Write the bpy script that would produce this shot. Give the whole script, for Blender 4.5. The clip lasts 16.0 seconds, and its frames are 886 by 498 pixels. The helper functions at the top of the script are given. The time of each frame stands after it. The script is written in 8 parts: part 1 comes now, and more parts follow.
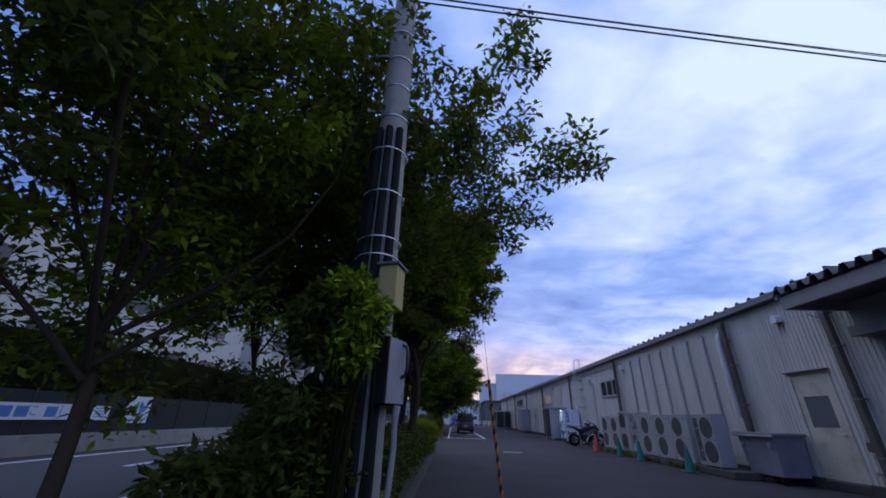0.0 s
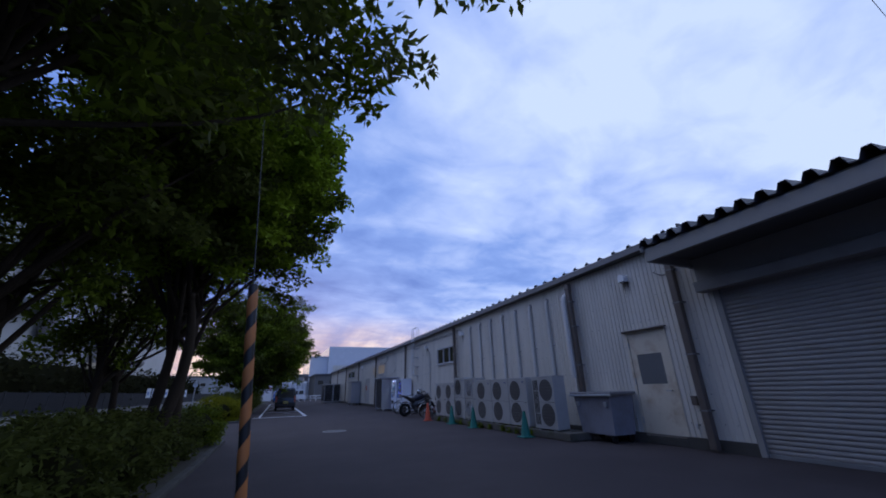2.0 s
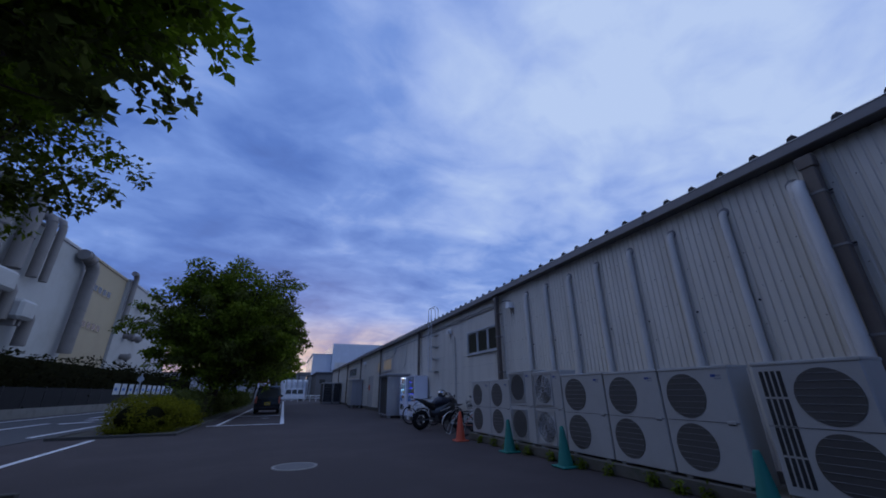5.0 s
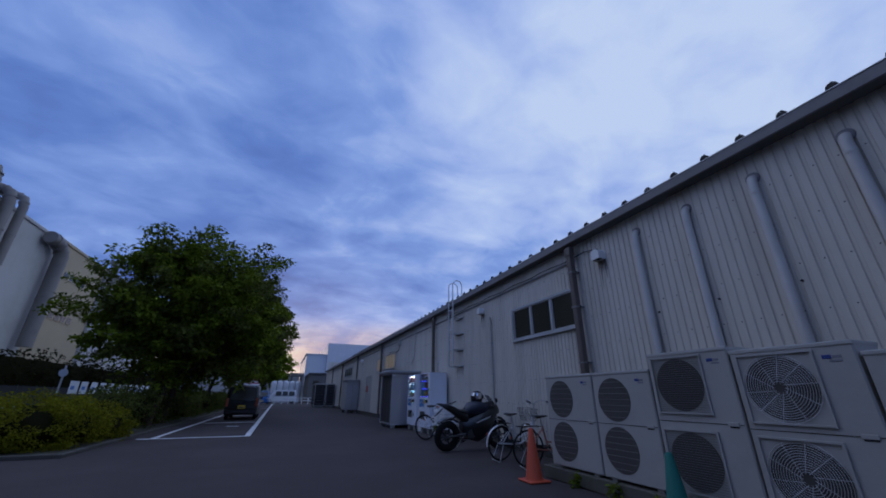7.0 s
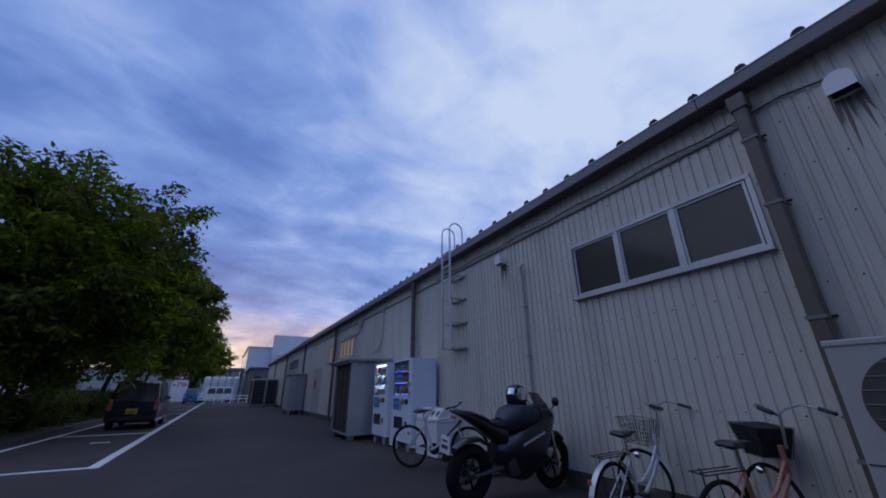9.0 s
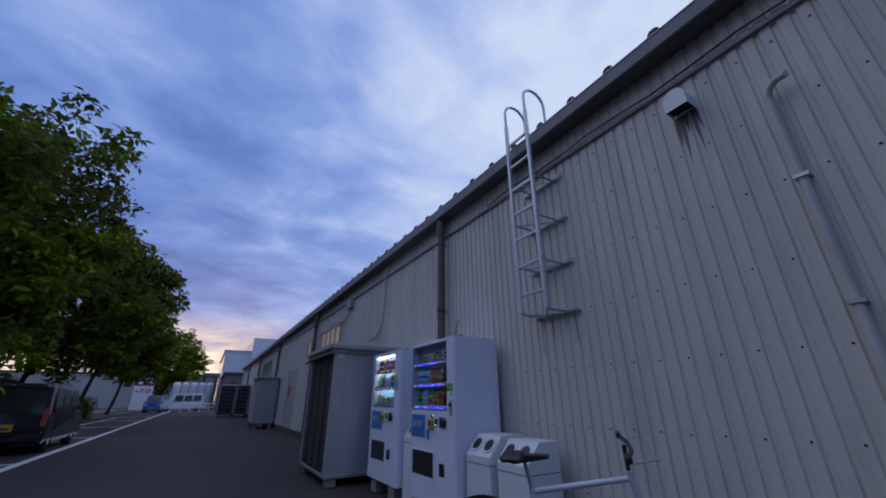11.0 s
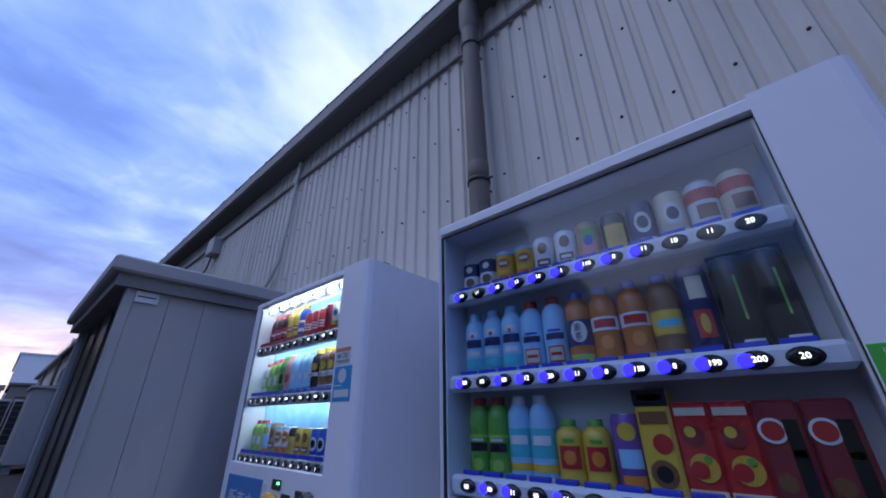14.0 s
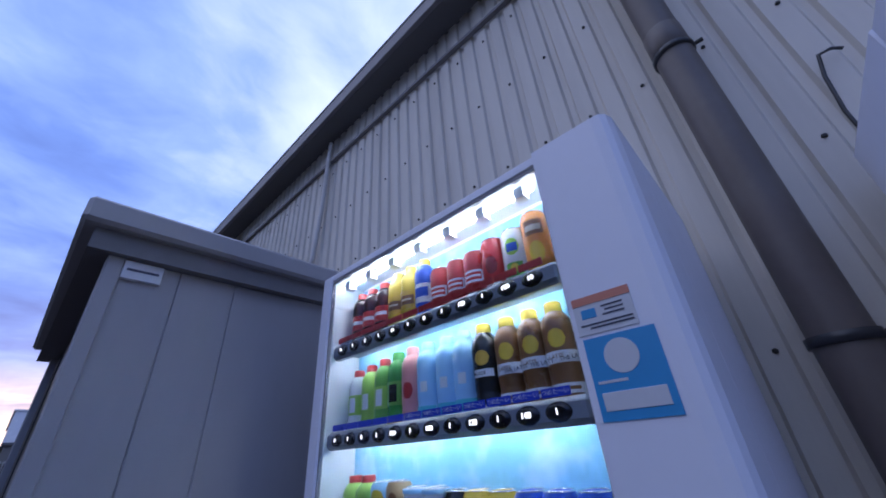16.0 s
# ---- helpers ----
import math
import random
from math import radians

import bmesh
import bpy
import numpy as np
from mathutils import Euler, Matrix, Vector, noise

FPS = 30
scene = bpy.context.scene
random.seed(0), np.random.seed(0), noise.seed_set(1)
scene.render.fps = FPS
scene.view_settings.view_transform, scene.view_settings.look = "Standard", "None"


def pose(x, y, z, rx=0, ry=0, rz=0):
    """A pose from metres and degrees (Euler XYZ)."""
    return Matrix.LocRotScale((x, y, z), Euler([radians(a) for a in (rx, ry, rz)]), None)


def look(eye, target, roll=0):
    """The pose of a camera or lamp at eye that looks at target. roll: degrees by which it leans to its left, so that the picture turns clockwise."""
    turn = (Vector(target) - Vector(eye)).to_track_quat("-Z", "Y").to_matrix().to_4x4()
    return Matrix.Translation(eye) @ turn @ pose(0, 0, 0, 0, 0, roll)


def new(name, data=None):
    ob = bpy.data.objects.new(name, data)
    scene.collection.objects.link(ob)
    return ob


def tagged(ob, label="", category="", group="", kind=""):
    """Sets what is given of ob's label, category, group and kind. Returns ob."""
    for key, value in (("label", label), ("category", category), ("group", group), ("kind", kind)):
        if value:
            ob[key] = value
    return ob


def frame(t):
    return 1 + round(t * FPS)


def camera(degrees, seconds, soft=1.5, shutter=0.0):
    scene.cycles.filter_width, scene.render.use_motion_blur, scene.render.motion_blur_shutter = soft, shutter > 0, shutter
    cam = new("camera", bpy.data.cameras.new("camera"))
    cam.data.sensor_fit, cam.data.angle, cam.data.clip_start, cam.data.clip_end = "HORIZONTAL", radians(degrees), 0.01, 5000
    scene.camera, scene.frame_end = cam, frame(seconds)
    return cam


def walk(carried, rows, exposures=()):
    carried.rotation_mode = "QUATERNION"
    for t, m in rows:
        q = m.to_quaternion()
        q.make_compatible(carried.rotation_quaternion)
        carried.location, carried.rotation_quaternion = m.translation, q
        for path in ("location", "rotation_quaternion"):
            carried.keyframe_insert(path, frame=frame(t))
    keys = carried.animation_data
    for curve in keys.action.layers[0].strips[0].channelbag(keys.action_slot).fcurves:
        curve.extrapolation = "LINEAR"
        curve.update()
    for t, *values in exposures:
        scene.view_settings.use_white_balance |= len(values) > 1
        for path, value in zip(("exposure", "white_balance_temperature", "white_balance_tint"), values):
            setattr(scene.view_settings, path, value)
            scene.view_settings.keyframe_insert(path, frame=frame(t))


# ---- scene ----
cam = camera(100.8, 16.0, soft=1.8)
PATH = [
    (0, (0.059, -0.652, 1.183), (-0.002, 1.163, 2.021), 1.5),
    (0.5, (0.008, -0.009, 1.211), (0.203, 1.805, 2.031), 1.4),
    (1, (0.102, 0.758, 1.211), (0.5, 2.554, 1.996), 0.7),
    (1.5, (0.336, 1.562, 1.198), (0.93, 3.32, 1.944), -0.6),
    (2, (0.633, 2.325, 1.19), (1.372, 4.039, 1.907), -1.6),
    (2.5, (1.017, 3.182, 1.175), (1.796, 4.883, 1.88), -1.7),
    (3, (1.281, 4.153, 1.17), (2.038, 5.862, 1.881), -1.3),
    (3.5, (1.599, 5.221, 1.208), (2.309, 6.947, 1.927), -1.0),
    (4, (1.766, 6.31, 1.249), (2.475, 8.035, 1.972), -1.3),
    (4.5, (2.007, 7.409, 1.183), (2.708, 9.132, 1.919), -1.1),
    (5, (2.209, 8.51, 1.183), (2.907, 10.238, 1.91), -0.5),
    (7.5, (3.196, 14.146, 1.136), (3.911, 15.857, 1.885), 0.6),
    (8, (3.396, 15.255, 1.169), (4.184, 16.939, 1.905), 0.3),
    (8.5, (3.664, 16.337, 1.176), (4.53, 17.985, 1.905), -0.0),
    (9, (3.973, 17.428, 1.195), (4.889, 19.052, 1.916), -0.5),
    (9.5, (4.261, 18.481, 1.199), (5.182, 20.102, 1.923), -1.0),
    (12, (5.819, 23.343, 1.235), (6.86, 24.847, 2.045), 1.6),
    (12.5, (6.056, 24.018, 1.244), (7.191, 25.445, 2.066), 1.9),
    (13, (6.291, 24.557, 1.257), (7.526, 25.903, 2.071), 1.9),
    (13.5, (6.504, 25.008, 1.279), (7.834, 26.259, 2.095), 0.7),
    (14, (6.674, 25.401, 1.284), (8.041, 26.603, 2.114), -0.7),
    (14.5, (6.807, 25.776, 1.293), (8.169, 26.95, 2.167), -2.2),
    (15, (6.922, 26.094, 1.306), (8.261, 27.257, 2.229), -3.6),
    (15.5, (6.972, 26.316, 1.304), (8.301, 27.469, 2.255), -4.4),
    (16, (6.907, 26.47, 1.317), (8.227, 27.622, 2.282), -4.4),
]
walk(cam, [(t, look(eye, target, roll)) for t, eye, target, roll in PATH],
     exposures=[(0.0, 0.12, 6400, 11), (0.5, -0.10, 6200, 12), (1.0, -0.04, 6200, 12), (2.5, -0.14, 6050, 11), (3.5, -0.28, 5950, 10), (5.0, -0.46, 5850, 10), (7.5, -0.36, 6150, 10), (9.5, -0.28, 6450, 10),
                (12.0, -0.06, 6650, 10), (13.5, 0.36, 6450, 11), (14.5, 0.50, 6300, 15), (16.0, 0.48, 6350, 16)])

# ---- world and sun ----
world = bpy.data.worlds.new("dusk_sky")
scene.world = world
world.use_nodes = True
wt = world.node_tree
wt.nodes.clear()


def wnode(kind, **kw):
    n = wt.nodes.new(kind)
    for k, v in kw.items():
        n.inputs[k].default_value = v
    return n


def wmath(op, a, b=None, c=None, clamp=False):
    n = wt.nodes.new("ShaderNodeMath")
    n.operation, n.use_clamp = op, clamp
    for i, v in enumerate((a, b, c)):
        if v is None:
            continue
        if isinstance(v, (int, float)):
            n.inputs[i].default_value = v
        else:
            wt.links.new(v, n.inputs[i])
    return n.outputs[0]


def wmix(fac, a, b, mode="MIX"):
    n = wt.nodes.new("ShaderNodeMix")
    n.data_type, n.blend_type = "RGBA", mode
    for s, v in ((n.inputs["Factor"], fac), (n.inputs[6], a), (n.inputs[7], b)):
        if isinstance(v, (int, float)):
            s.default_value = v
        elif isinstance(v, tuple):
            s.default_value = (*v, 1)
        else:
            wt.links.new(v, s)
    return n.outputs[2]


def wramp(fac, stops):
    n = wt.nodes.new("ShaderNodeValToRGB")
    wt.links.new(fac, n.inputs[0])
    while len(n.color_ramp.elements) < len(stops):
        n.color_ramp.elements.new(0.5)
    for e, (p, c) in zip(n.color_ramp.elements, stops):
        e.position, e.color = p, (*c, 1)
    return n.outputs[0]


coord = wt.nodes.new("ShaderNodeTexCoord")
split = wt.nodes.new("ShaderNodeSeparateXYZ")
wt.links.new(coord.outputs["Generated"], split.inputs[0])
dx, dy, dz = split.outputs
up = wmath("MAXIMUM", dz, 0.0)
den = wmath("ADD", up, 0.16)
px, py = wmath("DIVIDE", dx, den), wmath("DIVIDE", dy, den)
plane = wt.nodes.new("ShaderNodeCombineXYZ")
wt.links.new(px, plane.inputs[0])
wt.links.new(py, plane.inputs[1])


def cloud(scale, detail, rough, distortion, offset, stretch=(1, 1, 1), turn=0.0):
    m = wt.nodes.new("ShaderNodeMapping")
    m.inputs["Location"].default_value = offset
    m.inputs["Rotation"].default_value = (0, 0, turn)
    m.inputs["Scale"].default_value = stretch
    wt.links.new(plane.outputs[0], m.inputs[0])
    n = wt.nodes.new("ShaderNodeTexNoise")
    for k, v in (("Scale", scale), ("Detail", detail), ("Roughness", rough), ("Distortion", distortion)):
        n.inputs[k].default_value = v
    wt.links.new(m.outputs[0], n.inputs["Vector"])
    return n.outputs["Fac"]


# cloud banks drawn out along the wind, seen in perspective towards the horizon
broad = cloud(1.25, 3, 0.5, 0.4, (3.1, 1.7, 0), (0.85, 1.0, 1), -0.15)
fine = cloud(2.5, 6, 0.5, 0.5, (0.4, 6.2, 0), (0.9, 1.15, 1), -0.3)
wisps = cloud(7.5, 6, 0.55, 0.6, (9.4, 2.2, 0), (0.95, 1.1, 1), -0.4)
# thinner, brighter cloud from overhead towards the east
east = wmath("MULTIPLY_ADD", dx, 0.85, 0.10, clamp=True)
high = wmath("MULTIPLY", wmath("SUBTRACT", dz, 0.40), 0.38)
lift = wmath("MULTIPLY_ADD", east, 0.56, high)
mixed = wmath("MULTIPLY_ADD", wmath("SUBTRACT", broad, 0.5), 0.66, lift)
mixed = wmath("MULTIPLY_ADD", wmath("SUBTRACT", fine, 0.5), 0.72, mixed)
mixed = wmath("MULTIPLY_ADD", wmath("SUBTRACT", wisps, 0.5), 0.22, mixed)
tone = wmath("ADD", mixed, 0.40)
clouds = wramp(tone, [(0.16, (0.098, 0.172, 0.49)), (0.36, (0.145, 0.258, 0.67)), (0.54, (0.255, 0.395, 0.84)), (0.70, (0.46, 0.59, 0.98)), (0.90, (0.68, 0.80, 1.06))])
sky = wt.nodes.new("ShaderNodeTexSky")
sky.sky_type, sky.sun_disc = "NISHITA", False
sky.sun_elevation, sky.sun_rotation = radians(4), radians(4)
clear = wmix(0.99, sky.outputs[0], (0, 0, 0))
# warm break in the clouds low over the far end of the yard
low = wmath("SUBTRACT", 2.0, wmath("MULTIPLY", up, 10.5), clamp=True)
ahead = wmath("MULTIPLY_ADD", dy, 4.0, -2.9, clamp=True)
ragged = wmath("MULTIPLY_ADD", fine, 2.6, -0.55, clamp=True)
glow = wmath("MULTIPLY", wmath("MULTIPLY", low, ahead), wmath("ADD", ragged, wmath("SUBTRACT", 0.75, wmath("MULTIPLY", up, 7.0), clamp=True), clamp=True), clamp=True)
streak = cloud(1.1, 7, 0.62, 0.4, (2.0, 0.5, 0), (1.5, 0.30, 1))
warm = wramp(streak, [(0.34, (0.42, 0.36, 0.52)), (0.43, (0.80, 0.58, 0.56)), (0.52, (1.22, 0.92, 0.74)), (0.66, (1.45, 1.22, 1.02))])
total = wmix(glow, wmix(1.0, clouds, clear, "ADD"), warm)
below = wmath("MULTIPLY", wmath("MULTIPLY", dz, -8.0, clamp=True), 1.0, clamp=True)
total = wmix(below, total, (0.05, 0.055, 0.08))
back = wnode("ShaderNodeBackground", Strength=1.0)
wt.links.new(total, back.inputs["Color"])
wout = wt.nodes.new("ShaderNodeOutputWorld")
wt.links.new(back.outputs[0], wout.inputs[0])

sun = new("sun", bpy.data.lights.new("sun", "SUN"))
sun.data.energy, sun.data.angle, sun.data.color = 0.44, radians(70), (1.0, 0.97, 0.88)
sun.matrix_world = look((0, 0, 0), (0.62, -0.42, -0.66))


# ---- materials ----
def material(name, base, rough=0.6, metal=0.0, spread=0.12, grain=6.0, fine=60.0, bump=0.0, bumpscale=80.0, spec=0.5,
             dirt=None, dirt_amount=0.0, dirt_scale=1.2, stretch=(1, 1, 1), island=0.0, coat=0.0, through_light=0.0):
    """A procedural surface: base colour with broad and fine variation, stains of another colour and a fine relief."""
    m = bpy.data.materials.new(name)
    m.use_nodes = True
    nt = m.node_tree
    bs = nt.nodes["Principled BSDF"]
    bs.inputs["Metallic"].default_value = metal
    bs.inputs["Specular IOR Level"].default_value = spec
    bs.inputs["Coat Weight"].default_value = coat
    tc = nt.nodes.new("ShaderNodeTexCoord")
    mp = nt.nodes.new("ShaderNodeMapping")
    mp.inputs["Scale"].default_value = stretch
    nt.links.new(tc.outputs["Object"], mp.inputs[0])

    def tex(scale, detail=4.0, rough_=0.6):
        n = nt.nodes.new("ShaderNodeTexNoise")
        n.inputs["Scale"].default_value, n.inputs["Detail"].default_value, n.inputs["Roughness"].default_value = scale, detail, rough_
        nt.links.new(mp.outputs[0], n.inputs["Vector"])
        return n.outputs["Fac"]

    def mth(op, a, b, clamp=False):
        n = nt.nodes.new("ShaderNodeMath")
        n.operation, n.use_clamp = op, clamp
        for i, v in enumerate((a, b)):
            if isinstance(v, (int, float)):
                n.inputs[i].default_value = v
            else:
                nt.links.new(v, n.inputs[i])
        return n.outputs[0]

    big, small = tex(grain / 6.0), tex(fine, 3.0)
    vary = mth("ADD", mth("MULTIPLY", mth("SUBTRACT", big, 0.5), 2.2 * spread), mth("MULTIPLY", mth("SUBTRACT", small, 0.5), 1.4 * spread))
    if island:
        oi = nt.nodes.new("ShaderNodeObjectInfo")
        gi = nt.nodes.new("ShaderNodeNewGeometry")
        vary = mth("ADD", vary, mth("MULTIPLY", mth("SUBTRACT", mth("FRACT", mth("ADD", oi.outputs["Random"], gi.outputs["Random Per Island"]), 0), 0.5), island))
    gain = mth("ADD", vary, 1.0)
    mul = nt.nodes.new("ShaderNodeMix")
    mul.data_type, mul.blend_type = "RGBA", "MULTIPLY"
    mul.inputs["Factor"].default_value = 1.0
    mul.inputs[6].default_value = (*base, 1)
    nt.links.new(gain, mul.inputs[7])
    colour = mul.outputs[2]
    if dirt:
        ramp = nt.nodes.new("ShaderNodeMapRange")
        ramp.inputs["From Min"].default_value, ramp.inputs["From Max"].default_value = 0.48, 0.74
        ramp.inputs["To Max"].default_value = dirt_amount
        nt.links.new(tex(dirt_scale, 8.0, 0.65), ramp.inputs["Value"])
        dm = nt.nodes.new("ShaderNodeMix")
        dm.data_type = "RGBA"
        nt.links.new(ramp.outputs[0], dm.inputs["Factor"])
        nt.links.new(colour, dm.inputs[6])
        dm.inputs[7].default_value = (*dirt, 1)
        colour = dm.outputs[2]
    nt.links.new(colour, bs.inputs["Base Color"])
    rr = nt.nodes.new("ShaderNodeMapRange")
    rr.inputs["To Min"].default_value, rr.inputs["To Max"].default_value = max(0.02, rough - 0.12), min(1.0, rough + 0.12)
    nt.links.new(big, rr.inputs["Value"])
    nt.links.new(rr.outputs[0], bs.inputs["Roughness"])
    if through_light:
        tl, ms = nt.nodes.new("ShaderNodeBsdfTranslucent"), nt.nodes.new("ShaderNodeMixShader")
        nt.links.new(colour, tl.inputs["Color"])
        ms.inputs[0].default_value = through_light
        nt.links.new(bs.outputs[0], ms.inputs[1])
        nt.links.new(tl.outputs[0], ms.inputs[2])
        nt.links.new(ms.outputs[0], nt.nodes["Material Output"].inputs["Surface"])
    if bump:
        bn = nt.nodes.new("ShaderNodeBump")
        bn.inputs["Strength"].default_value, bn.inputs["Distance"].default_value = bump, 0.01
        nt.links.new(tex(bumpscale, 6.0, 0.7), bn.inputs["Height"])
        nt.links.new(bn.outputs[0], bs.inputs["Normal"])
    return m


def glowing(name, colour, strength, base=(0.8, 0.8, 0.8)):
    m = material(name, base, 0.3)
    bs = m.node_tree.nodes["Principled BSDF"]
    bs.inputs["Emission Color"].default_value = (*colour, 1)
    bs.inputs["Emission Strength"].default_value = strength
    return m


def clear_glass(name, tint=(0.9, 0.95, 1.0), rough=0.02):
    """A thin pane: mostly clear, with a mirror-like sheen."""
    m = bpy.data.materials.new(name)
    m.use_nodes = True
    nt = m.node_tree
    nt.nodes.clear()
    out = nt.nodes.new("ShaderNodeOutputMaterial")
    mix = nt.nodes.new("ShaderNodeMixShader")
    lw = nt.nodes.new("ShaderNodeLayerWeight")
    pw, fr = nt.nodes.new("ShaderNodeMath"), nt.nodes.new("ShaderNodeMath")
    pw.operation, fr.operation = "POWER", "MULTIPLY_ADD"
    pw.inputs[1].default_value, fr.inputs[1].default_value, fr.inputs[2].default_value = 4.0, 0.40, 0.035
    nt.links.new(lw.outputs["Facing"], pw.inputs[0])
    nt.links.new(pw.outputs[0], fr.inputs[0])
    tr, gl = nt.nodes.new("ShaderNodeBsdfTransparent"), nt.nodes.new("ShaderNodeBsdfGlossy")
    tr.inputs[0].default_value = (*tint, 1)
    gl.inputs["Roughness"].default_value = rough
    nt.links.new(fr.outputs[0], mix.inputs[0])
    nt.links.new(tr.outputs[0], mix.inputs[1])
    nt.links.new(gl.outputs[0], mix.inputs[2])
    nt.links.new(mix.outputs[0], out.inputs[0])
    return m


M = {}
M["asphalt"] = material("asphalt", (0.062, 0.050, 0.050), 0.9, spread=0.30, grain=3.0, fine=90, bump=0.6, bumpscale=160, spec=0.25, dirt=(0.090, 0.078, 0.076), dirt_amount=0.45, dirt_scale=0.5)
M["road"] = material("road_asphalt", (0.060, 0.060, 0.064), 0.9, spread=0.18, grain=2.0, fine=90, bump=0.5, bumpscale=140)
M["soil"] = material("soil", (0.05, 0.042, 0.03), 0.95, spread=0.35, grain=8, fine=50, bump=0.8, bumpscale=40, dirt=(0.05, 0.07, 0.025), dirt_amount=0.6, dirt_scale=2.0)
M["line"] = material("road_paint", (0.72, 0.72, 0.74), 0.7, spread=0.10, fine=50, dirt=(0.12, 0.12, 0.12), dirt_amount=0.55, dirt_scale=6.0)
M["concrete"] = material("concrete", (0.30, 0.29, 0.275), 0.9, spread=0.2, grain=6, fine=60, bump=0.4, bumpscale=70, dirt=(0.12, 0.11, 0.10), dirt_amount=0.6, dirt_scale=2.0)
M["kerb"] = material("weathered_kerb", (0.075, 0.070, 0.062), 0.95, spread=0.3, grain=6, fine=60, bump=0.4, bumpscale=70, dirt=(0.05, 0.05, 0.045), dirt_amount=0.7, dirt_scale=2.0)
M["iron"] = material("worn_iron", (0.14, 0.135, 0.135), 0.75, metal=0.2, spread=0.25, grain=8, fine=60)
M["siding"] = material("steel_siding", (0.64, 0.60, 0.53), 0.55, spread=0.07, grain=2.0, fine=14, stretch=(1, 1, 0.12), dirt=(0.27, 0.25, 0.22), dirt_amount=0.42, dirt_scale=2.4)
M["trim"] = material("fascia_paint", (0.21, 0.20, 0.205), 0.55, spread=0.10, grain=4, fine=30, dirt=(0.10, 0.10, 0.10), dirt_amount=0.5, dirt_scale=1.5)
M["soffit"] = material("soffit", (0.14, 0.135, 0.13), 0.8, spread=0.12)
M["roof"] = material("roof_sheet", (0.085, 0.085, 0.095), 0.6, spread=0.2, grain=6, fine=30)
M["brown"] = material("brown_downpipe", (0.115, 0.092, 0.078), 0.5, spread=0.12, grain=6, fine=30, dirt=(0.2, 0.18, 0.16), dirt_amount=0.35, dirt_scale=3)
M["screw"] = material("screw_head", (0.03, 0.03, 0.03), 0.5, metal=0.4)
M["shutter"] = material("shutter_slats", (0.31, 0.295, 0.28), 0.45, spread=0.08, grain=4, fine=20, stretch=(1, 1, 0.2), dirt=(0.2, 0.16, 0.14), dirt_amount=0.35, dirt_scale=1.0)
M["plaster"] = material("painted_lintel", (0.32, 0.305, 0.285), 0.8, spread=0.1, dirt=(0.22, 0.2, 0.19), dirt_amount=0.5, dirt_scale=1.5)
M["cream"] = material("cream_door_paint", (0.66, 0.59, 0.47), 0.5, spread=0.09, grain=3, fine=25, dirt=(0.34, 0.21, 0.11), dirt_amount=0.75, dirt_scale=2.6)
M["ac"] = material("enamel_off_white", (0.43, 0.42, 0.405), 0.45, spread=0.06, grain=4, fine=25, dirt=(0.33, 0.31, 0.28), dirt_amount=0.35, dirt_scale=3.0)
M["duct"] = material("duct_cover_plastic", (0.60, 0.58, 0.55), 0.5, spread=0.07, grain=4, fine=25, stretch=(1, 1, 0.3), dirt=(0.32, 0.29, 0.26), dirt_amount=0.5, dirt_scale=3.0)
M["dark"] = material("dark_cavity", (0.018, 0.018, 0.02), 0.7, spread=0.2)
M["black"] = material("black_plastic", (0.022, 0.022, 0.024), 0.4, spread=0.2)
M["rubber"] = material("rubber", (0.016, 0.016, 0.016), 0.9, spread=0.2, spec=0.15)
M["steel"] = material("galvanised_steel", (0.48, 0.49, 0.50), 0.4, metal=0.75, spread=0.12, grain=10, fine=60)
M["aluminium"] = material("aluminium", (0.66, 0.67, 0.69), 0.4, metal=0.35, spread=0.08, grain=8, fine=50)
M["chrome"] = material("chrome", (0.75, 0.76, 0.78), 0.15, metal=1.0, spread=0.05)
M["vm"] = material("machine_enamel", (0.78, 0.80, 0.89), 0.35, spread=0.03, grain=3, fine=20, dirt=(0.5, 0.5, 0.5), dirt_amount=0.2, dirt_scale=2)
M["white"] = material("white_plastic", (0.78, 0.78, 0.78), 0.4, spread=0.04)
M["bark"] = material("bark", (0.050, 0.038, 0.028), 0.95, spec=0.1, spread=0.4, grain=20, fine=60, bump=1.0, bumpscale=30, stretch=(1, 1, 0.25))
M["leaf"] = material("leaf_green", (0.130, 0.170, 0.014), 0.7, spread=0.25, grain=3, fine=20, island=0.9, spec=0.10, through_light=0.32)
M["leaf_bright"] = material("leaf_light_green", (0.210, 0.290, 0.018), 0.7, spread=0.25, grain=3, fine=20, island=0.8, spec=0.10, through_light=0.28)
M["leaf_dark"] = material("leaf_dark_green", (0.095, 0.110, 0.024), 0.65, spread=0.25, grain=3, fine=20, island=0.9, spec=0.12, through_light=0.5)
M["shrub"] = material("shrub_leaf", (0.185, 0.185, 0.012), 0.75, spread=0.25, grain=4, fine=20, island=0.8, spec=0.08, through_light=0.45)
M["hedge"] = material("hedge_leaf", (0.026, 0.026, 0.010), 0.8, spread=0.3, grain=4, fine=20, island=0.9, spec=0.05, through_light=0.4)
M["pane"] = material("window_glass_dim", (0.050, 0.047, 0.038), 0.12, spread=0.25, spec=0.45)
M["frosted"] = material("wired_frosted_glass", (0.14, 0.145, 0.15), 0.35, spread=0.1, fine=90)
M["glass"] = clear_glass("display_glass")


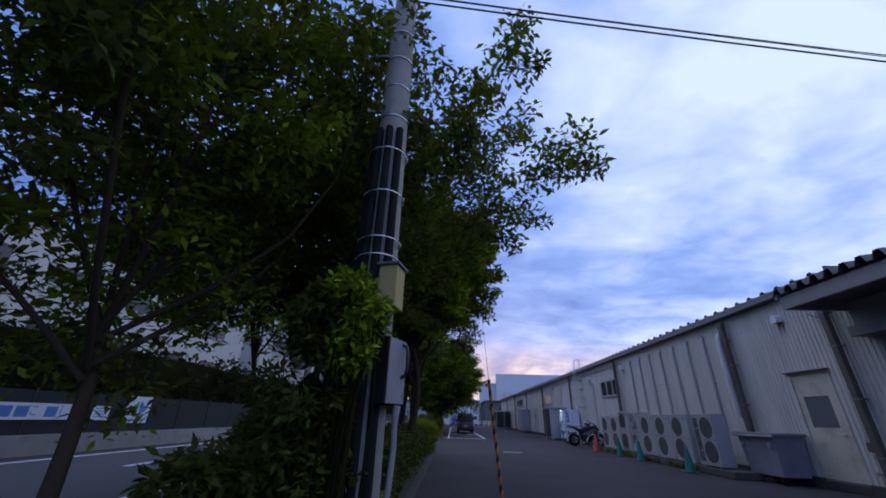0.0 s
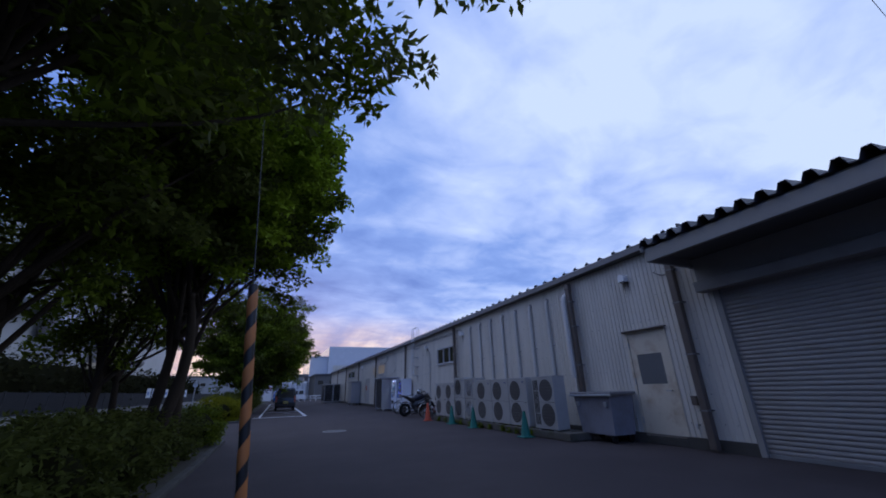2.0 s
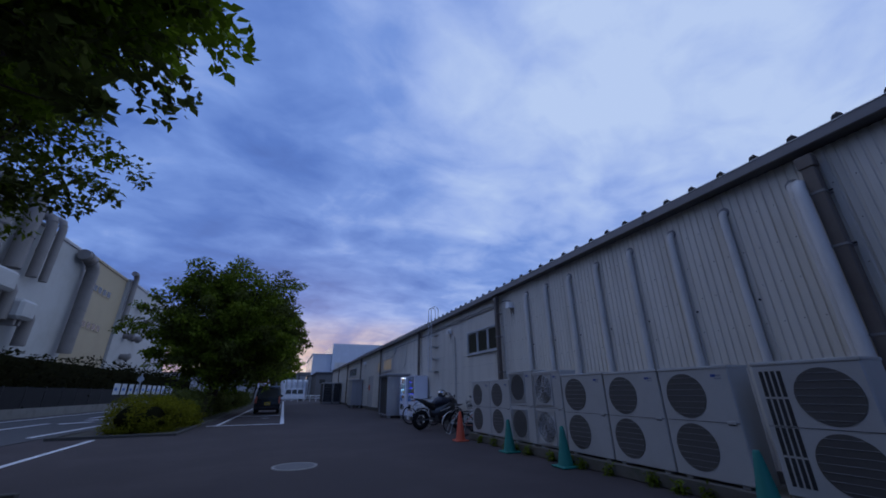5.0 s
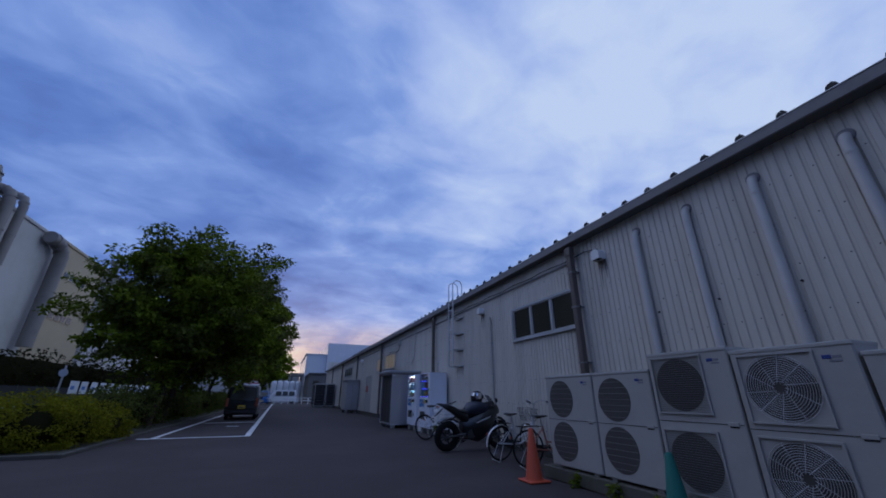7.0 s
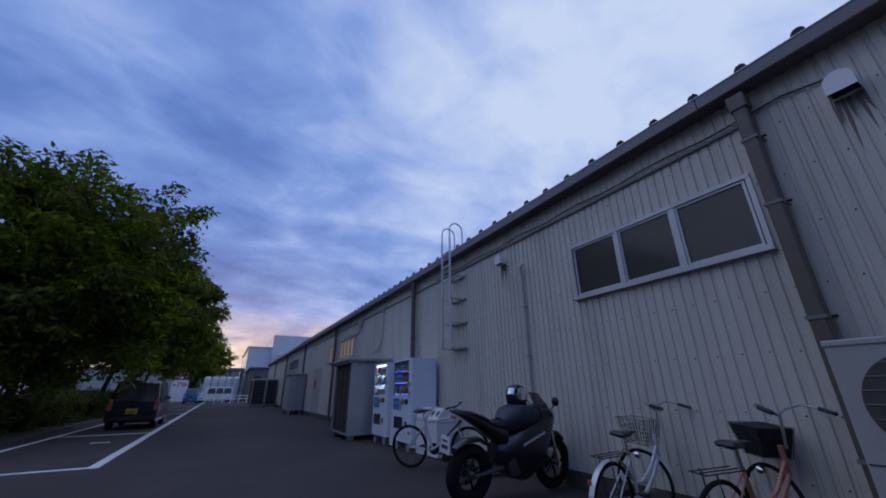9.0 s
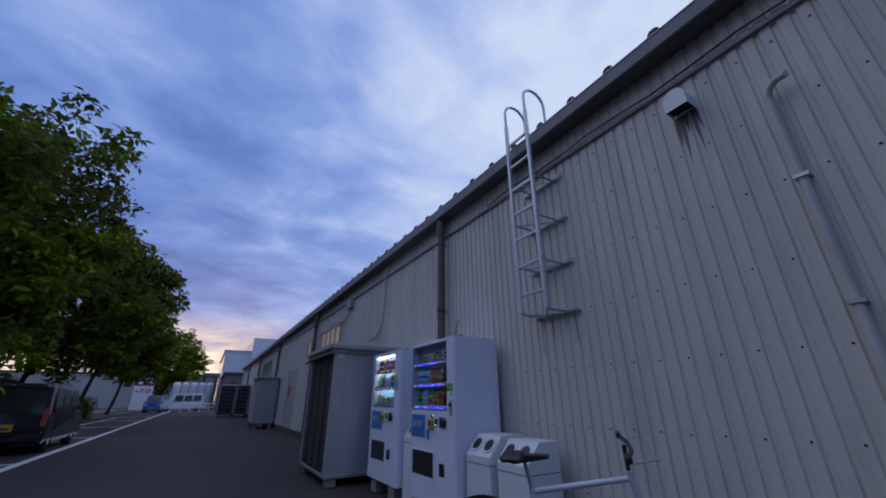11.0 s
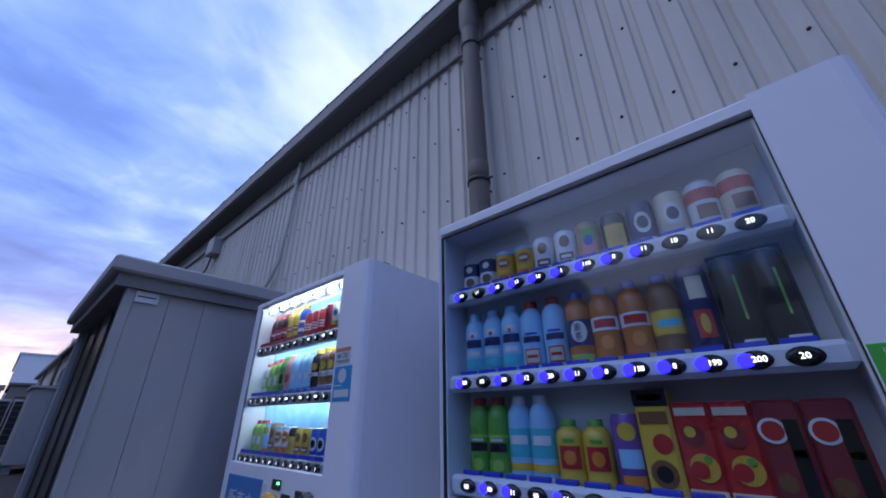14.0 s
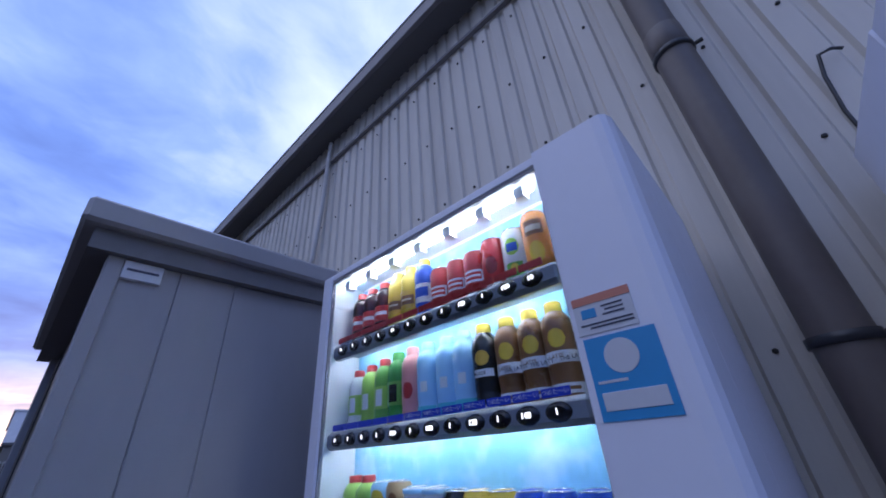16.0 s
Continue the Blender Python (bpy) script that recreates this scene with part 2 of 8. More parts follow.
# ---- geometry helpers ----
class Shape:
    """Gathers boxes, rods and sheets into one mesh."""

    def __init__(self):
        self.v, self.f, self.smooth = [], [], []

    def add(self, verts, faces, smooth=False):
        o = len(self.v)
        self.v += [tuple(p) for p in verts]
        self.f += [tuple(i + o for i in f) for f in faces]
        self.smooth += [smooth] * len(faces)
        return self

    def box(self, x0, y0, z0, x1, y1, z1, c=0.0, m=None):
        """A box with edges chamfered by c."""
        c = min(c, (x1 - x0) / 2.01, (y1 - y0) / 2.01, (z1 - z0) / 2.01)
        if c <= 0:
            p = [(x, y, z) for x in (x0, x1) for y in (y0, y1) for z in (z0, z1)]
            f = [(0, 1, 3, 2), (4, 6, 7, 5), (0, 4, 5, 1), (2, 3, 7, 6), (0, 2, 6, 4), (1, 5, 7, 3)]
        else:
            p, idx = [], {}
            for i, (x, sx) in enumerate(((x0, 1), (x1, -1))):
                for j, (y, sy) in enumerate(((y0, 1), (y1, -1))):
                    for k, (z, sz) in enumerate(((z0, 1), (z1, -1))):
                        for a, q in enumerate(((x, y + sy * c, z + sz * c), (x + sx * c, y, z + sz * c), (x + sx * c, y + sy * c, z))):
                            idx[i, j, k, a] = len(p)
                            p.append(q)
            f = []
            for i in (0, 1):
                s = lambda t: t if i else t[::-1]
                f.append(s((idx[i, 0, 0, 0], idx[i, 1, 0, 0], idx[i, 1, 1, 0], idx[i, 0, 1, 0])))
                f.append(s((idx[0, i, 0, 1], idx[0, i, 1, 1], idx[1, i, 1, 1], idx[1, i, 0, 1])))
                f.append(s((idx[0, 0, i, 2], idx[1, 0, i, 2], idx[1, 1, i, 2], idx[0, 1, i, 2])))
            for j in (0, 1):
                for k in (0, 1):
                    s = lambda t: t if (j + k) % 2 else t[::-1]
                    f.append(s((idx[0, j, k, 1], idx[0, j, k, 2], idx[1, j, k, 2], idx[1, j, k, 1])))
                    f.append(s((idx[j, 0, k, 2], idx[j, 0, k, 0], idx[j, 1, k, 0], idx[j, 1, k, 2])))
                    f.append(s((idx[j, k, 0, 0], idx[j, k, 0, 1], idx[j, k, 1, 1], idx[j, k, 1, 0])))
                    for i in (0, 1):
                        t = (idx[i, j, k, 0], idx[i, j, k, 1], idx[i, j, k, 2])
                        f.append(t if (i + j + k) % 2 else t[::-1])
        if m is not None:
            p = [m @ Vector(q) for q in p]
        return self.add(p, f)

    def rod(self, a, b, r0, r1=None, n=10, caps=True):
        a, b = Vector(a), Vector(b)
        r1 = r0 if r1 is None else r1
        d = (b - a)
        if d.length < 1e-6:
            return self
        d.normalize()
        u = d.orthogonal().normalized()
        w = d.cross(u)
        ring = [math.cos(2 * math.pi * i / n) * u + math.sin(2 * math.pi * i / n) * w for i in range(n)]
        p = [a + r0 * q for q in ring] + [b + r1 * q for q in ring]
        self.add(p, [(i, (i + 1) % n, n + (i + 1) % n, n + i) for i in range(n)], True)
        if caps:
            self.add(p[:n], [tuple(range(n))[::-1]])
            self.add(p[n:], [tuple(range(n))])
        return self

    def tube(self, pts, r, n=8, taper=None):
        """A bent round tube through the points, with mitred joints."""
        pts = [Vector(p) for p in pts]
        dirs = [(pts[min(i + 1, len(pts) - 1)] - pts[max(i - 1, 0)]).normalized() for i in range(len(pts))]
        u = dirs[0].orthogonal().normalized()
        rings = []
        for i, (p, d) in enumerate(zip(pts, dirs)):
            u = (u - u.dot(d) * d).normalized()
            w = d.cross(u)
            rr = r if taper is None else r + (taper - r) * i / (len(pts) - 1)
            rings.append([p + rr * (math.cos(2 * math.pi * k / n) * u + math.sin(2 * math.pi * k / n) * w) for k in range(n)])
        p = [q for ring in rings for q in ring]
        f = [(i * n + k, i * n + (k + 1) % n, (i + 1) * n + (k + 1) % n, (i + 1) * n + k) for i in range(len(pts) - 1) for k in range(n)]
        self.add(p, f, True)
        self.add(rings[0], [tuple(range(n))[::-1]])
        return self.add(rings[-1], [tuple(range(n))])

    def lathe(self, base, profile, n=16, axis=(0, 0, 1), smooth=True):
        """A turned body: profile of (radius, height) along axis from base."""
        base, d = Vector(base), Vector(axis).normalized()
        u = d.orthogonal().normalized()
        w = d.cross(u)
        p = [base + h * d + r * (math.cos(2 * math.pi * k / n) * u + math.sin(2 * math.pi * k / n) * w) for r, h in profile for k in range(n)]
        f = [(i * n + k, i * n + (k + 1) % n, (i + 1) * n + (k + 1) % n, (i + 1) * n + k) for i in range(len(profile) - 1) for k in range(n)]
        self.add(p, f, smooth)
        self.add(p[:n], [tuple(range(n))[::-1]])
        return self.add(p[-n:], [tuple(range(n))])

    def ring(self, centre, axis, radius, r, n=28, k=7):
        """A torus."""
        c, d = Vector(centre), Vector(axis).normalized()
        u = d.orthogonal().normalized()
        w = d.cross(u)
        p = []
        for i in range(n):
            q = math.cos(2 * math.pi * i / n) * u + math.sin(2 * math.pi * i / n) * w
            p += [c + (radius + r * math.cos(2 * math.pi * j / k)) * q + r * math.sin(2 * math.pi * j / k) * d for j in range(k)]
        f = [(i * k + j, ((i + 1) % n) * k + j, ((i + 1) % n) * k + (j + 1) % k, i * k + (j + 1) % k) for i in range(n) for j in range(k)]
        return self.add(p, f, True)

    def prism(self, outline, lo, hi, axis=0):
        """A flat outline of (a, b) drawn out along axis from lo to hi."""
        n = len(outline)
        place = lambda a, b, c: ((c, a, b), (a, c, b), (a, b, c))[axis]
        p = [place(a, b, lo) for a, b in outline] + [place(a, b, hi) for a, b in outline]
        return self.add(p, [(i, (i + 1) % n, n + (i + 1) % n, n + i) for i in range(n)] + [tuple(range(n))[::-1], tuple(range(n, 2 * n))])


def mesh(name, shape, mat, mats=()):
    me = bpy.data.meshes.new(name)
    me.from_pydata(shape.v, [], shape.f)
    me.polygons.foreach_set("use_smooth", shape.smooth)
    bm = bmesh.new()
    bm.from_mesh(me)
    bmesh.ops.recalc_face_normals(bm, faces=bm.faces)
    bm.to_mesh(me)
    bm.free()
    me.materials.append(M[mat] if isinstance(mat, str) else mat)
    return me


def part(name, shape, mat, parent=None, label=""):
    """Links a shape as one mesh object, under a thing or a part."""
    ob = new(name, mesh(name, shape, mat))
    if parent is not None:
        ob.parent = parent
    if label:
        ob["label"] = label
    return ob


def thing(name, label, category, m=None, group="", kind=""):
    ob = new(name)
    ob.empty_display_size = 0.1
    if m is not None:
        ob.matrix_world = m
    return tagged(ob, label, category, group, kind)


def solid(name, shape, mat, label, category, group="", kind=""):
    return tagged(part(name, shape, mat), label, category, group, kind)


def lettering(name, text, size, m, mat, parent, depth=0.0006):
    """Raised letters in Blender's own font, as a mesh."""
    cu = bpy.data.curves.new(name, "FONT")
    cu.body, cu.size, cu.extrude, cu.align_x, cu.align_y, cu.resolution_u = text, size, depth, "CENTER", "CENTER", 2
    ob = new(name, cu)
    ob.matrix_basis = m
    ob.parent = parent
    cu.materials.append(M[mat] if isinstance(mat, str) else mat)
    return ob


rng = random.Random(4)
# ---- ground ----
WALL = 8.21          # outer face of the long shed's wall
RIB = 0.1075         # pitch of its siding
s = Shape()
s.add([(-400, -300, -0.02), (400, -300, -0.02), (400, 700, -0.02), (-400, 700, -0.02)], [(0, 1, 2, 3)])
solid("ground", s, "asphalt", "dark grey asphalt ground of the whole area", "ground", kind="structure")
s = Shape()
nx, ny = 40, 160
xs, ys = [-3.0 + 18.0 * i / nx for i in range(nx + 1)], [-14 + 100.0 * j / ny for j in range(ny + 1)]
s.add([(x, y, 0.004 * noise.noise(Vector((x * 0.6, y * 0.6, 0))) - 0.004) for y in ys for x in xs],
      [(j * (nx + 1) + i, j * (nx + 1) + i + 1, (j + 1) * (nx + 1) + i + 1, (j + 1) * (nx + 1) + i) for j in range(ny) for i in range(nx)], True)
solid("pavement", s, "asphalt", "worn dark asphalt yard beside the long shed", "yard", kind="structure")
s = Shape()
s.box(-10.6, -60, -0.2, -4.3, 200, -0.006)
solid("road", s, "road", "grey asphalt road beyond the tree strip", "road", kind="structure")


def stripe(name, x0, y0, x1, y1, w, label, dash=0):
    a, b = Vector((x0, y0, 0)), Vector((x1, y1, 0))
    d = (b - a).normalized()
    n = Vector((-d.y, d.x, 0)) * w / 2
    sh = Shape()
    top, low = Vector((0, 0, 0.006)), Vector((0, 0, -0.01))
    sh.add([a + n + low, a - n + low, b - n + low, b + n + low, a + n + top, a - n + top, b - n + top, b + n + top],
           [(0, 1, 2, 3), (4, 7, 6, 5), (0, 4, 5, 1), (1, 5, 6, 2), (2, 6, 7, 3), (3, 7, 4, 0)])
    return solid(name, sh, "line", label, "road marking", "painted lines", "structure")


BAY_L, BAY_R, BAY_Y = -0.16, 2.24, 26.75
stripe("parking_line", BAY_R, BAY_Y - 0.08, BAY_R - 0.2, 78, 0.16, "worn white line along the parking bays")
stripe("parking_line", BAY_L - 0.35, BAY_Y, BAY_R - 0.08, BAY_Y, 0.12, "worn white line across the first parking bay")
stripe("parking_line", BAY_L, BAY_Y + 0.06, BAY_L + 0.05, 60, 0.10, "worn white line along the kerb side of the bays")
for y in (33.6, 40.5, 47.4, 54.3, 61.2):
    stripe("parking_line", BAY_L + 0.06, y, BAY_R - 0.1, y, 0.10, "worn white line between two parking bays")
stripe("parking_line", 1.2, 31.2, 1.6, 31.2, 0.1, "short white mark inside the parking bay")
stripe("road_line", -2.2, 16.5, -2.62, 22.8, 0.11, "worn white line across the yard entrance")
stripe("road_line", -4.75, -40, -4.75, 15.6, 0.13, "white edge line of the road")
stripe("road_line", -4.75, 24.5, -4.75, 120, 0.13, "white edge line of the road")
stripe("road_line", -10.2, -40, -10.2, 150, 0.13, "white edge line on the far side of the road")
for y in range(-18, 120, 9):
    stripe("road_line", -7.5, y, -7.5, y + 5.0, 0.13, "white dashed centre line of the road")
for y in (31.5, 34.0, 36.5):
    stripe("road_line", -6.9, y, -6.1, y + 0.9, 0.3, "short slanted white mark on the road")

# round manhole cover
cover = thing("manhole_cover", "round worn iron manhole cover set in the asphalt", "manhole", pose(2.52, 16.25, 0.0))
part("rim", Shape().lathe((0, 0, -0.03), [(0.38, 0), (0.38, 0.036), (0.335, 0.036), (0.335, 0.02)], 40), "concrete", cover)
s = Shape().lathe((0, 0, -0.03), [(0.33, 0), (0.33, 0.034)], 40)
part("lid", s, "iron", cover)
for i in range(-5, 6):
    half = math.sqrt(0.3 ** 2 - (i * 0.055) ** 2)
    part("tread_rib", Shape().box(i * 0.055 - 0.012, -half, 0.003, i * 0.055 + 0.012, half, 0.008), "iron", cover)


# ---- planting strip and kerbs ----
def kerb_run(x0, x1, y0, y1):
    strip = thing("planting_bed", "raised planting bed with a low concrete kerb", "planting bed", kind="structure")
    sh = Shape()
    m, n = max(3, int((y1 - y0) / 0.6)), 8
    vs = [(x0 + 0.12 + (x1 - x0 - 0.24) * i / n, y0 + 0.12 + (y1 - y0 - 0.24) * j / m, 0.04 + 0.05 * noise.noise(Vector((i * 0.7, j * 0.9, y0)))) for j in range(m + 1) for i in range(n + 1)]
    sh.add(vs, [(j * (n + 1) + i, j * (n + 1) + i + 1, (j + 1) * (n + 1) + i + 1, (j + 1) * (n + 1) + i) for j in range(m) for i in range(n)], True)
    part("soil", sh, "soil", strip)
    block = mesh("kerbstone", Shape().box(-0.06, -0.297, -0.1, 0.06, 0.297, 0.07, 0.012), "kerb")
    for x in (x0 + 0.06, x1 - 0.06):
        y = y0 + 0.3
        while y < y1 - 0.25:
            k = new("kerbstone", block)
            k.parent, k.location = strip, (x, y, rng.uniform(-0.006, 0.006))
            y += 0.6
    for y in (y0 + 0.06, y1 - 0.06):
        part("kerbstone", Shape().box(x0 + 0.125, y - 0.06, -0.1, x1 - 0.125, y + 0.06, 0.07, 0.012), "kerb", strip)


kerb_run(-3.9, -0.55, -9.0, 15.4)
kerb_run(-3.9, -0.75, 23.3, 84.0)

# ---- the long shed ----
Y0, Y1 = 6.85, 66.0


def siding(y0, y1, z0, z1, x=WALL, holes=()):
    """Ribbed steel sheet as a thin shell; holes are (y0, y1, z0, z1)."""
    sh = Shape()
    n0, n1 = math.floor(y0 / RIB), math.ceil(y1 / RIB)
    prof = []
    for i in range(n0, n1 + 1):
        c = i * RIB
        prof += [(c - 0.022, 0.0), (c - 0.012, 0.016), (c + 0.012, 0.016), (c + 0.022, 0.0)]
    prof = [(min(max(y, y0), y1), d) for y, d in prof if y0 - 0.06 <= y <= y1 + 0.06]
    for (ya, da), (yb, db) in zip(prof, prof[1:]):
        if yb - ya < 1e-5:
            continue
        mid = (ya + yb) / 2
        spans = [(z0, z1)]
        for h0, h1, g0, g1 in holes:
            if h0 < mid < h1:
                spans = [q for a, b in spans for q in ((a, min(b, g0)), (max(a, g1), b)) if q[1] - q[0] > 0.01]
        for a, b in spans:
            sh.add([(x + da, ya, a), (x + db, yb, a), (x + db, yb, b), (x + da, ya, b)], [(0, 3, 2, 1)])
    return sh


DOOR = (7.93, 8.88, 0.14, 2.30)
WIN1 = (18.70, 20.98, 2.43, 3.18)
WIN2 = (32.2, 34.3, 2.5, 3.25)
WIN2B = (35.2, 36.3, 2.5, 3.25)
WIN3 = (45.5, 49.5, 2.7, 3.4)
FAR_DOOR = (37.6, 39.4, 0.1, 2.35)
HOLES = (DOOR, WIN1, WIN2, WIN2B, WIN3, FAR_DOOR)
wall = thing("wall_east", "long wall of ribbed off-white steel siding with rust streaks", "wall", kind="structure")
part("siding", siding(Y0, Y1, 0.2, 4.08, holes=HOLES), "siding", wall)
s = Shape()
s.box(WALL + 0.10, Y0, 0.0, WALL + 0.16, Y1, 4.1)
part("inner_lining", s, "dark", wall)
s = Shape()
y = Y0
while y < Y1:
    if not (DOOR[0] - 0.01 < y < DOOR[1]):
        s.box(WALL - 0.015, max(y, Y0), 0.0, WALL + 0.06, min(y + 2.0, DOOR[0] if y < DOOR[0] else Y1), 0.2)
    y = DOOR[1] if y < DOOR[0] <= y + 2.0 else y + 2.0
part("plinth", s, "kerb", wall)
s = Shape()
for i in range(math.ceil(Y0 / RIB), int(44 / RIB)):
    for row, z in enumerate((0.46, 0.98, 1.49, 2.02, 2.54, 3.06, 3.58)):
        yy = i * RIB + 0.045
        if (i + row) % 2 or any(a - 0.05 < yy < b + 0.05 and c - 0.1 < z < d + 0.1 for a, b, c, d in HOLES):
            continue
        if yy > 30 and i % 4:
            continue
        s.lathe((WALL + 0.001, yy, z + rng.uniform(-0.006, 0.006)), [(0.0078, 0), (0.0078, 0.004), (0.005, 0.009)], 6, (-1, 0, 0))
tagged(part("screw_heads", s, "screw", wall), kind="stuff")

# eaves: gutter board, soffit, sheet roof with open corrugations
roof = thing("roof_edge", "grey eaves board under a dark ribbed sheet roof", "roof", kind="structure")
def fall(y):
    """The eaves drop a little along the front half of the shed."""
    return max(0.0, 0.095 - 0.0047 * (y - 8.0))


def sloped(sh, x0, y0, z0, x1, y1, z1, c=0.0):
    """A box along the eaves that follows their fall."""
    b = Shape().box(x0, y0, z0, x1, y1, z1, c)
    return sh.add([(x, y, z + fall(y)) for x, y, z in b.v], b.f)


for y in [Y0 + 6.0 * i for i in range(10)]:
    y2 = min(y + 6.0, Y1)
    part("eaves_board", sloped(Shape(), 8.0, y + 0.002, 4.01, 8.035, y2 - 0.002, 4.155, 0.006), "trim", roof)
    part("drip_edge", sloped(Shape(), 7.992, y + 0.002, 4.155, 8.04, y2 - 0.002, 4.163), "aluminium", roof)
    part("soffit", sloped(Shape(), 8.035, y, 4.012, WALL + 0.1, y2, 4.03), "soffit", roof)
part("batten", Shape().box(WALL - 0.03, 18.55, 3.72, WALL, Y1, 3.745), "trim", roof)
RIB0, RIBP = 7.25, 0.4647
s = Shape()
n = int((Y1 - RIB0) / RIBP)
for i in range(n):
    c = RIB0 + RIBP * i
    prof = [(c - 0.11, 4.150), (c - 0.064, 4.150), (c - 0.045, 4.205), (c - 0.022, 4.225), (c + 0.022, 4.225), (c + 0.045, 4.205), (c + 0.064, 4.150), (c + RIBP - 0.11, 4.150)]
    for (ya, za), (yb, zb) in zip(prof, prof[1:]):
        za, zb = za + fall(c), zb + fall(c)
        s.add([(8.045, ya, za), (8.045, yb, zb), (16.0, yb, zb + 1.3), (16.0, ya, za + 1.3)], [(0, 1, 2, 3)])
part("roof_sheet", s, "roof", roof)
cap = mesh("rib_closer", Shape().prism([(-0.064, 4.158), (-0.047, 4.218), (-0.024, 4.242), (0.024, 4.242), (0.047, 4.218), (0.064, 4.158)], 8.02, 8.07, 0)
           .rod((8.06, 0.0, 4.24), (8.06, 0.0, 4.272), 0.009, n=6).rod((8.06, 0.0, 4.24), (8.06, 0.0, 4.252), 0.018, n=6), "dark")
for i in range(n):
    c = RIB0 + RIBP * i
    if c < 45:
        o = new("rib_closer", cap)
        o.parent, o.location = roof, (0, c, fall(c))
part("gable_end", Shape().box(8.3, Y1 - 0.05, 0, 16, Y1, 5.3), "siding", wall)


def downpipe(y, z0=0.05, w=0.115, x=8.06, group="downpipes"):
    """A brown box-section rainwater pipe with straps."""
    t = thing("downpipe", "brown square metal rainwater downpipe strapped to the siding", "downpipe", group=group)
    part("pipe", Shape().box(x - 0.06, y - w / 2, z0, x + 0.06, y + w / 2, 3.96, 0.012), "brown", t)
    part("outlet", Shape().box(x - 0.075, y - w / 2 - 0.02, 3.80, x + 0.06, y + w / 2 + 0.02, 3.975, 0.01), "brown", t)
    for z in (0.7, 1.72, 2.75, 3.45):
        part("strap", Shape().box(x - 0.068, y - w / 2 - 0.012, z - 0.014, x + 0.13, y + w / 2 + 0.012, z + 0.014), "trim", t)
        part("strap_bolt", Shape().rod((x + 0.02, y - w / 2 - 0.05, z), (x + 0.02, y - w / 2 - 0.01, z), 0.012, n=6), "screw", t)
    return t


def round_downpipe(y, r=0.058, x=8.085):
    """A brown round rainwater pipe with a sleeve joint, a clamp and a bent outlet."""
    t = thing("downpipe", "brown round plastic rainwater downpipe clamped to the siding", "downpipe", group="downpipes")
    part("pipe", Shape().rod((x, y, 0.05), (x, y, 3.98), r, n=20), "brown", t)
    part("sleeve", Shape().lathe((x, y, 2.47), [(r + 0.001, 0), (r + 0.003, 0.002), (r + 0.003, 0.11), (r + 0.001, 0.113)], 20), "brown", t)
    part("outlet", Shape().lathe((x, y, 3.72), [(r + 0.001, 0), (r + 0.014, 0.05), (r + 0.014, 0.26)], 20), "brown", t)
    for z in (0.5, 1.47, 2.46, 3.56):
        cl = part("clamp", Shape().lathe((x, y, z - 0.012), [(r, 0), (r + 0.007, 0.001), (r + 0.007, 0.023), (r, 0.024)], 20).rod((x, y - r - 0.03, z), (x, y - r, z), 0.008, n=6), "black", t)
        part("stay", Shape().rod((x + r, y, z), (WALL, y, z), 0.006, n=6), "black", cl)
    return t


for y in (7.33, 10.47, 18.52):
    downpipe(y, w=0.14 if y < 11 else 0.115)
for y in (26.37, 34.8, 42.5, 50.5, 58.0):
    round_downpipe(y)

# ---- canopy with the roller shutter ----
can = thing("loading_canopy", "deep painted canopy with a ribbed sheet roof over the shutter", "canopy", kind="structure")
s = Shape()
s.box(6.95, -9.0, 3.40, 7.02, 7.0, 3.66, 0.01)
s.box(7.02, 6.93, 3.40, WALL + 0.2, 7.0, 3.66, 0.008)
part("fascia", s, "plaster", can)
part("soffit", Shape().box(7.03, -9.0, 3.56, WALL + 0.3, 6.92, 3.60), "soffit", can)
s = Shape()
c = 7.02
while c > -9.0:
    prof = [(c - 0.29, 3.70), (c - 0.20, 3.70), (c - 0.15, 3.83), (c - 0.06, 3.83), (c, 3.70)]
    for (ya, za), (yb, zb) in zip(prof, prof[1:]):
        s.add([(6.86, ya, za), (6.86, yb, zb), (12.0, yb, zb + 0.75), (12.0, ya, za + 0.75)], [(0, 1, 2, 3)])
        s.add([(6.86, ya, za - 0.012), (6.86, yb, zb - 0.012), (12.0, yb, zb + 0.738), (12.0, ya, za + 0.738)], [(3, 2, 1, 0)])
        s.add([(6.86, ya, za - 0.012), (6.86, yb, zb - 0.012), (6.86, yb, zb), (6.86, ya, za)], [(0, 1, 2, 3)])
    c -= 0.29
part("roof_sheet", s, "roof", can)
part("purlin", Shape().box(7.0, -9, 3.66, 7.06, 6.98, 3.70), "roof", can)
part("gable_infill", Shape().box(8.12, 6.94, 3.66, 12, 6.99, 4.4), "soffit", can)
s = Shape()
s.box(6.9, 6.985, 3.60, 7.1, 7.06, 3.74, 0.02)
part("gutter_end", s, "trim", can)
lamp = thing("strip_light", "white tube light fitting under the canopy edge, unlit", "lamp")
part("body", Shape().box(7.04, 3.2, 3.50, 7.12, 4.45, 3.56, 0.01), "white", lamp)
part("tube", Shape().rod((7.08, 3.24, 3.475), (7.08, 4.41, 3.475), 0.016, n=10), "white", lamp)

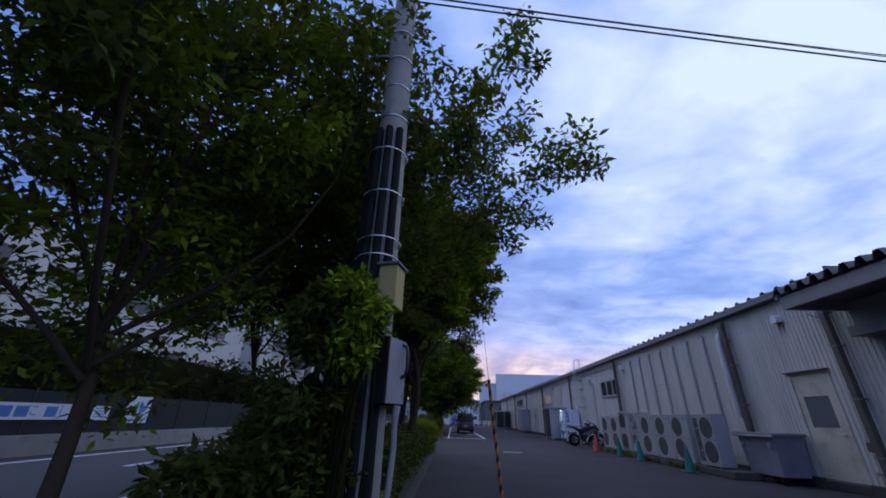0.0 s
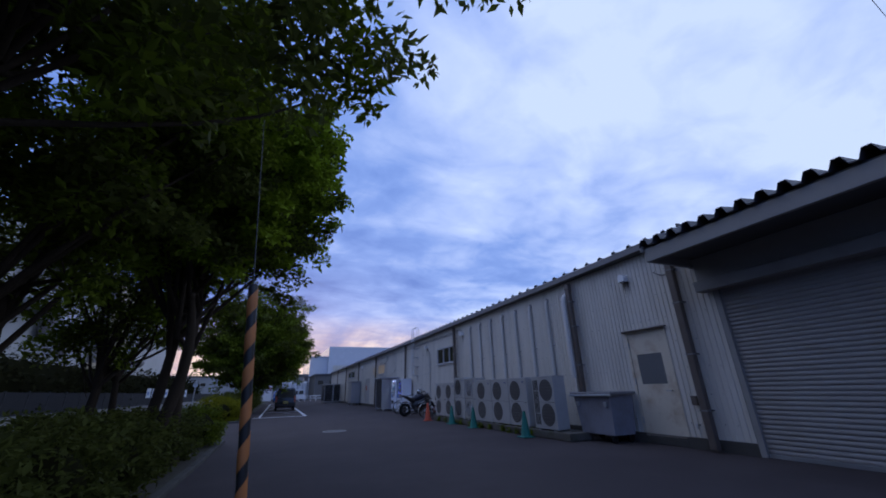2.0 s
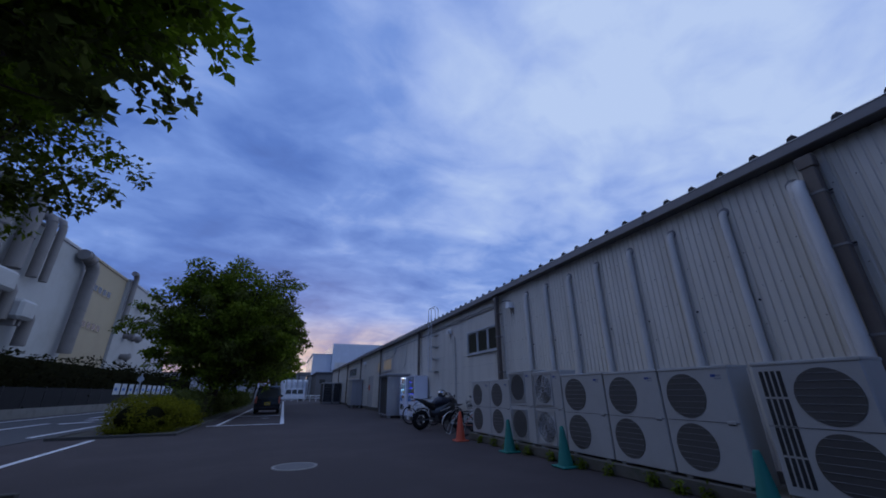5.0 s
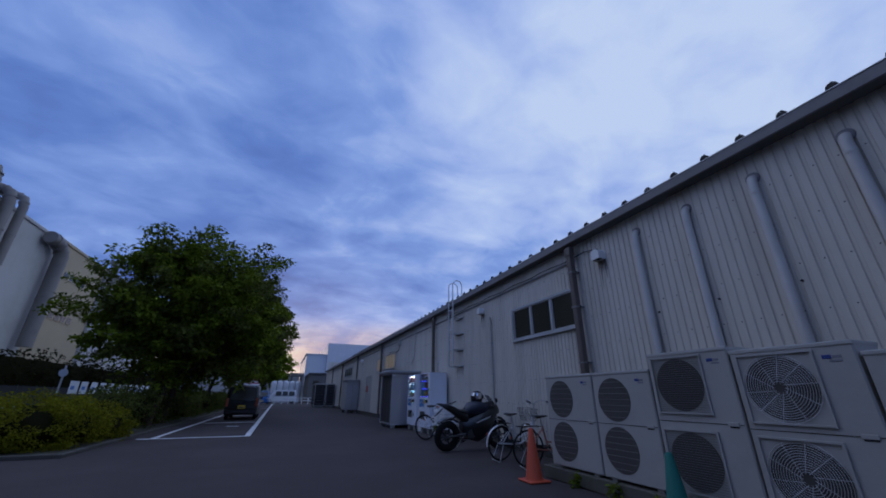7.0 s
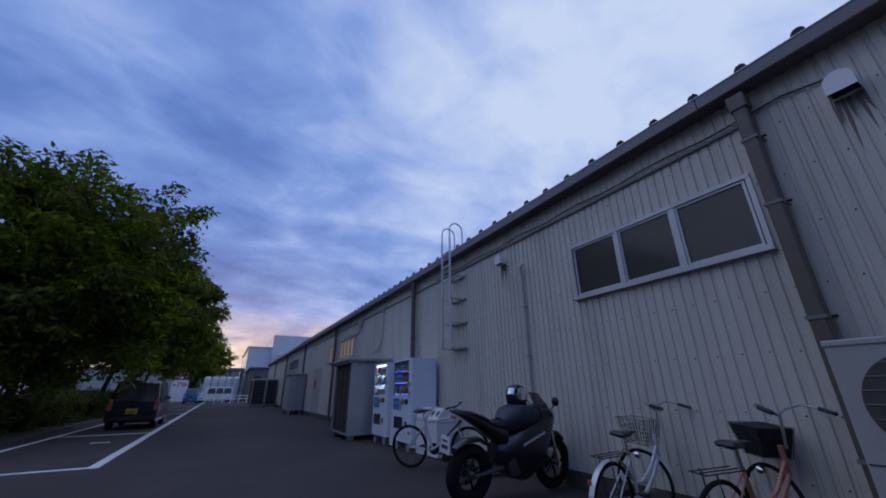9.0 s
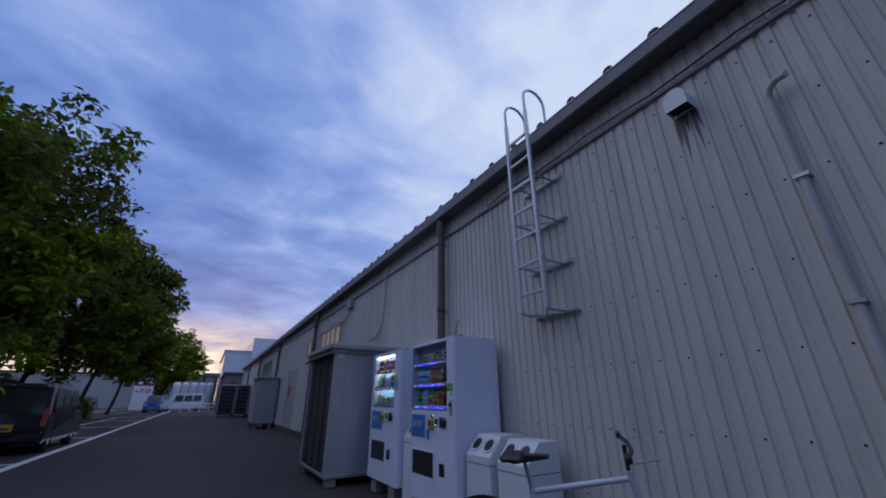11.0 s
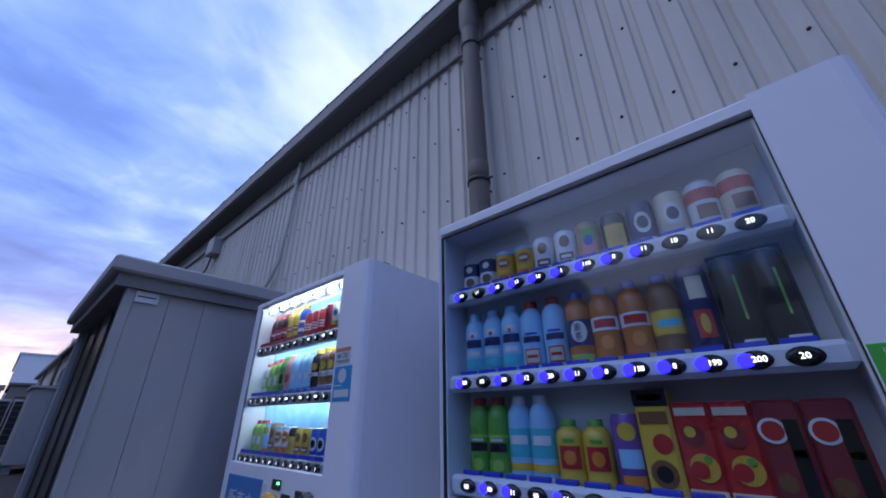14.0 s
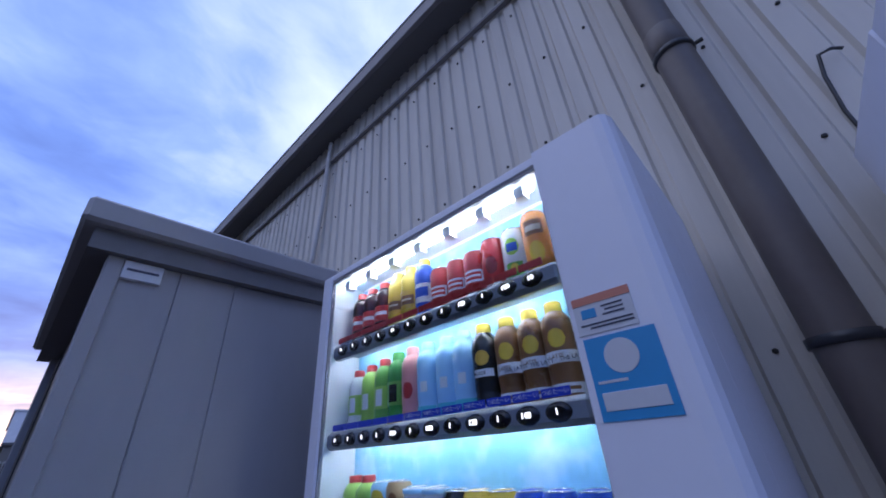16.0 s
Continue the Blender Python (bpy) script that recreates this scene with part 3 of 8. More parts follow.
front = thing("wall_shutter_bay", "painted lintel and piers round the roller shutter", "wall", kind="structure")
part("lintel", Shape().box(WALL - 0.02, -9.0, 2.98, WALL + 0.16, 6.92, 3.56, 0.006), "plaster", front)
part("shutter_box", Shape().box(WALL - 0.26, 0.6, 2.84, WALL - 0.022, 6.86, 3.04, 0.01), "plaster", front)
part("pier", Shape().box(WALL + 0.02, -9.0, 0, WALL + 0.16, 0.7, 2.98), "plaster", front)
part("back_lining", Shape().box(WALL + 0.2, -9.0, 0, WALL + 0.26, Y0, 4.2), "dark", front)
shutter = thing("roller_shutter", "closed grey slatted steel roller shutter", "shutter", kind="structure")
slat = Shape()
prof = [(0.0, 0.0), (-0.010, 0.018), (-0.012, 0.038), (-0.006, 0.058), (0.006, 0.066), (0.006, 0.0745)]
for (xa, za), (xb, zb) in zip(prof, prof[1:]):
    slat.add([(xa, 0.72, za), (xa, 6.58, za), (xb, 6.58, zb), (xb, 0.72, zb)], [(0, 1, 2, 3)], True)
slat.add([(0.03, 0.72, 0), (0.03, 6.58, 0), (0.03, 6.58, 0.0745), (0.03, 0.72, 0.0745)], [(0, 3, 2, 1)])
slat_me = mesh("slat", slat, "shutter")
for i in range(38):
    o = new("slat", slat_me)
    o.parent, o.location = shutter, (WALL + 0.03, 0, 0.06 + i * 0.0745)
part("bottom_rail", Shape().box(WALL + 0.01, 0.72, 0.004, WALL + 0.05, 6.58, 0.06), "steel", shutter)
part("guide_rail", Shape().box(WALL - 0.03, 6.58, 0, WALL + 0.07, 6.68, 2.9, 0.006), "plaster", shutter)
part("guide_rail", Shape().box(WALL - 0.03, 0.62, 0, WALL + 0.07, 0.72, 2.9, 0.006), "plaster", shutter)
part("siding", siding(6.70, 6.85, 0.2, 2.98), "siding", front)
part("plinth", Shape().box(WALL - 0.015, 6.685, 0.0, WALL + 0.06, 6.848, 0.2), "kerb", front)
# ---- trees and shrubs ----
def leaves(name, centres, spread, per, length, width, mat, parent, seed, flat=0.75, sprays=None):
    """Many small folded leaves, gathered in clumps round the centres, in one mesh."""
    g = np.random.default_rng(seed)
    c = np.repeat(np.asarray(centres, float), per, axis=0)
    sp = np.repeat(np.asarray(spread, float), per)[:, None]
    d = g.normal(size=c.shape)
    d /= np.linalg.norm(d, axis=1)[:, None]
    r = g.random((len(c), 1)) ** 0.45
    if sprays is None:
        pos = c + d * r * sp * np.array([1, 1, flat])
    else:
        # thin outward sprays: long along the twig, flat across it, narrowing to the tip
        tw = np.repeat(np.asarray(sprays, float), per, axis=0)
        u = g.random((len(c), 1)) * 1.75 - 0.75
        across = d - (d * tw).sum(axis=1)[:, None] * tw
        pos = c + tw * u * sp + across * r * sp * (0.80 - 0.28 * u) * np.array([1, 1, 0.42])
        pos[:, 2] -= 0.10 * np.maximum(u[:, 0], 0) ** 2 * sp[:, 0]
    ax = g.normal(size=c.shape) * [1, 1, 0.55] + d * 0.7 - [0, 0, 0.25]
    ax /= np.linalg.norm(ax, axis=1)[:, None]
    side = np.cross(ax, g.normal(size=c.shape) * 0.6 + [0, 0, 1.0])
    side /= np.linalg.norm(side, axis=1)[:, None] + 1e-9
    nrm = np.cross(side, ax)
    ln = (length * (0.6 + 0.8 * g.random(len(c))))[:, None]
    wd = ln * width / length
    v = np.stack([pos, pos + ax * ln * 0.45 + side * wd * 0.5 + nrm * wd * 0.18, pos + ax * ln, pos + ax * ln * 0.45 - side * wd * 0.5 + nrm * wd * 0.18], axis=1).reshape(-1, 3)
    n = len(c)
    idx = np.arange(n * 4).reshape(n, 4)
    tri = np.concatenate([idx[:, [0, 1, 2]], idx[:, [0, 2, 3]]], axis=1).reshape(-1)
    me = bpy.data.meshes.new(name)
    me.vertices.add(n * 4)
    me.vertices.foreach_set("co", v.reshape(-1).astype(np.float32))
    me.loops.add(n * 6)
    me.loops.foreach_set("vertex_index", tri.astype(np.int32))
    me.polygons.add(n * 2)
    me.polygons.foreach_set("loop_start", np.arange(0, n * 6, 3, dtype=np.int32))
    me.polygons.foreach_set("loop_total", np.full(n * 2, 3, dtype=np.int32))
    me.update()
    me.materials.append(M[mat])
    ob = new(name, me)
    ob.parent = parent
    return ob


def limb(sh, a, b, r0, r1, bend, g, steps=5):
    a, b = Vector(a), Vector(b)
    off = Vector(g.normal(size=3)) * bend * (b - a).length
    pts = [a.lerp(b, t) + off * math.sin(math.pi * t) for t in [i / steps for i in range(steps + 1)]]
    sh.tube(pts, r0, 7, r1)


def tree(label, base, crown, radii, clumps, per, leaf, mats, trunk_r, stems=1, fork=0.3, seed=1, clump=0.55, lean=(0, 0), hollow=0.35, category="tree", group="street trees"):
    """Stems with limbs out to the clumps, and a crown of leaf clumps with gaps and an uneven rim."""
    g = np.random.default_rng(seed)
    t = thing("tree", label, category, group=group)
    cx, cy, cz = crown
    rx, ry, rz = radii
    cents, spr = [], []
    while len(cents) < clumps:
        d = g.normal(size=3)
        d /= np.linalg.norm(d)
        q = hollow + (1 - hollow) * g.random() ** 0.6
        lump = 1 + 0.30 * noise.noise(Vector(d * 2.3) + Vector((seed * 3.1, 0, 0)))
        p = np.array([cx, cy, cz]) + d * q * lump * np.array([rx, ry, rz]) * (1 - 0.10 * (d[2] < -0.5))
        cents.append(p)
        spr.append(clump * g.uniform(0.6, 1.25))
    sh = Shape()
    for k in range(stems):
        a = 2 * math.pi * k / max(stems, 1) + seed
        root = Vector((base[0] + (0.32 * math.cos(a) if stems > 1 else 0), base[1] + (0.6 * math.sin(a) if stems > 1 else 0), base[2]))
        top = Vector((cx * 0.55 + root.x * 0.45 + lean[0], cy * 0.55 + root.y * 0.45 + lean[1], cz - rz * fork))
        limb(sh, root, top, trunk_r, trunk_r * 0.6, 0.03, g, 7)
        sh.lathe(root - Vector((0, 0, 0.12)), [(trunk_r * 1.7, 0), (trunk_r * 1.3, 0.12), (trunk_r * 1.02, 0.35)], 9)
        for j in range(9):
            tip = Vector(cents[int(g.integers(len(cents)))])
            at = root.lerp(top, g.uniform(0.62, 1.0))
            limb(sh, at, tip, trunk_r * 0.42, 0.012, 0.06, g)
            for q in range(2):
                side = at.lerp(tip, g.uniform(0.45, 0.8))
                limb(sh, side, side + Vector(g.normal(size=3)) * 0.5 + Vector((0, 0, 0.25)), trunk_r * 0.14, 0.006, 0.05, g, 3)
    part("trunk", sh, "bark", t)
    away = np.array([(p - np.array([cx, cy, cz - 0.35 * rz])) / np.array([rx, ry, rz * 1.5]) for p in cents]) + 0.15 * g.normal(size=(len(cents), 3))
    away /= np.linalg.norm(away, axis=1)[:, None]
    half = len(cents) // len(mats)
    for i, m in enumerate(mats):
        sl = slice(i * half, None if i == len(mats) - 1 else (i + 1) * half)
        leaves("crown", cents[sl], spr[sl], per, leaf[0], leaf[1], m, t, seed * 7 + i, sprays=away[sl])
    return t


def shrub(name, label, lumps, per, leaf, mat, seed, category="shrub", core=0.62):
    """A bush of several lumps (x, y, z, radius, height ratio) with a dark core and twigs inside."""
    g = np.random.default_rng(seed)
    t = thing(name, label, category, group="shrubs")
    cents, spr = [], []
    for x, y, z, r, h in lumps:
        nseg, sh = 10, Shape()
        prof = [(r * core * math.sin(math.pi * (0.08 + 0.84 * i / 6)) * 0.95, (z - r * h * core) + 2 * r * h * core * i / 6) for i in range(7)]
        sh.lathe((x, y, 0), [(a, max(0.02, b)) for a, b in prof], nseg)
        for i in range(60):
            d = g.normal(size=3)
            d /= np.linalg.norm(d)
            d[2] = max(d[2], -0.7) if z < r * h * 1.1 else d[2]
            q = 0.86 + 0.14 * g.random()
            cents.append(np.array([x, y, z]) + d * q * np.array([r, r, r * h]))
            spr.append(r * 0.30)
        for i in range(5):
            a = g.uniform(0, 6.28)
            limb(sh, (x, y, 0.05), (x + 0.6 * r * math.cos(a), y + 0.6 * r * math.sin(a), z), 0.014, 0.006, 0.05, g, 3)
        # closed core and its few twigs, all in the very dark hedge colour
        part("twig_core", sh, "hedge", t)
    leaves("foliage", cents, spr, per, leaf[0], leaf[1], mat, t, seed)
    return t


tree("tall dark broadleaf street tree with a dense hanging crown", (-2.55, 2.1, 0.04), (-3.35, 2.7, 4.6), (2.75, 3.4, 3.15), 330, 180, (0.115, 0.052), ("leaf_dark", "leaf", "leaf"), 0.07, seed=3, clump=0.6, fork=0.8, hollow=0.25)
tree("broadleaf street tree with drooping branch ends over the yard", (-2.3, 5.8, 0.04), (-0.6, 4.9, 5.4), (2.4, 2.3, 2.1), 180, 105, (0.13, 0.055), ("leaf", "leaf_dark"), 0.075, seed=5, clump=0.46, fork=0.6)
tree("dark broadleaf street tree in the planting bed", (-2.7, 8.4, 0.04), (-2.4, 7.8, 5.0), (2.4, 2.4, 2.9), 150, 190, (0.13, 0.06), ("leaf_dark", "leaf"), 0.10, stems=2, seed=8, clump=0.6, fork=0.9)
tree("multi-stemmed street tree with bright green outer leaves", (-1.3, 10.9, 0.04), (-1.0, 10.7, 5.65), (2.55, 2.8, 2.75), 440, 260, (0.12, 0.065), ("leaf_dark", "leaf_bright", "leaf_bright"), 0.11, stems=3, seed=11, clump=0.55, fork=0.95, hollow=0.3)
tree("dark broadleaf street tree on the bed's road side", (-3.3, 6.9, 0.04), (-4.7, 6.6, 4.7), (2.2, 2.6, 2.3), 200, 150, (0.13, 0.06), ("leaf_dark", "leaf"), 0.06, seed=31, clump=0.55, fork=0.8)
tree("dark street tree with several slim stems", (-3.1, 13.6, 0.04), (-3.0, 13.4, 4.6), (2.3, 2.5, 2.8), 230, 190, (0.11, 0.055), ("leaf_dark", "leaf"), 0.09, stems=3, seed=13, clump=0.6, fork=0.9)
tree("full round green tree spreading over the parking bay", (-1.6, 32.6, 0.04), (-1.35, 33.8, 4.75), (3.95, 3.8, 3.75), 600, 120, (0.20, 0.10), ("leaf", "leaf_dark", "leaf"), 0.15, stems=2, seed=17, clump=0.7, fork=0.7, hollow=0.3)
for i, (y, h, r) in enumerate(((45.5, 5.7, 3.7), (56.5, 5.6, 3.1), (67.5, 5.2, 2.6))):
    tree("green street tree farther along the parking bays", (-1.9, y, 0.04), (-0.6 - 0.25 * i, y, h), (r, r, r * 0.95), 320, 80, (0.28, 0.15), ("leaf", "leaf_dark"), 0.14, seed=21 + i, clump=0.75, fork=0.6)
tree("tall green tree beyond the yard's far end", (-0.8, 98.0, 0.0), (-0.5, 98.0, 6.9), (4.7, 4.5, 4.9), 300, 60, (0.40, 0.22), ("leaf", "leaf_bright"), 0.2, seed=25, clump=0.95, fork=0.7)

shrub("round_shrub", "clipped round dark green shrub at the bed's end", [(-1.05, 13.9, 0.48, 0.52, 0.98)], 90, (0.06, 0.034), "leaf", 41)
shrub("shrub_row", "dense dark green shrubs under the street trees", [(-1.25 - 0.25 * (i % 2), 4.3 + 0.75 * i, 0.45, 0.55, 0.95) for i in range(12)], 42, (0.075, 0.04), "leaf_dark", 43)
shrub("shrub_row", "dense dark shrubs along the road side of the bed", [(-3.2 + 0.2 * (i % 2), 5.6 + 1.0 * i, 0.42, 0.6, 0.9) for i in range(9)], 34, (0.09, 0.045), "leaf_dark", 44)
shrub("azalea_bed", "low yellow-green clipped azalea mound in the bed", [(-2.35, 24.2, 0.45, 0.62, 1.0), (-1.75, 24.4, 0.42, 0.65, 0.95), (-2.3, 25.2, 0.5, 0.7, 0.95), (-1.45, 25.3, 0.42, 0.66, 0.9), (-1.9, 26.2, 0.45, 0.7, 0.9), (-1.3, 26.6, 0.38, 0.6, 0.9)], 75, (0.065, 0.035), "shrub", 45)
shrub("shrub_row", "dark low shrubs beside the parking bays", [(-1.9 - 0.5 * (i % 2), 28.4 + 1.25 * i, 0.55, 0.8, 1.05) for i in range(26)], 30, (0.10, 0.05), "leaf_dark", 46)
shrub("leafy_plant", "bright green leafy plant at the utility pole's foot", [(-0.75, 3.0, 0.4, 0.26, 1.0), (-0.8, 3.45, 0.32, 0.26, 0.9), (-0.95, 2.55, 0.5, 0.22, 0.9)], 7, (0.13, 0.055), "leaf_bright", 47, core=0.35)
shrub("leafy_plant", "broad-leaved plant in the bed beside the pole", [(-1.6, 2.2, 0.6, 0.36, 1.0), (-1.3, 3.2, 0.9, 0.3, 1.1)], 26, (0.11, 0.038), "leaf_dark", 48, core=0.35)

shrub("shrub_row", "dark leafy shrub behind the utility pole", [(-1.45, 3.4, 0.7, 0.55, 1.15), (-1.9, 3.9, 0.6, 0.5, 1.1), (-1.15, 4.2, 0.6, 0.5, 1.1)], 100, (0.08, 0.036), "leaf_dark", 49)

# the climber's dark leaves also stand in for shadowed shrubs behind the pole
shrub("climbing_plant", "leafy climber grown round the utility pole's cable guards", [(-0.92, 2.12, 1.85, 0.24, 1.2), (-0.98, 2.18, 1.35, 0.32, 1.2), (-0.95, 2.25, 0.8, 0.36, 1.2), (-1.05, 2.3, 0.4, 0.4, 1.0)], 34, (0.075, 0.032), "leaf_dark", 50, core=0.3)

shrub("climbing_plant", "bright leafy climber shoots in front of the yellow box", [(-0.58, 1.98, 1.86, 0.15, 1.0), (-0.72, 2.0, 2.05, 0.17, 0.9), (-0.66, 1.98, 1.62, 0.13, 1.3)], 9, (0.07, 0.028), "leaf_bright", 52, core=0.15)

shrub("weeds", "low green weeds along the mossy curb", [(6.87 + 0.03 * math.sin(i * 2.3), 11.3 + 0.52 * i + 0.15 * math.sin(i * 1.7), 0.07, 0.07 + 0.03 * math.sin(i * 3.1) ** 2, 1.2) for i in range(13)], 2, (0.06, 0.022), "leaf", 51, "weeds", core=0.2)

# ---- road side: fence, hedge and factory ----
wallx = -11.5
low_wall = thing("road_wall", "low concrete wall with a dark panel fence", "fence", kind="structure")
part("base", Shape().box(wallx - 0.1, -40, -0.05, wallx + 0.1, 110, 0.5, 0.01), "concrete", low_wall)
panel = mesh("fence_panel", Shape().box(-0.02, -0.99, 0.5, 0.02, 0.99, 1.62, 0.005), "dark")
post = mesh("fence_post", Shape().box(-0.035, -0.035, 0.5, 0.035, 0.035, 1.68, 0.004), "black")
for i in range(70):
    for nm, me_, dy_ in (("fence_panel", panel, 1.0), ("fence_post", post, 0.0)):
        o = new(nm, me_)
        o.parent, o.location = low_wall, (wallx, -36 + 2.0 * i + dy_, 0)
g = np.random.default_rng(77)
hedge = thing("hedge", "tall dark untrimmed hedge behind the fence", "hedge", kind="stuff")
s = Shape()
# one closed dark box fills the inside of the hedge
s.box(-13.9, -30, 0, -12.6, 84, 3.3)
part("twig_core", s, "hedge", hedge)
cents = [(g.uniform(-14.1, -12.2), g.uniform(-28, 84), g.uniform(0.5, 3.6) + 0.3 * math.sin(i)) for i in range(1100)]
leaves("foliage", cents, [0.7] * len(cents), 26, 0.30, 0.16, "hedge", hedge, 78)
M["banner"] = material("banner_cloth", (0.70, 0.74, 0.80), 0.6, spread=0.06)
M["banner_blue"] = material("banner_print_blue", (0.10, 0.22, 0.55), 0.6, spread=0.06)
M["sign_green"] = material("sign_print_green", (0.03, 0.30, 0.20), 0.5, spread=0.05)


def board(y0, y1, z0, z1, label, x=wallx + 0.055):
    t = thing("fence_banner", label, "sign")
    part("sheet", Shape().box(x - 0.006, y0, z0, x + 0.006, y1, z1), "banner", t)
    return t, x + 0.0065


b, bx = board(8.6, 11.55, 0.88, 1.30, "white banner with blue lettering tied to the fence")
FACE = Matrix.Rotation(radians(90), 4, "Z") @ Matrix.Rotation(radians(90), 4, "X")
for txt, y in (("に", 10.05), ("し", 10.95), ("い", 11.28)):
    lettering("letters", txt, 0.36, Matrix.Translation((bx, y, 1.09)) @ FACE, "banner_blue", b)
for y in (8.75, 9.2, 9.62, 10.42):
    part("print_bar", Shape().box(bx - 0.002, y, 0.95, bx + 0.002, y + 0.34, 1.22), "banner_blue", b)
b, bx = board(11.92, 12.55, 0.86, 1.28, "small white notice on the fence")
for z in (0.95, 1.03, 1.11, 1.19):
    part("print_bar", Shape().box(bx - 0.002, 12.0, z, bx + 0.002, 12.46, z + 0.03), "banner_blue", b)
b, bx = board(13.2, 14.3, 0.76, 1.64, "white square sign with a green and a blue triangle")
part("triangle", Shape().prism([(13.35, 1.22), (13.72, 1.50), (13.72, 0.95)], bx - 0.002, bx + 0.002, 0), "sign_green", b)
part("triangle", Shape().prism([(14.15, 1.22), (13.80, 1.50), (13.80, 0.95)], bx - 0.002, bx + 0.002, 0), "banner_blue", b)
part("print_bar", Shape().box(bx - 0.002, 13.4, 0.82, bx + 0.002, 14.1, 0.88), "banner_blue", b)
for i in range(11):
    y = 50.0 + i * 1.75
    b, bx = board(y, y + (1.15 if i else 1.4), 1.2, 2.1, "upright white notice board in a row on the fence")
    part("print_bar", Shape().box(bx - 0.002, y + 0.2, 1.5, bx + 0.002, y + 0.8, 1.75), "banner_blue", b)

M["fac_white"] = material("factory_white", (0.46, 0.46, 0.45), 0.7, spread=0.10, grain=1.0, fine=10, dirt=(0.30, 0.28, 0.25), dirt_amount=0.5, dirt_scale=0.25)
M["fac_duct"] = material("factory_duct_grey", (0.20, 0.185, 0.175), 0.6, spread=0.15, grain=2, fine=12, dirt=(0.12, 0.10, 0.09), dirt_amount=0.5, dirt_scale=0.6)
M["fac_beige"] = material("factory_beige", (0.42, 0.35, 0.23), 0.7, spread=0.08, grain=1.0, fine=10, dirt=(0.30, 0.25, 0.18), dirt_amount=0.4, dirt_scale=0.25)


def block(name, label, x0, y0, x1, y1, z, mat, rows, cols, w=1.0, h=0.8, zs=None):
    """A plain factory block; windows are set into its road side."""
    t = thing(name, label, "building")
    part("wall", Shape().box(x0, y0, 0, x1, y1, z), mat, t)
    part("roof", Shape().box(x0 - 0.15, y0 - 0.15, z, x1 + 0.15, y1 + 0.15, z + 0.35, 0.05), mat, t)
    for zz in (zs or [2.5 + 3.4 * i for i in range(rows)]):
        for j in range(cols):
            yc = y0 + (y1 - y0) * (j + 1) / (cols + 1)
            win = part("window", Shape().box(x1 - 0.02, yc - w / 2, zz, x1 + 0.03, yc + w / 2, zz + h), "pane", t)
            part("sill", Shape().box(x1, yc - w / 2 - 0.05, zz - 0.08, x1 + 0.10, yc + w / 2 + 0.05, zz), mat, win)
    return t


block("factory", "long white factory hall with a band of windows", -40, 0, -22, 38, 10.0, "fac_white", 2, 7, 2.6, 1.1, [4.2, 7.4])
fa = block("factory", "white factory block with fat ventilation ducts", -40, 42, -22, 64.2, 16.7, "fac_white", 0, 0)
fb = block("factory", "beige factory tower with rows of small windows", -38, 64.4, -22.3, 76.2, 17.2, "fac_beige", 2, 0)
for zz in (9.1, 13.7):
    for k in range(4):
        win = part("window", Shape().box(-22.34, 67.3 + 1.35 * k, zz, -22.27, 68.3 + 1.35 * k, zz + 0.75), "pane", fb)
        part("frame", Shape().box(-22.30, 67.22 + 1.35 * k, zz - 0.08, -22.22, 68.38 + 1.35 * k, zz), "fac_beige", win)
block("factory", "white stepped factory block beyond the beige tower", -38, 76.4, -22, 104, 17.3, "fac_white", 3, 0)


def duct(label, pts, r):
    sh = Shape().tube(pts, r, 14)
    t = thing("duct", label, "duct", group="factory ducts")
    part("pipe", sh, "fac_duct", t)
    for a, b_ in zip(pts, pts[1:]):
        a, b_ = Vector(a), Vector(b_)
        part("flange", Shape().rod(a.lerp(b_, 0.5) - (b_ - a).normalized() * 0.06, a.lerp(b_, 0.5) + (b_ - a).normalized() * 0.06, r * 1.10, n=14), "fac_duct", t)


for y, z, r in ((46.5, 18.0, 0.85), (50.3, 18.6, 0.62), (53.2, 17.9, 0.42), (55.0, 18.2, 0.34)):
    duct("fat grey exhaust duct bent over the factory roof", [(-21.2, y, 11.5), (-21.2, y, z - 1.2), (-21.4, y, z - 0.35), (-22.2, y, z), (-24.5, y, z)], r)
duct("broad dark duct with a bent top on the factory's corner", [(-21.1, 63.0, 5.5), (-21.1, 63.0, 15.0), (-21.2, 62.6, 15.7), (-21.2, 61.6, 16.2), (-21.2, 60.2, 16.2)], 0.62)
duct("thin grey pipe with a bent top on the tower's corner", [(-21.5, 76.0, 10.2), (-21.5, 76.8, 10.8), (-21.5, 77.0, 17.8), (-21.5, 76.7, 18.4), (-21.5, 75.6, 18.4)], 0.36)
for y, z in ((80.0, 9.6), (83.5, 9.6), (80.8, 6.6), (86.5, 12.8), (82.0, 14.6)):
    hood = thing("vent_hood", "round grey ventilation hood on the factory wall", "vent", group="factory vents")
    part("throat", Shape().rod((-22.0, y, z), (-21.2, y, z), 0.42, n=14), "fac_duct", hood)
    part("hood", Shape().lathe((-21.2, y, z), [(0.44, -0.05), (0.62, 0.05), (0.60, 0.35), (0.30, 0.55)], 14, (1, 0, -0.5)), "fac_duct", hood)
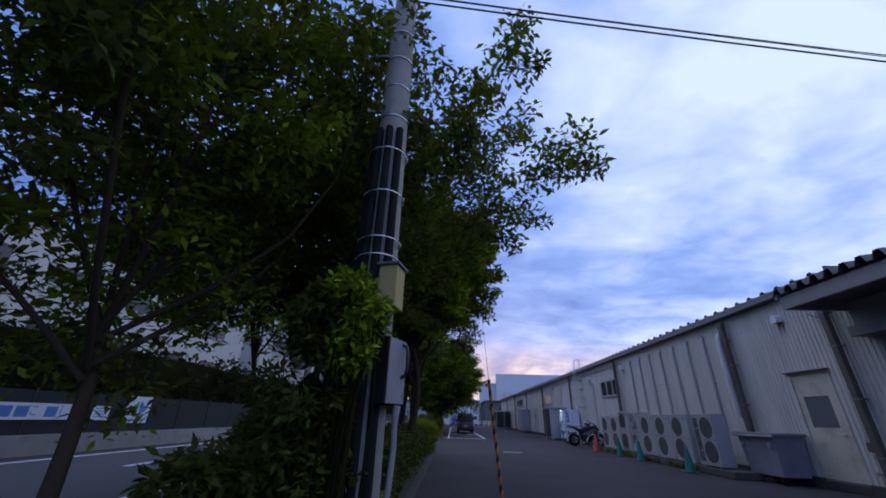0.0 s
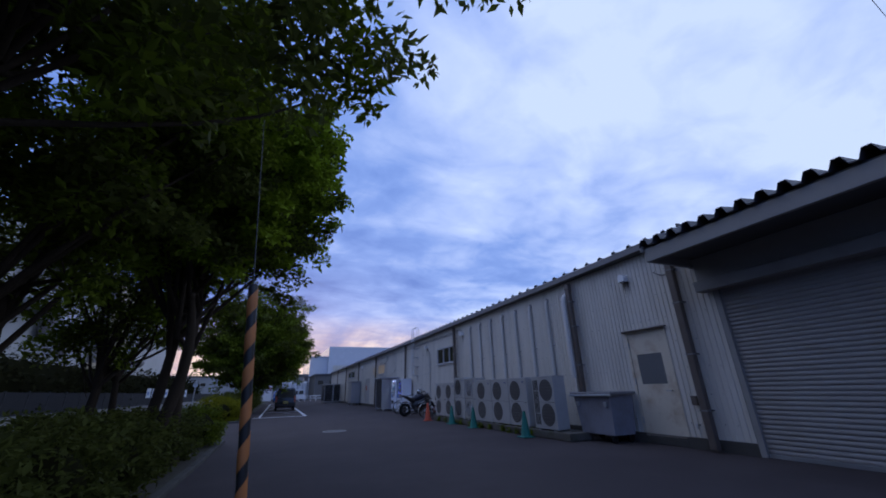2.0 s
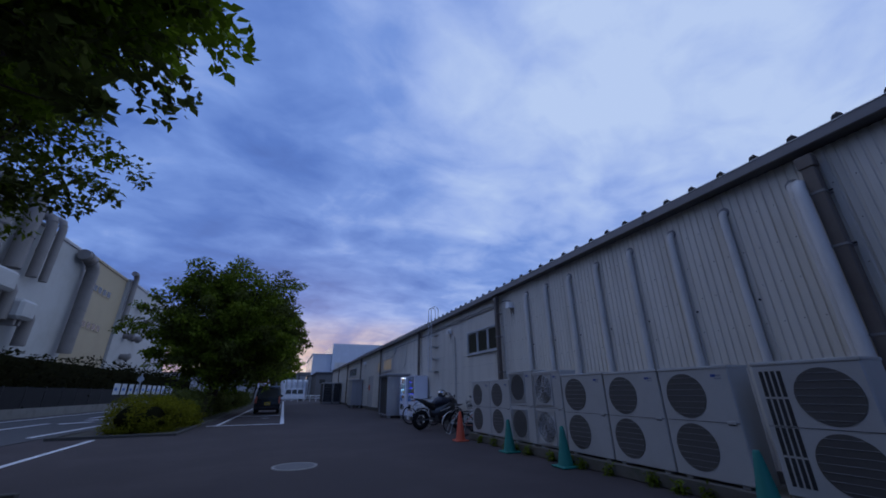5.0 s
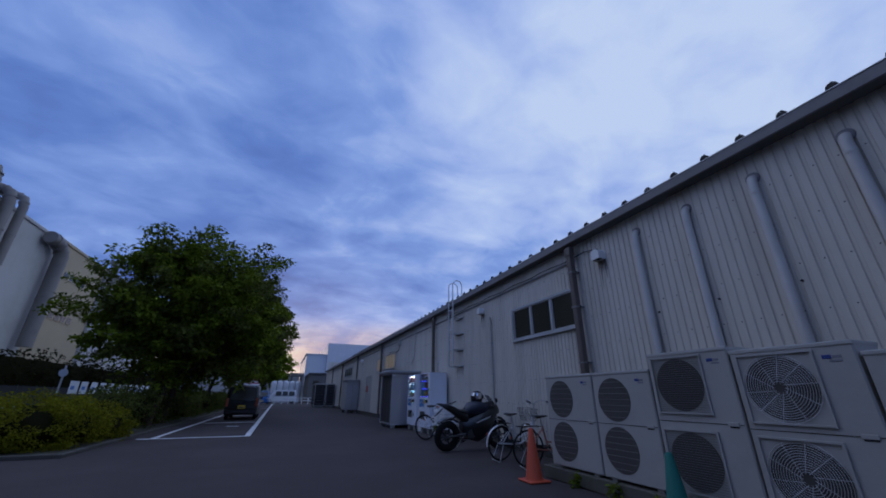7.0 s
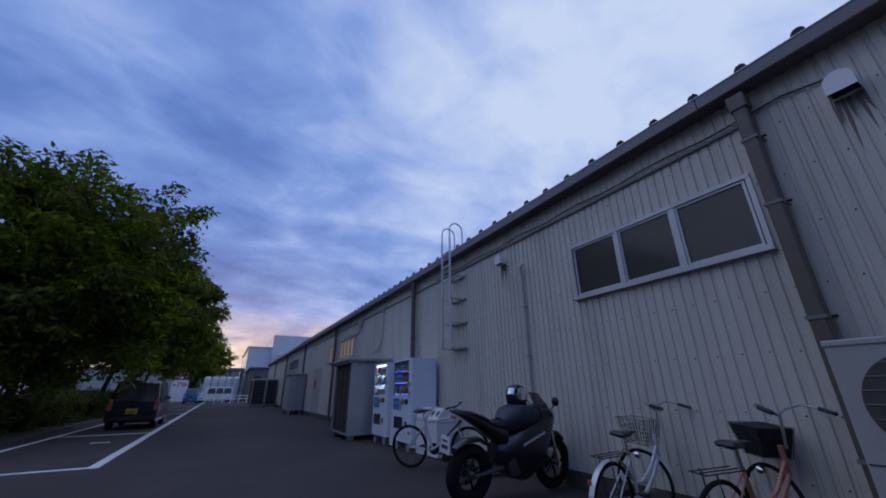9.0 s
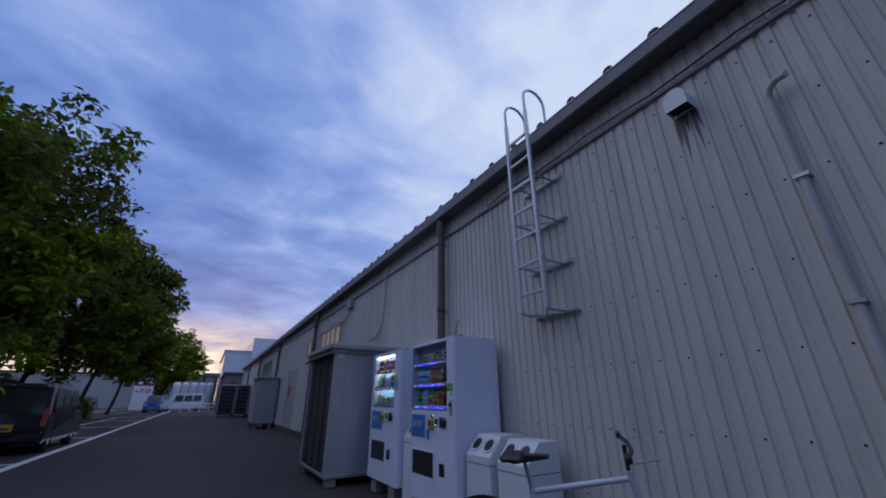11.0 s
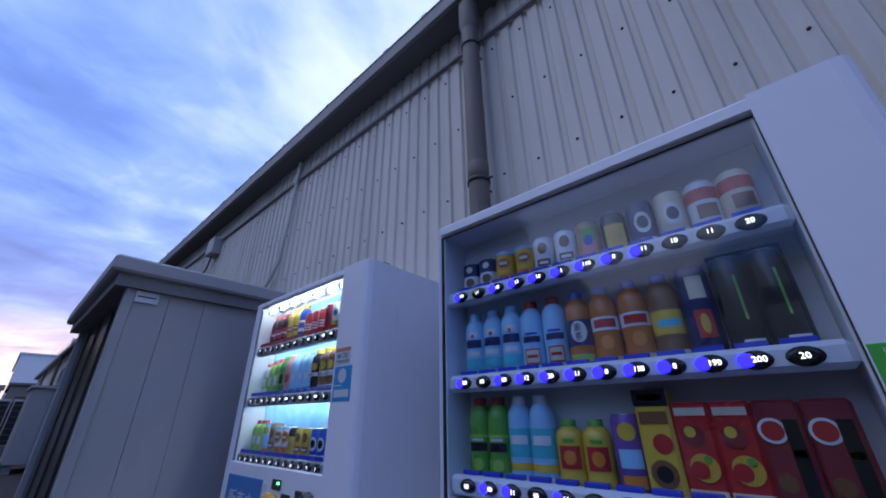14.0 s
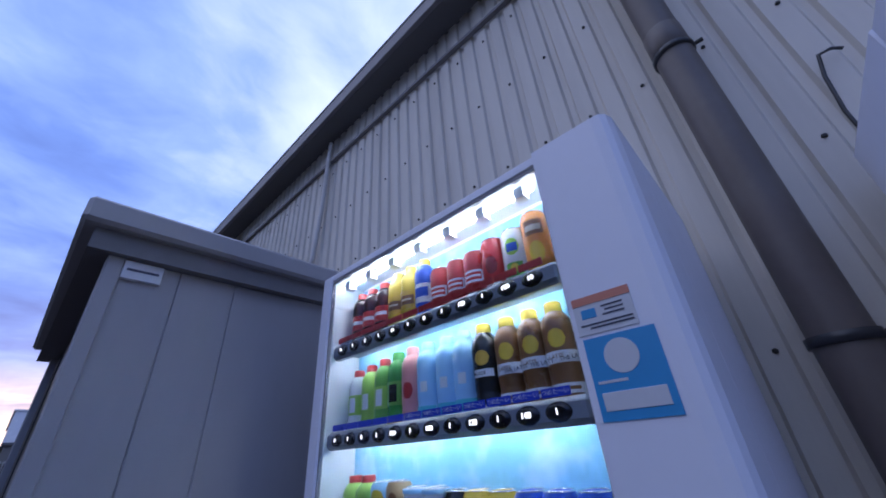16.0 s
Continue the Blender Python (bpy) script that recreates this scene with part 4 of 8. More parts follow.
for y0, y1, z in ((44.6, 49.6, 9.2), (51.2, 53.4, 7.4)):
    plant = thing("rooftop_unit", "pale air-handling box on the factory wall", "air handler", group="factory vents")
    part("casing", Shape().box(-22.0, y0, z, -19.9, y1, z + 1.7, 0.25), "fac_white", plant)
    part("duct", Shape().tube([(-21.0, y1 - 0.4, z + 0.9), (-21.0, y1 + 0.9, z + 0.9), (-21.0, y1 + 1.3, z + 0.4), (-21.0, y1 + 1.3, z - 2.0)], 0.5, 10), "fac_duct", plant)
    for yy in (y0 + 0.6, y1 - 0.9):
        part("bracket", Shape().box(-22.0, yy, z - 0.5, -20.4, yy + 0.3, z), "fac_duct", plant)

# ---- utility pole with its boxes and wires ----
PX, PY = -0.62, 2.42
pole = thing("utility_pole", "grey concrete utility pole with black cable guards", "utility pole", pose(PX, PY, 0))
part("shaft", Shape().lathe((0, 0, -0.1), [(0.175, 0), (0.15, 4.0), (0.125, 9.2), (0.10, 9.25)], 20), "concrete", pole)
for a in (200, 235, 270, 305):
    x, y = 0.185 * math.cos(radians(a)), 0.185 * math.sin(radians(a))
    part("cable_guard", Shape().rod((x, y, 0.1), (x * 0.95, y * 0.95, 3.9), 0.04, 0.038, 10), "rubber", pole, "black plastic cable guard tube")
# leaning tubes added to widen the dark mass at the pole's foot
for k, (dx_, dy_) in enumerate(((-0.16, -0.10), (-0.25, -0.06), (-0.33, 0.0), (-0.22, -0.16))):
    part("cable_guard", Shape().tube([(dx_ * 1.5, dy_ * 1.4, 0.0), (dx_ * 1.15, dy_ * 1.2, 0.7), (dx_ * 0.85, dy_ * 1.1, 1.5), (-0.12 - 0.012 * k, -0.12, 2.3)], 0.06, 10, 0.035), "rubber", pole, "black plastic cable guard tube")
for z in (2.45, 2.62, 3.1, 3.6, 4.1, 4.55, 5.0, 5.45):
    part("steel_band", Shape().ring((-0.012, -0.038, z) if z < 4 else (0, 0, z), (0, 0, 1), 0.192 if z < 4 else 0.152, 0.009, 26, 6), "chrome", pole)
for z in (4.3, 4.75, 5.2, 5.65, 6.1):
    d = 1 if int(z * 100) % 2 else -1
    part("step_bolt", Shape().rod((0.10 * d, 0, z), (0.30 * d, 0, z), 0.011, n=6).rod((0.30 * d, 0, z - 0.01), (0.30 * d, 0, z + 0.05), 0.011, n=6), "steel", pole)
part("cross_arm", Shape().box(-0.08, -0.9, 6.2, 0.0, 0.9, 6.28), "steel", pole)
M["bin_grey"] = material("bin_grey_steel", (0.27, 0.27, 0.31), 0.6, spread=0.12, grain=4, fine=30, dirt=(0.16, 0.14, 0.13), dirt_amount=0.6, dirt_scale=2.0)
M["box_yellow"] = material("faded_yellow_wood", (0.42, 0.33, 0.13), 0.75, spread=0.15, grain=8, fine=30, dirt=(0.25, 0.2, 0.1), dirt_amount=0.5)
ybox = thing("wooden_box", "faded yellow wooden box with a brown lid on the pole", "box", pose(PX + 0.155, PY - 0.14, 1.98, 0, 0, -12))
part("body", Shape().box(-0.08, -0.10, 0, 0.08, 0.09, 0.36, 0.006), "box_yellow", ybox)
part("lid", Shape().box(-0.10, -0.12, 0.36, 0.10, 0.11, 0.385, 0.004), "brown", ybox)
part("bracket", Shape().rod((-0.08, 0, -0.02), (-0.2, 0.02, -0.2), 0.012, n=6).rod((0.02, 0, 0), (-0.2, 0.02, -0.2), 0.012, n=6).box(-0.24, -0.02, -0.22, -0.05, 0.04, 0.0), "steel", ybox)
gbox = thing("meter_cabinet", "dark cabinet with a grey steel door strapped to the pole", "cabinet", pose(PX + 0.14, PY - 0.06, 1.26, 0, 0, -20))
# near-black body colour keeps the side face dark beside the lit door
part("body", Shape().box(0.0, -0.17, 0, 0.12, 0.11, 0.49, 0.010), "rubber", gbox)
part("door", Shape().box(0.12, -0.165, 0.01, 0.132, 0.105, 0.48, 0.004), "bin_grey", gbox)
part("latch", Shape().box(0.132, 0.07, 0.05, 0.140, 0.095, 0.09, 0.003), "trim", gbox)
part("conduit_loop", Shape().tube([(0.13, 0.04, 0.45), (0.165, 0.04, 0.435), (0.18, 0.04, 0.38), (0.18, 0.04, 0.27), (0.165, 0.04, 0.215), (0.13, 0.04, 0.20)], 0.014, 8), "black", gbox)
cond = thing("conduit", "grey plastic conduit bent up the pole's foot", "conduit")
part("pipe", Shape().tube([(PX + 0.24, PY - 0.26, 0.0), (PX + 0.24, PY - 0.24, 0.55), (PX + 0.26, PY - 0.2, 0.75), (PX + 0.26, PY - 0.1, 0.98), (PX + 0.25, PY - 0.08, 1.26)], 0.022, 10), "trim", cond)
for i, (dz_, dy_, r) in enumerate(((0.0, 0.0, 0.011), (-0.10, -0.12, 0.005), (0.42, 0.18, 0.005), (0.62, 0.3, 0.004), (0.85, 0.45, 0.004))):
    pts = []
    for k in range(25):
        x = PX + 0.1 + 47.0 * k / 24
        pts.append((x, 2.146 + dy_ + 0.0794 * x, 5.71 + dz_ - 0.10 * x + 0.0026 * x * x))
    solid("overhead_wire", Shape().tube(pts, r, 6), "black", "black overhead wire from the utility pole over the yard", "wire", "overhead wires")

# striped rod on the bed's edge
M["stripe_orange"] = material("stripe_orange", (0.46, 0.17, 0.05), 0.6, spread=0.15, grain=10, fine=40)
rod = thing("marker_post", "thin marker post wound with orange and black stripes", "post", pose(0.635, 3.97, 0, 0, -5.2, 0))
part("base", Shape().lathe((0, 0, 0), [(0.09, 0), (0.085, 0.03), (0.03, 0.05)], 16), "rubber", rod)
part("core", Shape().rod((0, 0, 0.04), (0, 0, 1.62), 0.0185, n=14), "black", rod)
pitch, n_ = 0.135, 12
for k in range(12):
    sh = Shape()
    vs = []
    for i in range(n_ + 1):
        a = 2 * math.pi * i / n_
        for up_ in (0, 0.075):
            vs.append((0.0195 * math.cos(a), 0.0195 * math.sin(a), min(1.62, 0.05 + k * pitch + pitch * i / n_ + up_)))
    sh.add(vs, [(2 * i, 2 * i + 2, 2 * i + 3, 2 * i + 1) for i in range(n_)], True)
    if k < 11:
        part("stripe", sh, "stripe_orange", rod)
part("whip", Shape().rod((0, 0, 1.62), (0.004, 0.01, 2.45), 0.003, 0.0015, 6), "black", rod)
# ---- door, windows and fittings of the long wall ----
M["rust"] = material("rust_stain", (0.20, 0.175, 0.145), 0.9, spread=0.3, grain=20, fine=40)
d = thing("door_1", "closed cream steel door with a frosted pane, rust-stained at the foot", "door", kind="structure")
y0, y1, z0, z1 = DOOR
part("frame", Shape().box(WALL - 0.01, y0 - 0.05, z0, WALL + 0.09, y0, z1).box(WALL - 0.01, y1, z0, WALL + 0.09, y1 + 0.05, z1).box(WALL - 0.01, y0 - 0.05, z1, WALL + 0.09, y1 + 0.05, z1 + 0.05), "cream", d)
leafm = Shape()
WY0, WY1, WZ0, WZ1 = 8.10, 8.73, 1.19, 1.83
leafm.box(WALL + 0.012, y0 + 0.004, z0 + 0.01, WALL + 0.05, WY0, z1 - 0.004)
leafm.box(WALL + 0.012, WY1, z0 + 0.01, WALL + 0.05, y1 - 0.004, z1 - 0.004)
leafm.box(WALL + 0.012, WY0, z0 + 0.01, WALL + 0.05, WY1, WZ0)
leafm.box(WALL + 0.012, WY0, WZ1, WALL + 0.05, WY1, z1 - 0.004)
dl = part("leaf", leafm, "cream", d)
part("pane", Shape().box(WALL + 0.024, WY0, WZ0, WALL + 0.034, WY1, WZ1), "frosted", dl)
part("handle", Shape().rod((WALL + 0.01, y0 + 0.09, 1.05), (WALL - 0.05, y0 + 0.09, 1.05), 0.012).rod((WALL - 0.045, y0 + 0.085, 1.05), (WALL - 0.045, y0 + 0.20, 1.05), 0.011), "steel", dl, "steel lever handle")
for z in (0.45, 1.25, 2.05):
    part("hinge", Shape().rod((WALL - 0.006, y1 + 0.002, z - 0.07), (WALL - 0.006, y1 + 0.002, z + 0.07), 0.014, n=8), "steel", dl)
part("hood", Shape().box(WALL - 0.09, y0 - 0.10, z1 + 0.05, WALL, y1 + 0.10, z1 + 0.075, 0.004), "brown", d)
part("rust_band", Shape().box(WALL + 0.0085, y0 + 0.006, z0 + 0.012, WALL + 0.0115, y1 - 0.006, z0 + 0.055), "rust", dl, "rusty lower edge")
part("step", Shape().box(WALL - 0.02, y0 - 0.02, 0.0, WALL + 0.09, y1 + 0.02, z0, 0.008), "kerb", d)


M["window_alu"] = material("window_aluminium", (0.52, 0.53, 0.55), 0.4, metal=0.3, spread=0.1, grain=8, fine=40, dirt=(0.2, 0.2, 0.2), dirt_amount=0.4)


def window(name, label, hole, panes, mat="window_alu", glass="pane"):
    y0, y1, z0, z1 = hole
    t = thing(name, label, "window", kind="structure")
    f = Shape()
    f.box(WALL - 0.035, y0 - 0.03, z0 - 0.03, WALL + 0.05, y1 + 0.03, z0 + 0.02, 0.004).box(WALL - 0.03, y0 - 0.03, z1 - 0.02, WALL + 0.05, y1 + 0.03, z1 + 0.03, 0.004)
    f.box(WALL - 0.03, y0 - 0.03, z0 + 0.02, WALL + 0.05, y0 + 0.015, z1 - 0.02).box(WALL - 0.03, y1 - 0.015, z0 + 0.02, WALL + 0.05, y1 + 0.03, z1 - 0.02)
    fr = part("frame", f, mat, t)
    edges = [y0 + (y1 - y0) * p for p in panes]
    for yy in edges[1:-1]:
        part("mullion", Shape().box(WALL - 0.028, yy - 0.03, z0 + 0.02, WALL + 0.04, yy + 0.03, z1 - 0.02), mat, t)
    for a, b in zip(edges, edges[1:]):
        sash = Shape()
        a2, b2 = a + 0.03, b - 0.03
        sash.box(WALL - 0.012, a2, z0 + 0.02, WALL + 0.02, a2 + 0.025, z1 - 0.02).box(WALL - 0.012, b2 - 0.025, z0 + 0.02, WALL + 0.02, b2, z1 - 0.02)
        sash.box(WALL - 0.012, a2 + 0.025, z0 + 0.02, WALL + 0.02, b2 - 0.025, z0 + 0.045).box(WALL - 0.012, a2 + 0.025, z1 - 0.045, WALL + 0.02, b2 - 0.025, z1 - 0.02)
        sa = part("sash", sash, mat, t)
        part("pane", Shape().box(WALL + 0.006, a2 + 0.025, z0 + 0.045, WALL + 0.012, b2 - 0.025, z1 - 0.045), glass, sa)
    part("sill", Shape().box(WALL - 0.06, y0 - 0.04, z0 - 0.046, WALL + 0.02, y1 + 0.04, z0 - 0.031, 0.003), mat, t)
    return t


window("window_1", "aluminium three-pane window, dark inside", WIN1, (0, 0.335, 0.665, 1))
M["lit_room"] = glowing("lit_room", (1.0, 0.72, 0.38), 0.14, (0.4, 0.33, 0.22))
window("window_2", "aluminium window with a dim warm light inside", WIN2, (0, 0.25, 0.5, 0.75, 1), glass="lit_room")
window("window_3", "aluminium window, dim inside", WIN2B, (0, 0.5, 1), glass="lit_room")
window("window_4", "aluminium window far along the wall", WIN3, (0, 0.25, 0.5, 0.75, 1))
d2 = thing("door_2", "closed off-white double door far along the wall", "door", kind="structure")
y0, y1, z0, z1 = FAR_DOOR
for a, b in ((y0, (y0 + y1) / 2 - 0.005), ((y0 + y1) / 2 + 0.005, y1)):
    lf = part("leaf", Shape().box(WALL + 0.01, a, z0, WALL + 0.05, b, z1, 0.005), "ac", d2)
    part("handle", Shape().box(WALL - 0.03, b - 0.12, 1.0, WALL + 0.01, b - 0.09, 1.2), "steel", lf)
M["red_sign"] = material("red_plate", (0.45, 0.10, 0.05), 0.5)
part("notice", Shape().box(WALL - 0.008, y1 - 0.7, 1.35, WALL + 0.008, y1 - 0.2, 1.75), "red_sign", d2, "small red notice")


def vent(y, z, w=0.22, label="white round hooded vent with a rust streak under it"):
    t = thing("wall_vent", label, "vent", group="wall vents")
    sh = Shape()
    n = 14
    for i in range(n):
        a0, a1 = math.pi * i / n, math.pi * (i + 1) / n
        p = lambda a, x: (x, y - w / 2 * math.cos(a), z + w / 2 * math.sin(a))
        xo = WALL - w * 0.9
        sh.add([p(a0, WALL), p(a1, WALL), p(a1, xo), p(a0, xo)], [(0, 1, 2, 3)], True)
        sh.add([(xo, y, z), p(a0, xo), p(a1, xo)], [(0, 1, 2)])
    sh.add([(WALL, y - w / 2, z), (WALL - w * 0.9, y - w / 2, z), (WALL - w * 0.9, y - w / 2, z - 0.10), (WALL, y - w / 2, z - 0.10)], [(0, 1, 2, 3)])
    sh.add([(WALL, y + w / 2, z), (WALL - w * 0.9, y + w / 2, z), (WALL - w * 0.9, y + w / 2, z - 0.10), (WALL, y + w / 2, z - 0.10)], [(0, 3, 2, 1)])
    sh.add([(WALL - w * 0.9, y - w / 2, z), (WALL - w * 0.9, y + w / 2, z), (WALL - w * 0.9, y + w / 2, z - 0.10), (WALL - w * 0.9, y - w / 2, z - 0.10)], [(0, 1, 2, 3)])
    part("hood", sh, "white", t)
    part("flange", Shape().lathe((WALL - 0.001, y, z), [(w * 0.52, 0), (w * 0.52, 0.008), (w * 0.45, 0.012)], 22, (-1, 0, 0)), "white", t)
    part("louvre", Shape().box(WALL - w * 0.85, y - w * 0.45, z - 0.07, WALL - 0.01, y + w * 0.45, z - 0.055), "dark", t)
    st = Shape()
    for k, (a, drop) in enumerate(((-0.40, 0.30), (-0.26, 0.50), (0.05, 0.24), (0.24, 0.56), (0.42, 0.36))):
        yy, b = y + a * w, 0.55 + 0.45 * rng.random()
        st.prism([(yy - 0.016, z - 0.09), (yy + 0.016, z - 0.09), (yy + 0.013 + 0.02 * a, z - 0.09 - drop * 0.45 * b), (yy + 0.06 * a, z - 0.09 - drop * b), (yy - 0.012 + 0.02 * a, z - 0.09 - drop * 0.45 * b)], WALL - 0.0035, WALL - 0.002, 0)
    part("rust_streak", st, "rust", t)
    return t


vent(8.61, 3.64, 0.17)
vent(17.86, 3.61, 0.19)
vent(22.6, 3.50, 0.17, "small white hooded vent on the siding")
vent(41.0, 3.5, 0.2, "small white hooded vent far along the wall")

# white pipe covers rising from the outdoor units
for i in range(8):
    y = 10.74 + 0.90 * i
    t = thing("pipe_cover", "white plastic pipe cover running up the siding", "pipe cover", group="pipe covers")
    r, xb = 0.055, WALL - 0.002
    part("channel", Shape().tube([(xb - 0.058, y, 1.0), (xb - 0.058, y, 3.60), (xb - 0.052, y, 3.67), (xb - 0.03, y, 3.72), (xb + 0.03, y, 3.75)], r, 12), "duct", t)
    part("elbow", Shape().lathe((xb - 0.058, y, 3.50), [(r + 0.001, 0), (r + 0.003, 0.004), (r + 0.003, 0.05), (r + 0.001, 0.054)], 14), "duct", t)
    # dark disc on the siding stands in for the elbow's shadow
    part("wall_plate", Shape().lathe((WALL - 0.002, y, 3.745), [(0.085, 0), (0.08, 0.012), (0.05, 0.016)], 16, (-1, 0, 0)), "trim", t)
    part("clip_screw", Shape().rod((WALL, y - 0.11, 2.35), (WALL - 0.02, y - 0.11, 2.35), 0.016, n=6), "screw", t)
big = thing("pipe_cover", "thick white insulated pipe bent under the eaves", "pipe cover", group="pipe covers")
part("pipe", Shape().tube([(7.95, 10.60, 1.4), (7.95, 10.60, 3.45), (7.97, 10.61, 3.56), (8.03, 10.62, 3.64), (8.2, 10.63, 3.66)], 0.07, 14), "duct", big)
lead = thing("wall_pipe", "slim grey pipe up the siding with a bent top", "pipe")
part("pipe", Shape().tube([(8.17, 22.10, 0.3), (8.17, 22.10, 3.12), (8.15, 22.08, 3.18), (8.11, 22.02, 3.20), (8.09, 21.96, 3.19)], 0.026, 8), "duct", lead)
for z in (0.9, 1.7, 2.5):
    part("clip", Shape().box(8.135, 22.06, z - 0.012, WALL, 22.14, z + 0.012), "steel", lead)


def cable(name, label, pts, r, mat="black"):
    t = thing(name, label, "cable", group="wall cables")
    part("cable", Shape().tube(pts, r, 6), mat, t)
    return t


cable("wall_cable", "dark cable sagging along the siding under the eaves", [(8.185, 17.9 + 0.35 * i, 3.80 + 0.02 * math.sin(i * 1.7) - (0.05 if i == 0 else 0)) for i in range(22)], 0.010)
cable("wall_cable", "dark cable looped under the eaves", [(8.185, 7.35 + 0.05 * i, 3.55 - 0.12 * math.sin(math.pi * i / 9)) for i in range(10)], 0.010)
cable("wall_conduit", "grey conduit curving down the siding", [(8.17, 28.88, 3.95), (8.17, 28.92, 3.2), (8.17, 28.98, 2.75), (8.17, 29.15, 2.55), (8.17, 29.4, 2.47), (8.17, 29.7, 2.46)], 0.020, "duct")
jb = thing("junction_box", "grey junction box high on the siding with cables", "junction box")
part("box", Shape().box(WALL - 0.12, 31.15, 3.50, WALL, 31.42, 3.76, 0.01), "ac", jb)
part("cable", Shape().tube([(8.15, 31.3, 3.5), (8.15, 31.4, 3.3), (8.15, 31.9, 3.2), (8.15, 32.5, 3.35), (8.15, 33.4, 3.3)], 0.012, 6), "black", jb)
m1 = thing("socket_box", "small weathered socket box on the siding by the downpipe", "socket box")
part("box", Shape().box(WALL - 0.09, 7.5, 0.78, WALL, 7.62, 0.95, 0.008), "brown", m1)
m2 = thing("wall_tap", "small dark tap fitting low on the siding", "tap")
part("body", Shape().rod((WALL, 7.62, 0.42), (WALL - 0.09, 7.62, 0.42), 0.02).rod((WALL - 0.08, 7.62, 0.45), (WALL - 0.08, 7.62, 0.36), 0.014), "steel", m2)

# ---- roof ladder on brackets ----
lad = thing("roof_ladder", "white aluminium roof ladder bolted on steel brackets", "ladder")
LX, LA, LB = 7.88, 24.05, 24.395
for y in (LA, LB):
    part("stile", Shape().box(LX - 0.02, y - 0.019, 2.02, LX + 0.02, y + 0.019, 4.45, 0.004), "aluminium", lad)
    part("hand_loop", Shape().tube([(LX, y, 4.45), (LX - 0.0, y, 4.66)] + [(LX + 0.17 - 0.17 * math.cos(a), y, 4.66 + 0.17 * math.sin(a)) for a in [math.pi * k / 8 for k in range(1, 9)]] + [(LX + 0.34, y, 4.3)], 0.017, 8), "aluminium", lad)
for i in range(7):
    z = 2.215 + 0.318 * i
    part("rung", Shape().box(LX - 0.014, LA + 0.019, z - 0.016, LX + 0.014, LB - 0.019, z + 0.016, 0.005), "aluminium", lad)
for z in (2.01, 2.52, 3.03, 3.54):
    br = part("bracket", Shape().box(WALL - 0.034, LA - 0.13, z - 0.010, WALL - 0.002, LB + 0.10, z + 0.010, 0.003).box(WALL - 0.034, LA - 0.13, z - 0.012, WALL - 0.028, LB + 0.1, z + 0.03), "steel", lad)
    for y in (LA, LB):
        part("arm", Shape().rod((LX + 0.02, y, z + 0.01), (WALL - 0.03, y, z + 0.01), 0.013, n=6), "steel", br)
        part("bolt", Shape().rod((LX - 0.01, y - 0.045, z + 0.03), (LX - 0.01, y + 0.045, z + 0.03), 0.010, n=6), "steel", br)
    part("brace", Shape().rod((LX + 0.03, LA + 0.02, z), (WALL - 0.05, LB - 0.05, z), 0.009, n=6), "steel", br)
    part("brace", Shape().rod((LX + 0.03, LB - 0.02, z), (WALL - 0.05, LA + 0.05, z), 0.009, n=6), "steel", br)

for y, drop in ((24.0, 0.42), (24.12, 0.2), (24.3, 0.3), (24.45, 0.5)):
    part("rust_streak", Shape().prism([(y - 0.006, 1.99), (y + 0.006, 1.99), (y + 0.004, 1.99 - drop * 0.4), (y, 1.99 - drop * 0.7), (y - 0.004, 1.99 - drop * 0.4)], WALL - 0.0035, WALL - 0.002, 0), "rust", lad)

# ---- outdoor units ----
M["curb_mossy"] = material("mossy_concrete", (0.11, 0.10, 0.085), 0.9, spread=0.25, grain=5, fine=40, bump=0.4, dirt=(0.05, 0.06, 0.03), dirt_amount=0.8, dirt_scale=3)
curb = solid("equipment_curb", Shape().box(6.92, 9.85, 0.0, 7.62, 18.45, 0.17, 0.012), "curb_mossy", "low mossy concrete curb under the outdoor units", "curb", kind="structure")
M["fan_dark"] = material("fan_blades", (0.075, 0.072, 0.07), 0.5, spread=0.2)
M["fan_well"] = material("fan_well_grey", (0.080, 0.074, 0.070), 0.7, spread=0.25, grain=6, fine=30)
M["guard_wire"] = material("guard_wire_grey", (0.22, 0.22, 0.22), 0.5, spread=0.1)
M["rim_grey"] = material("print_grey", (0.24, 0.24, 0.28), 0.5)
M["badge"] = material("badge_blue", (0.03, 0.06, 0.25), 0.4)


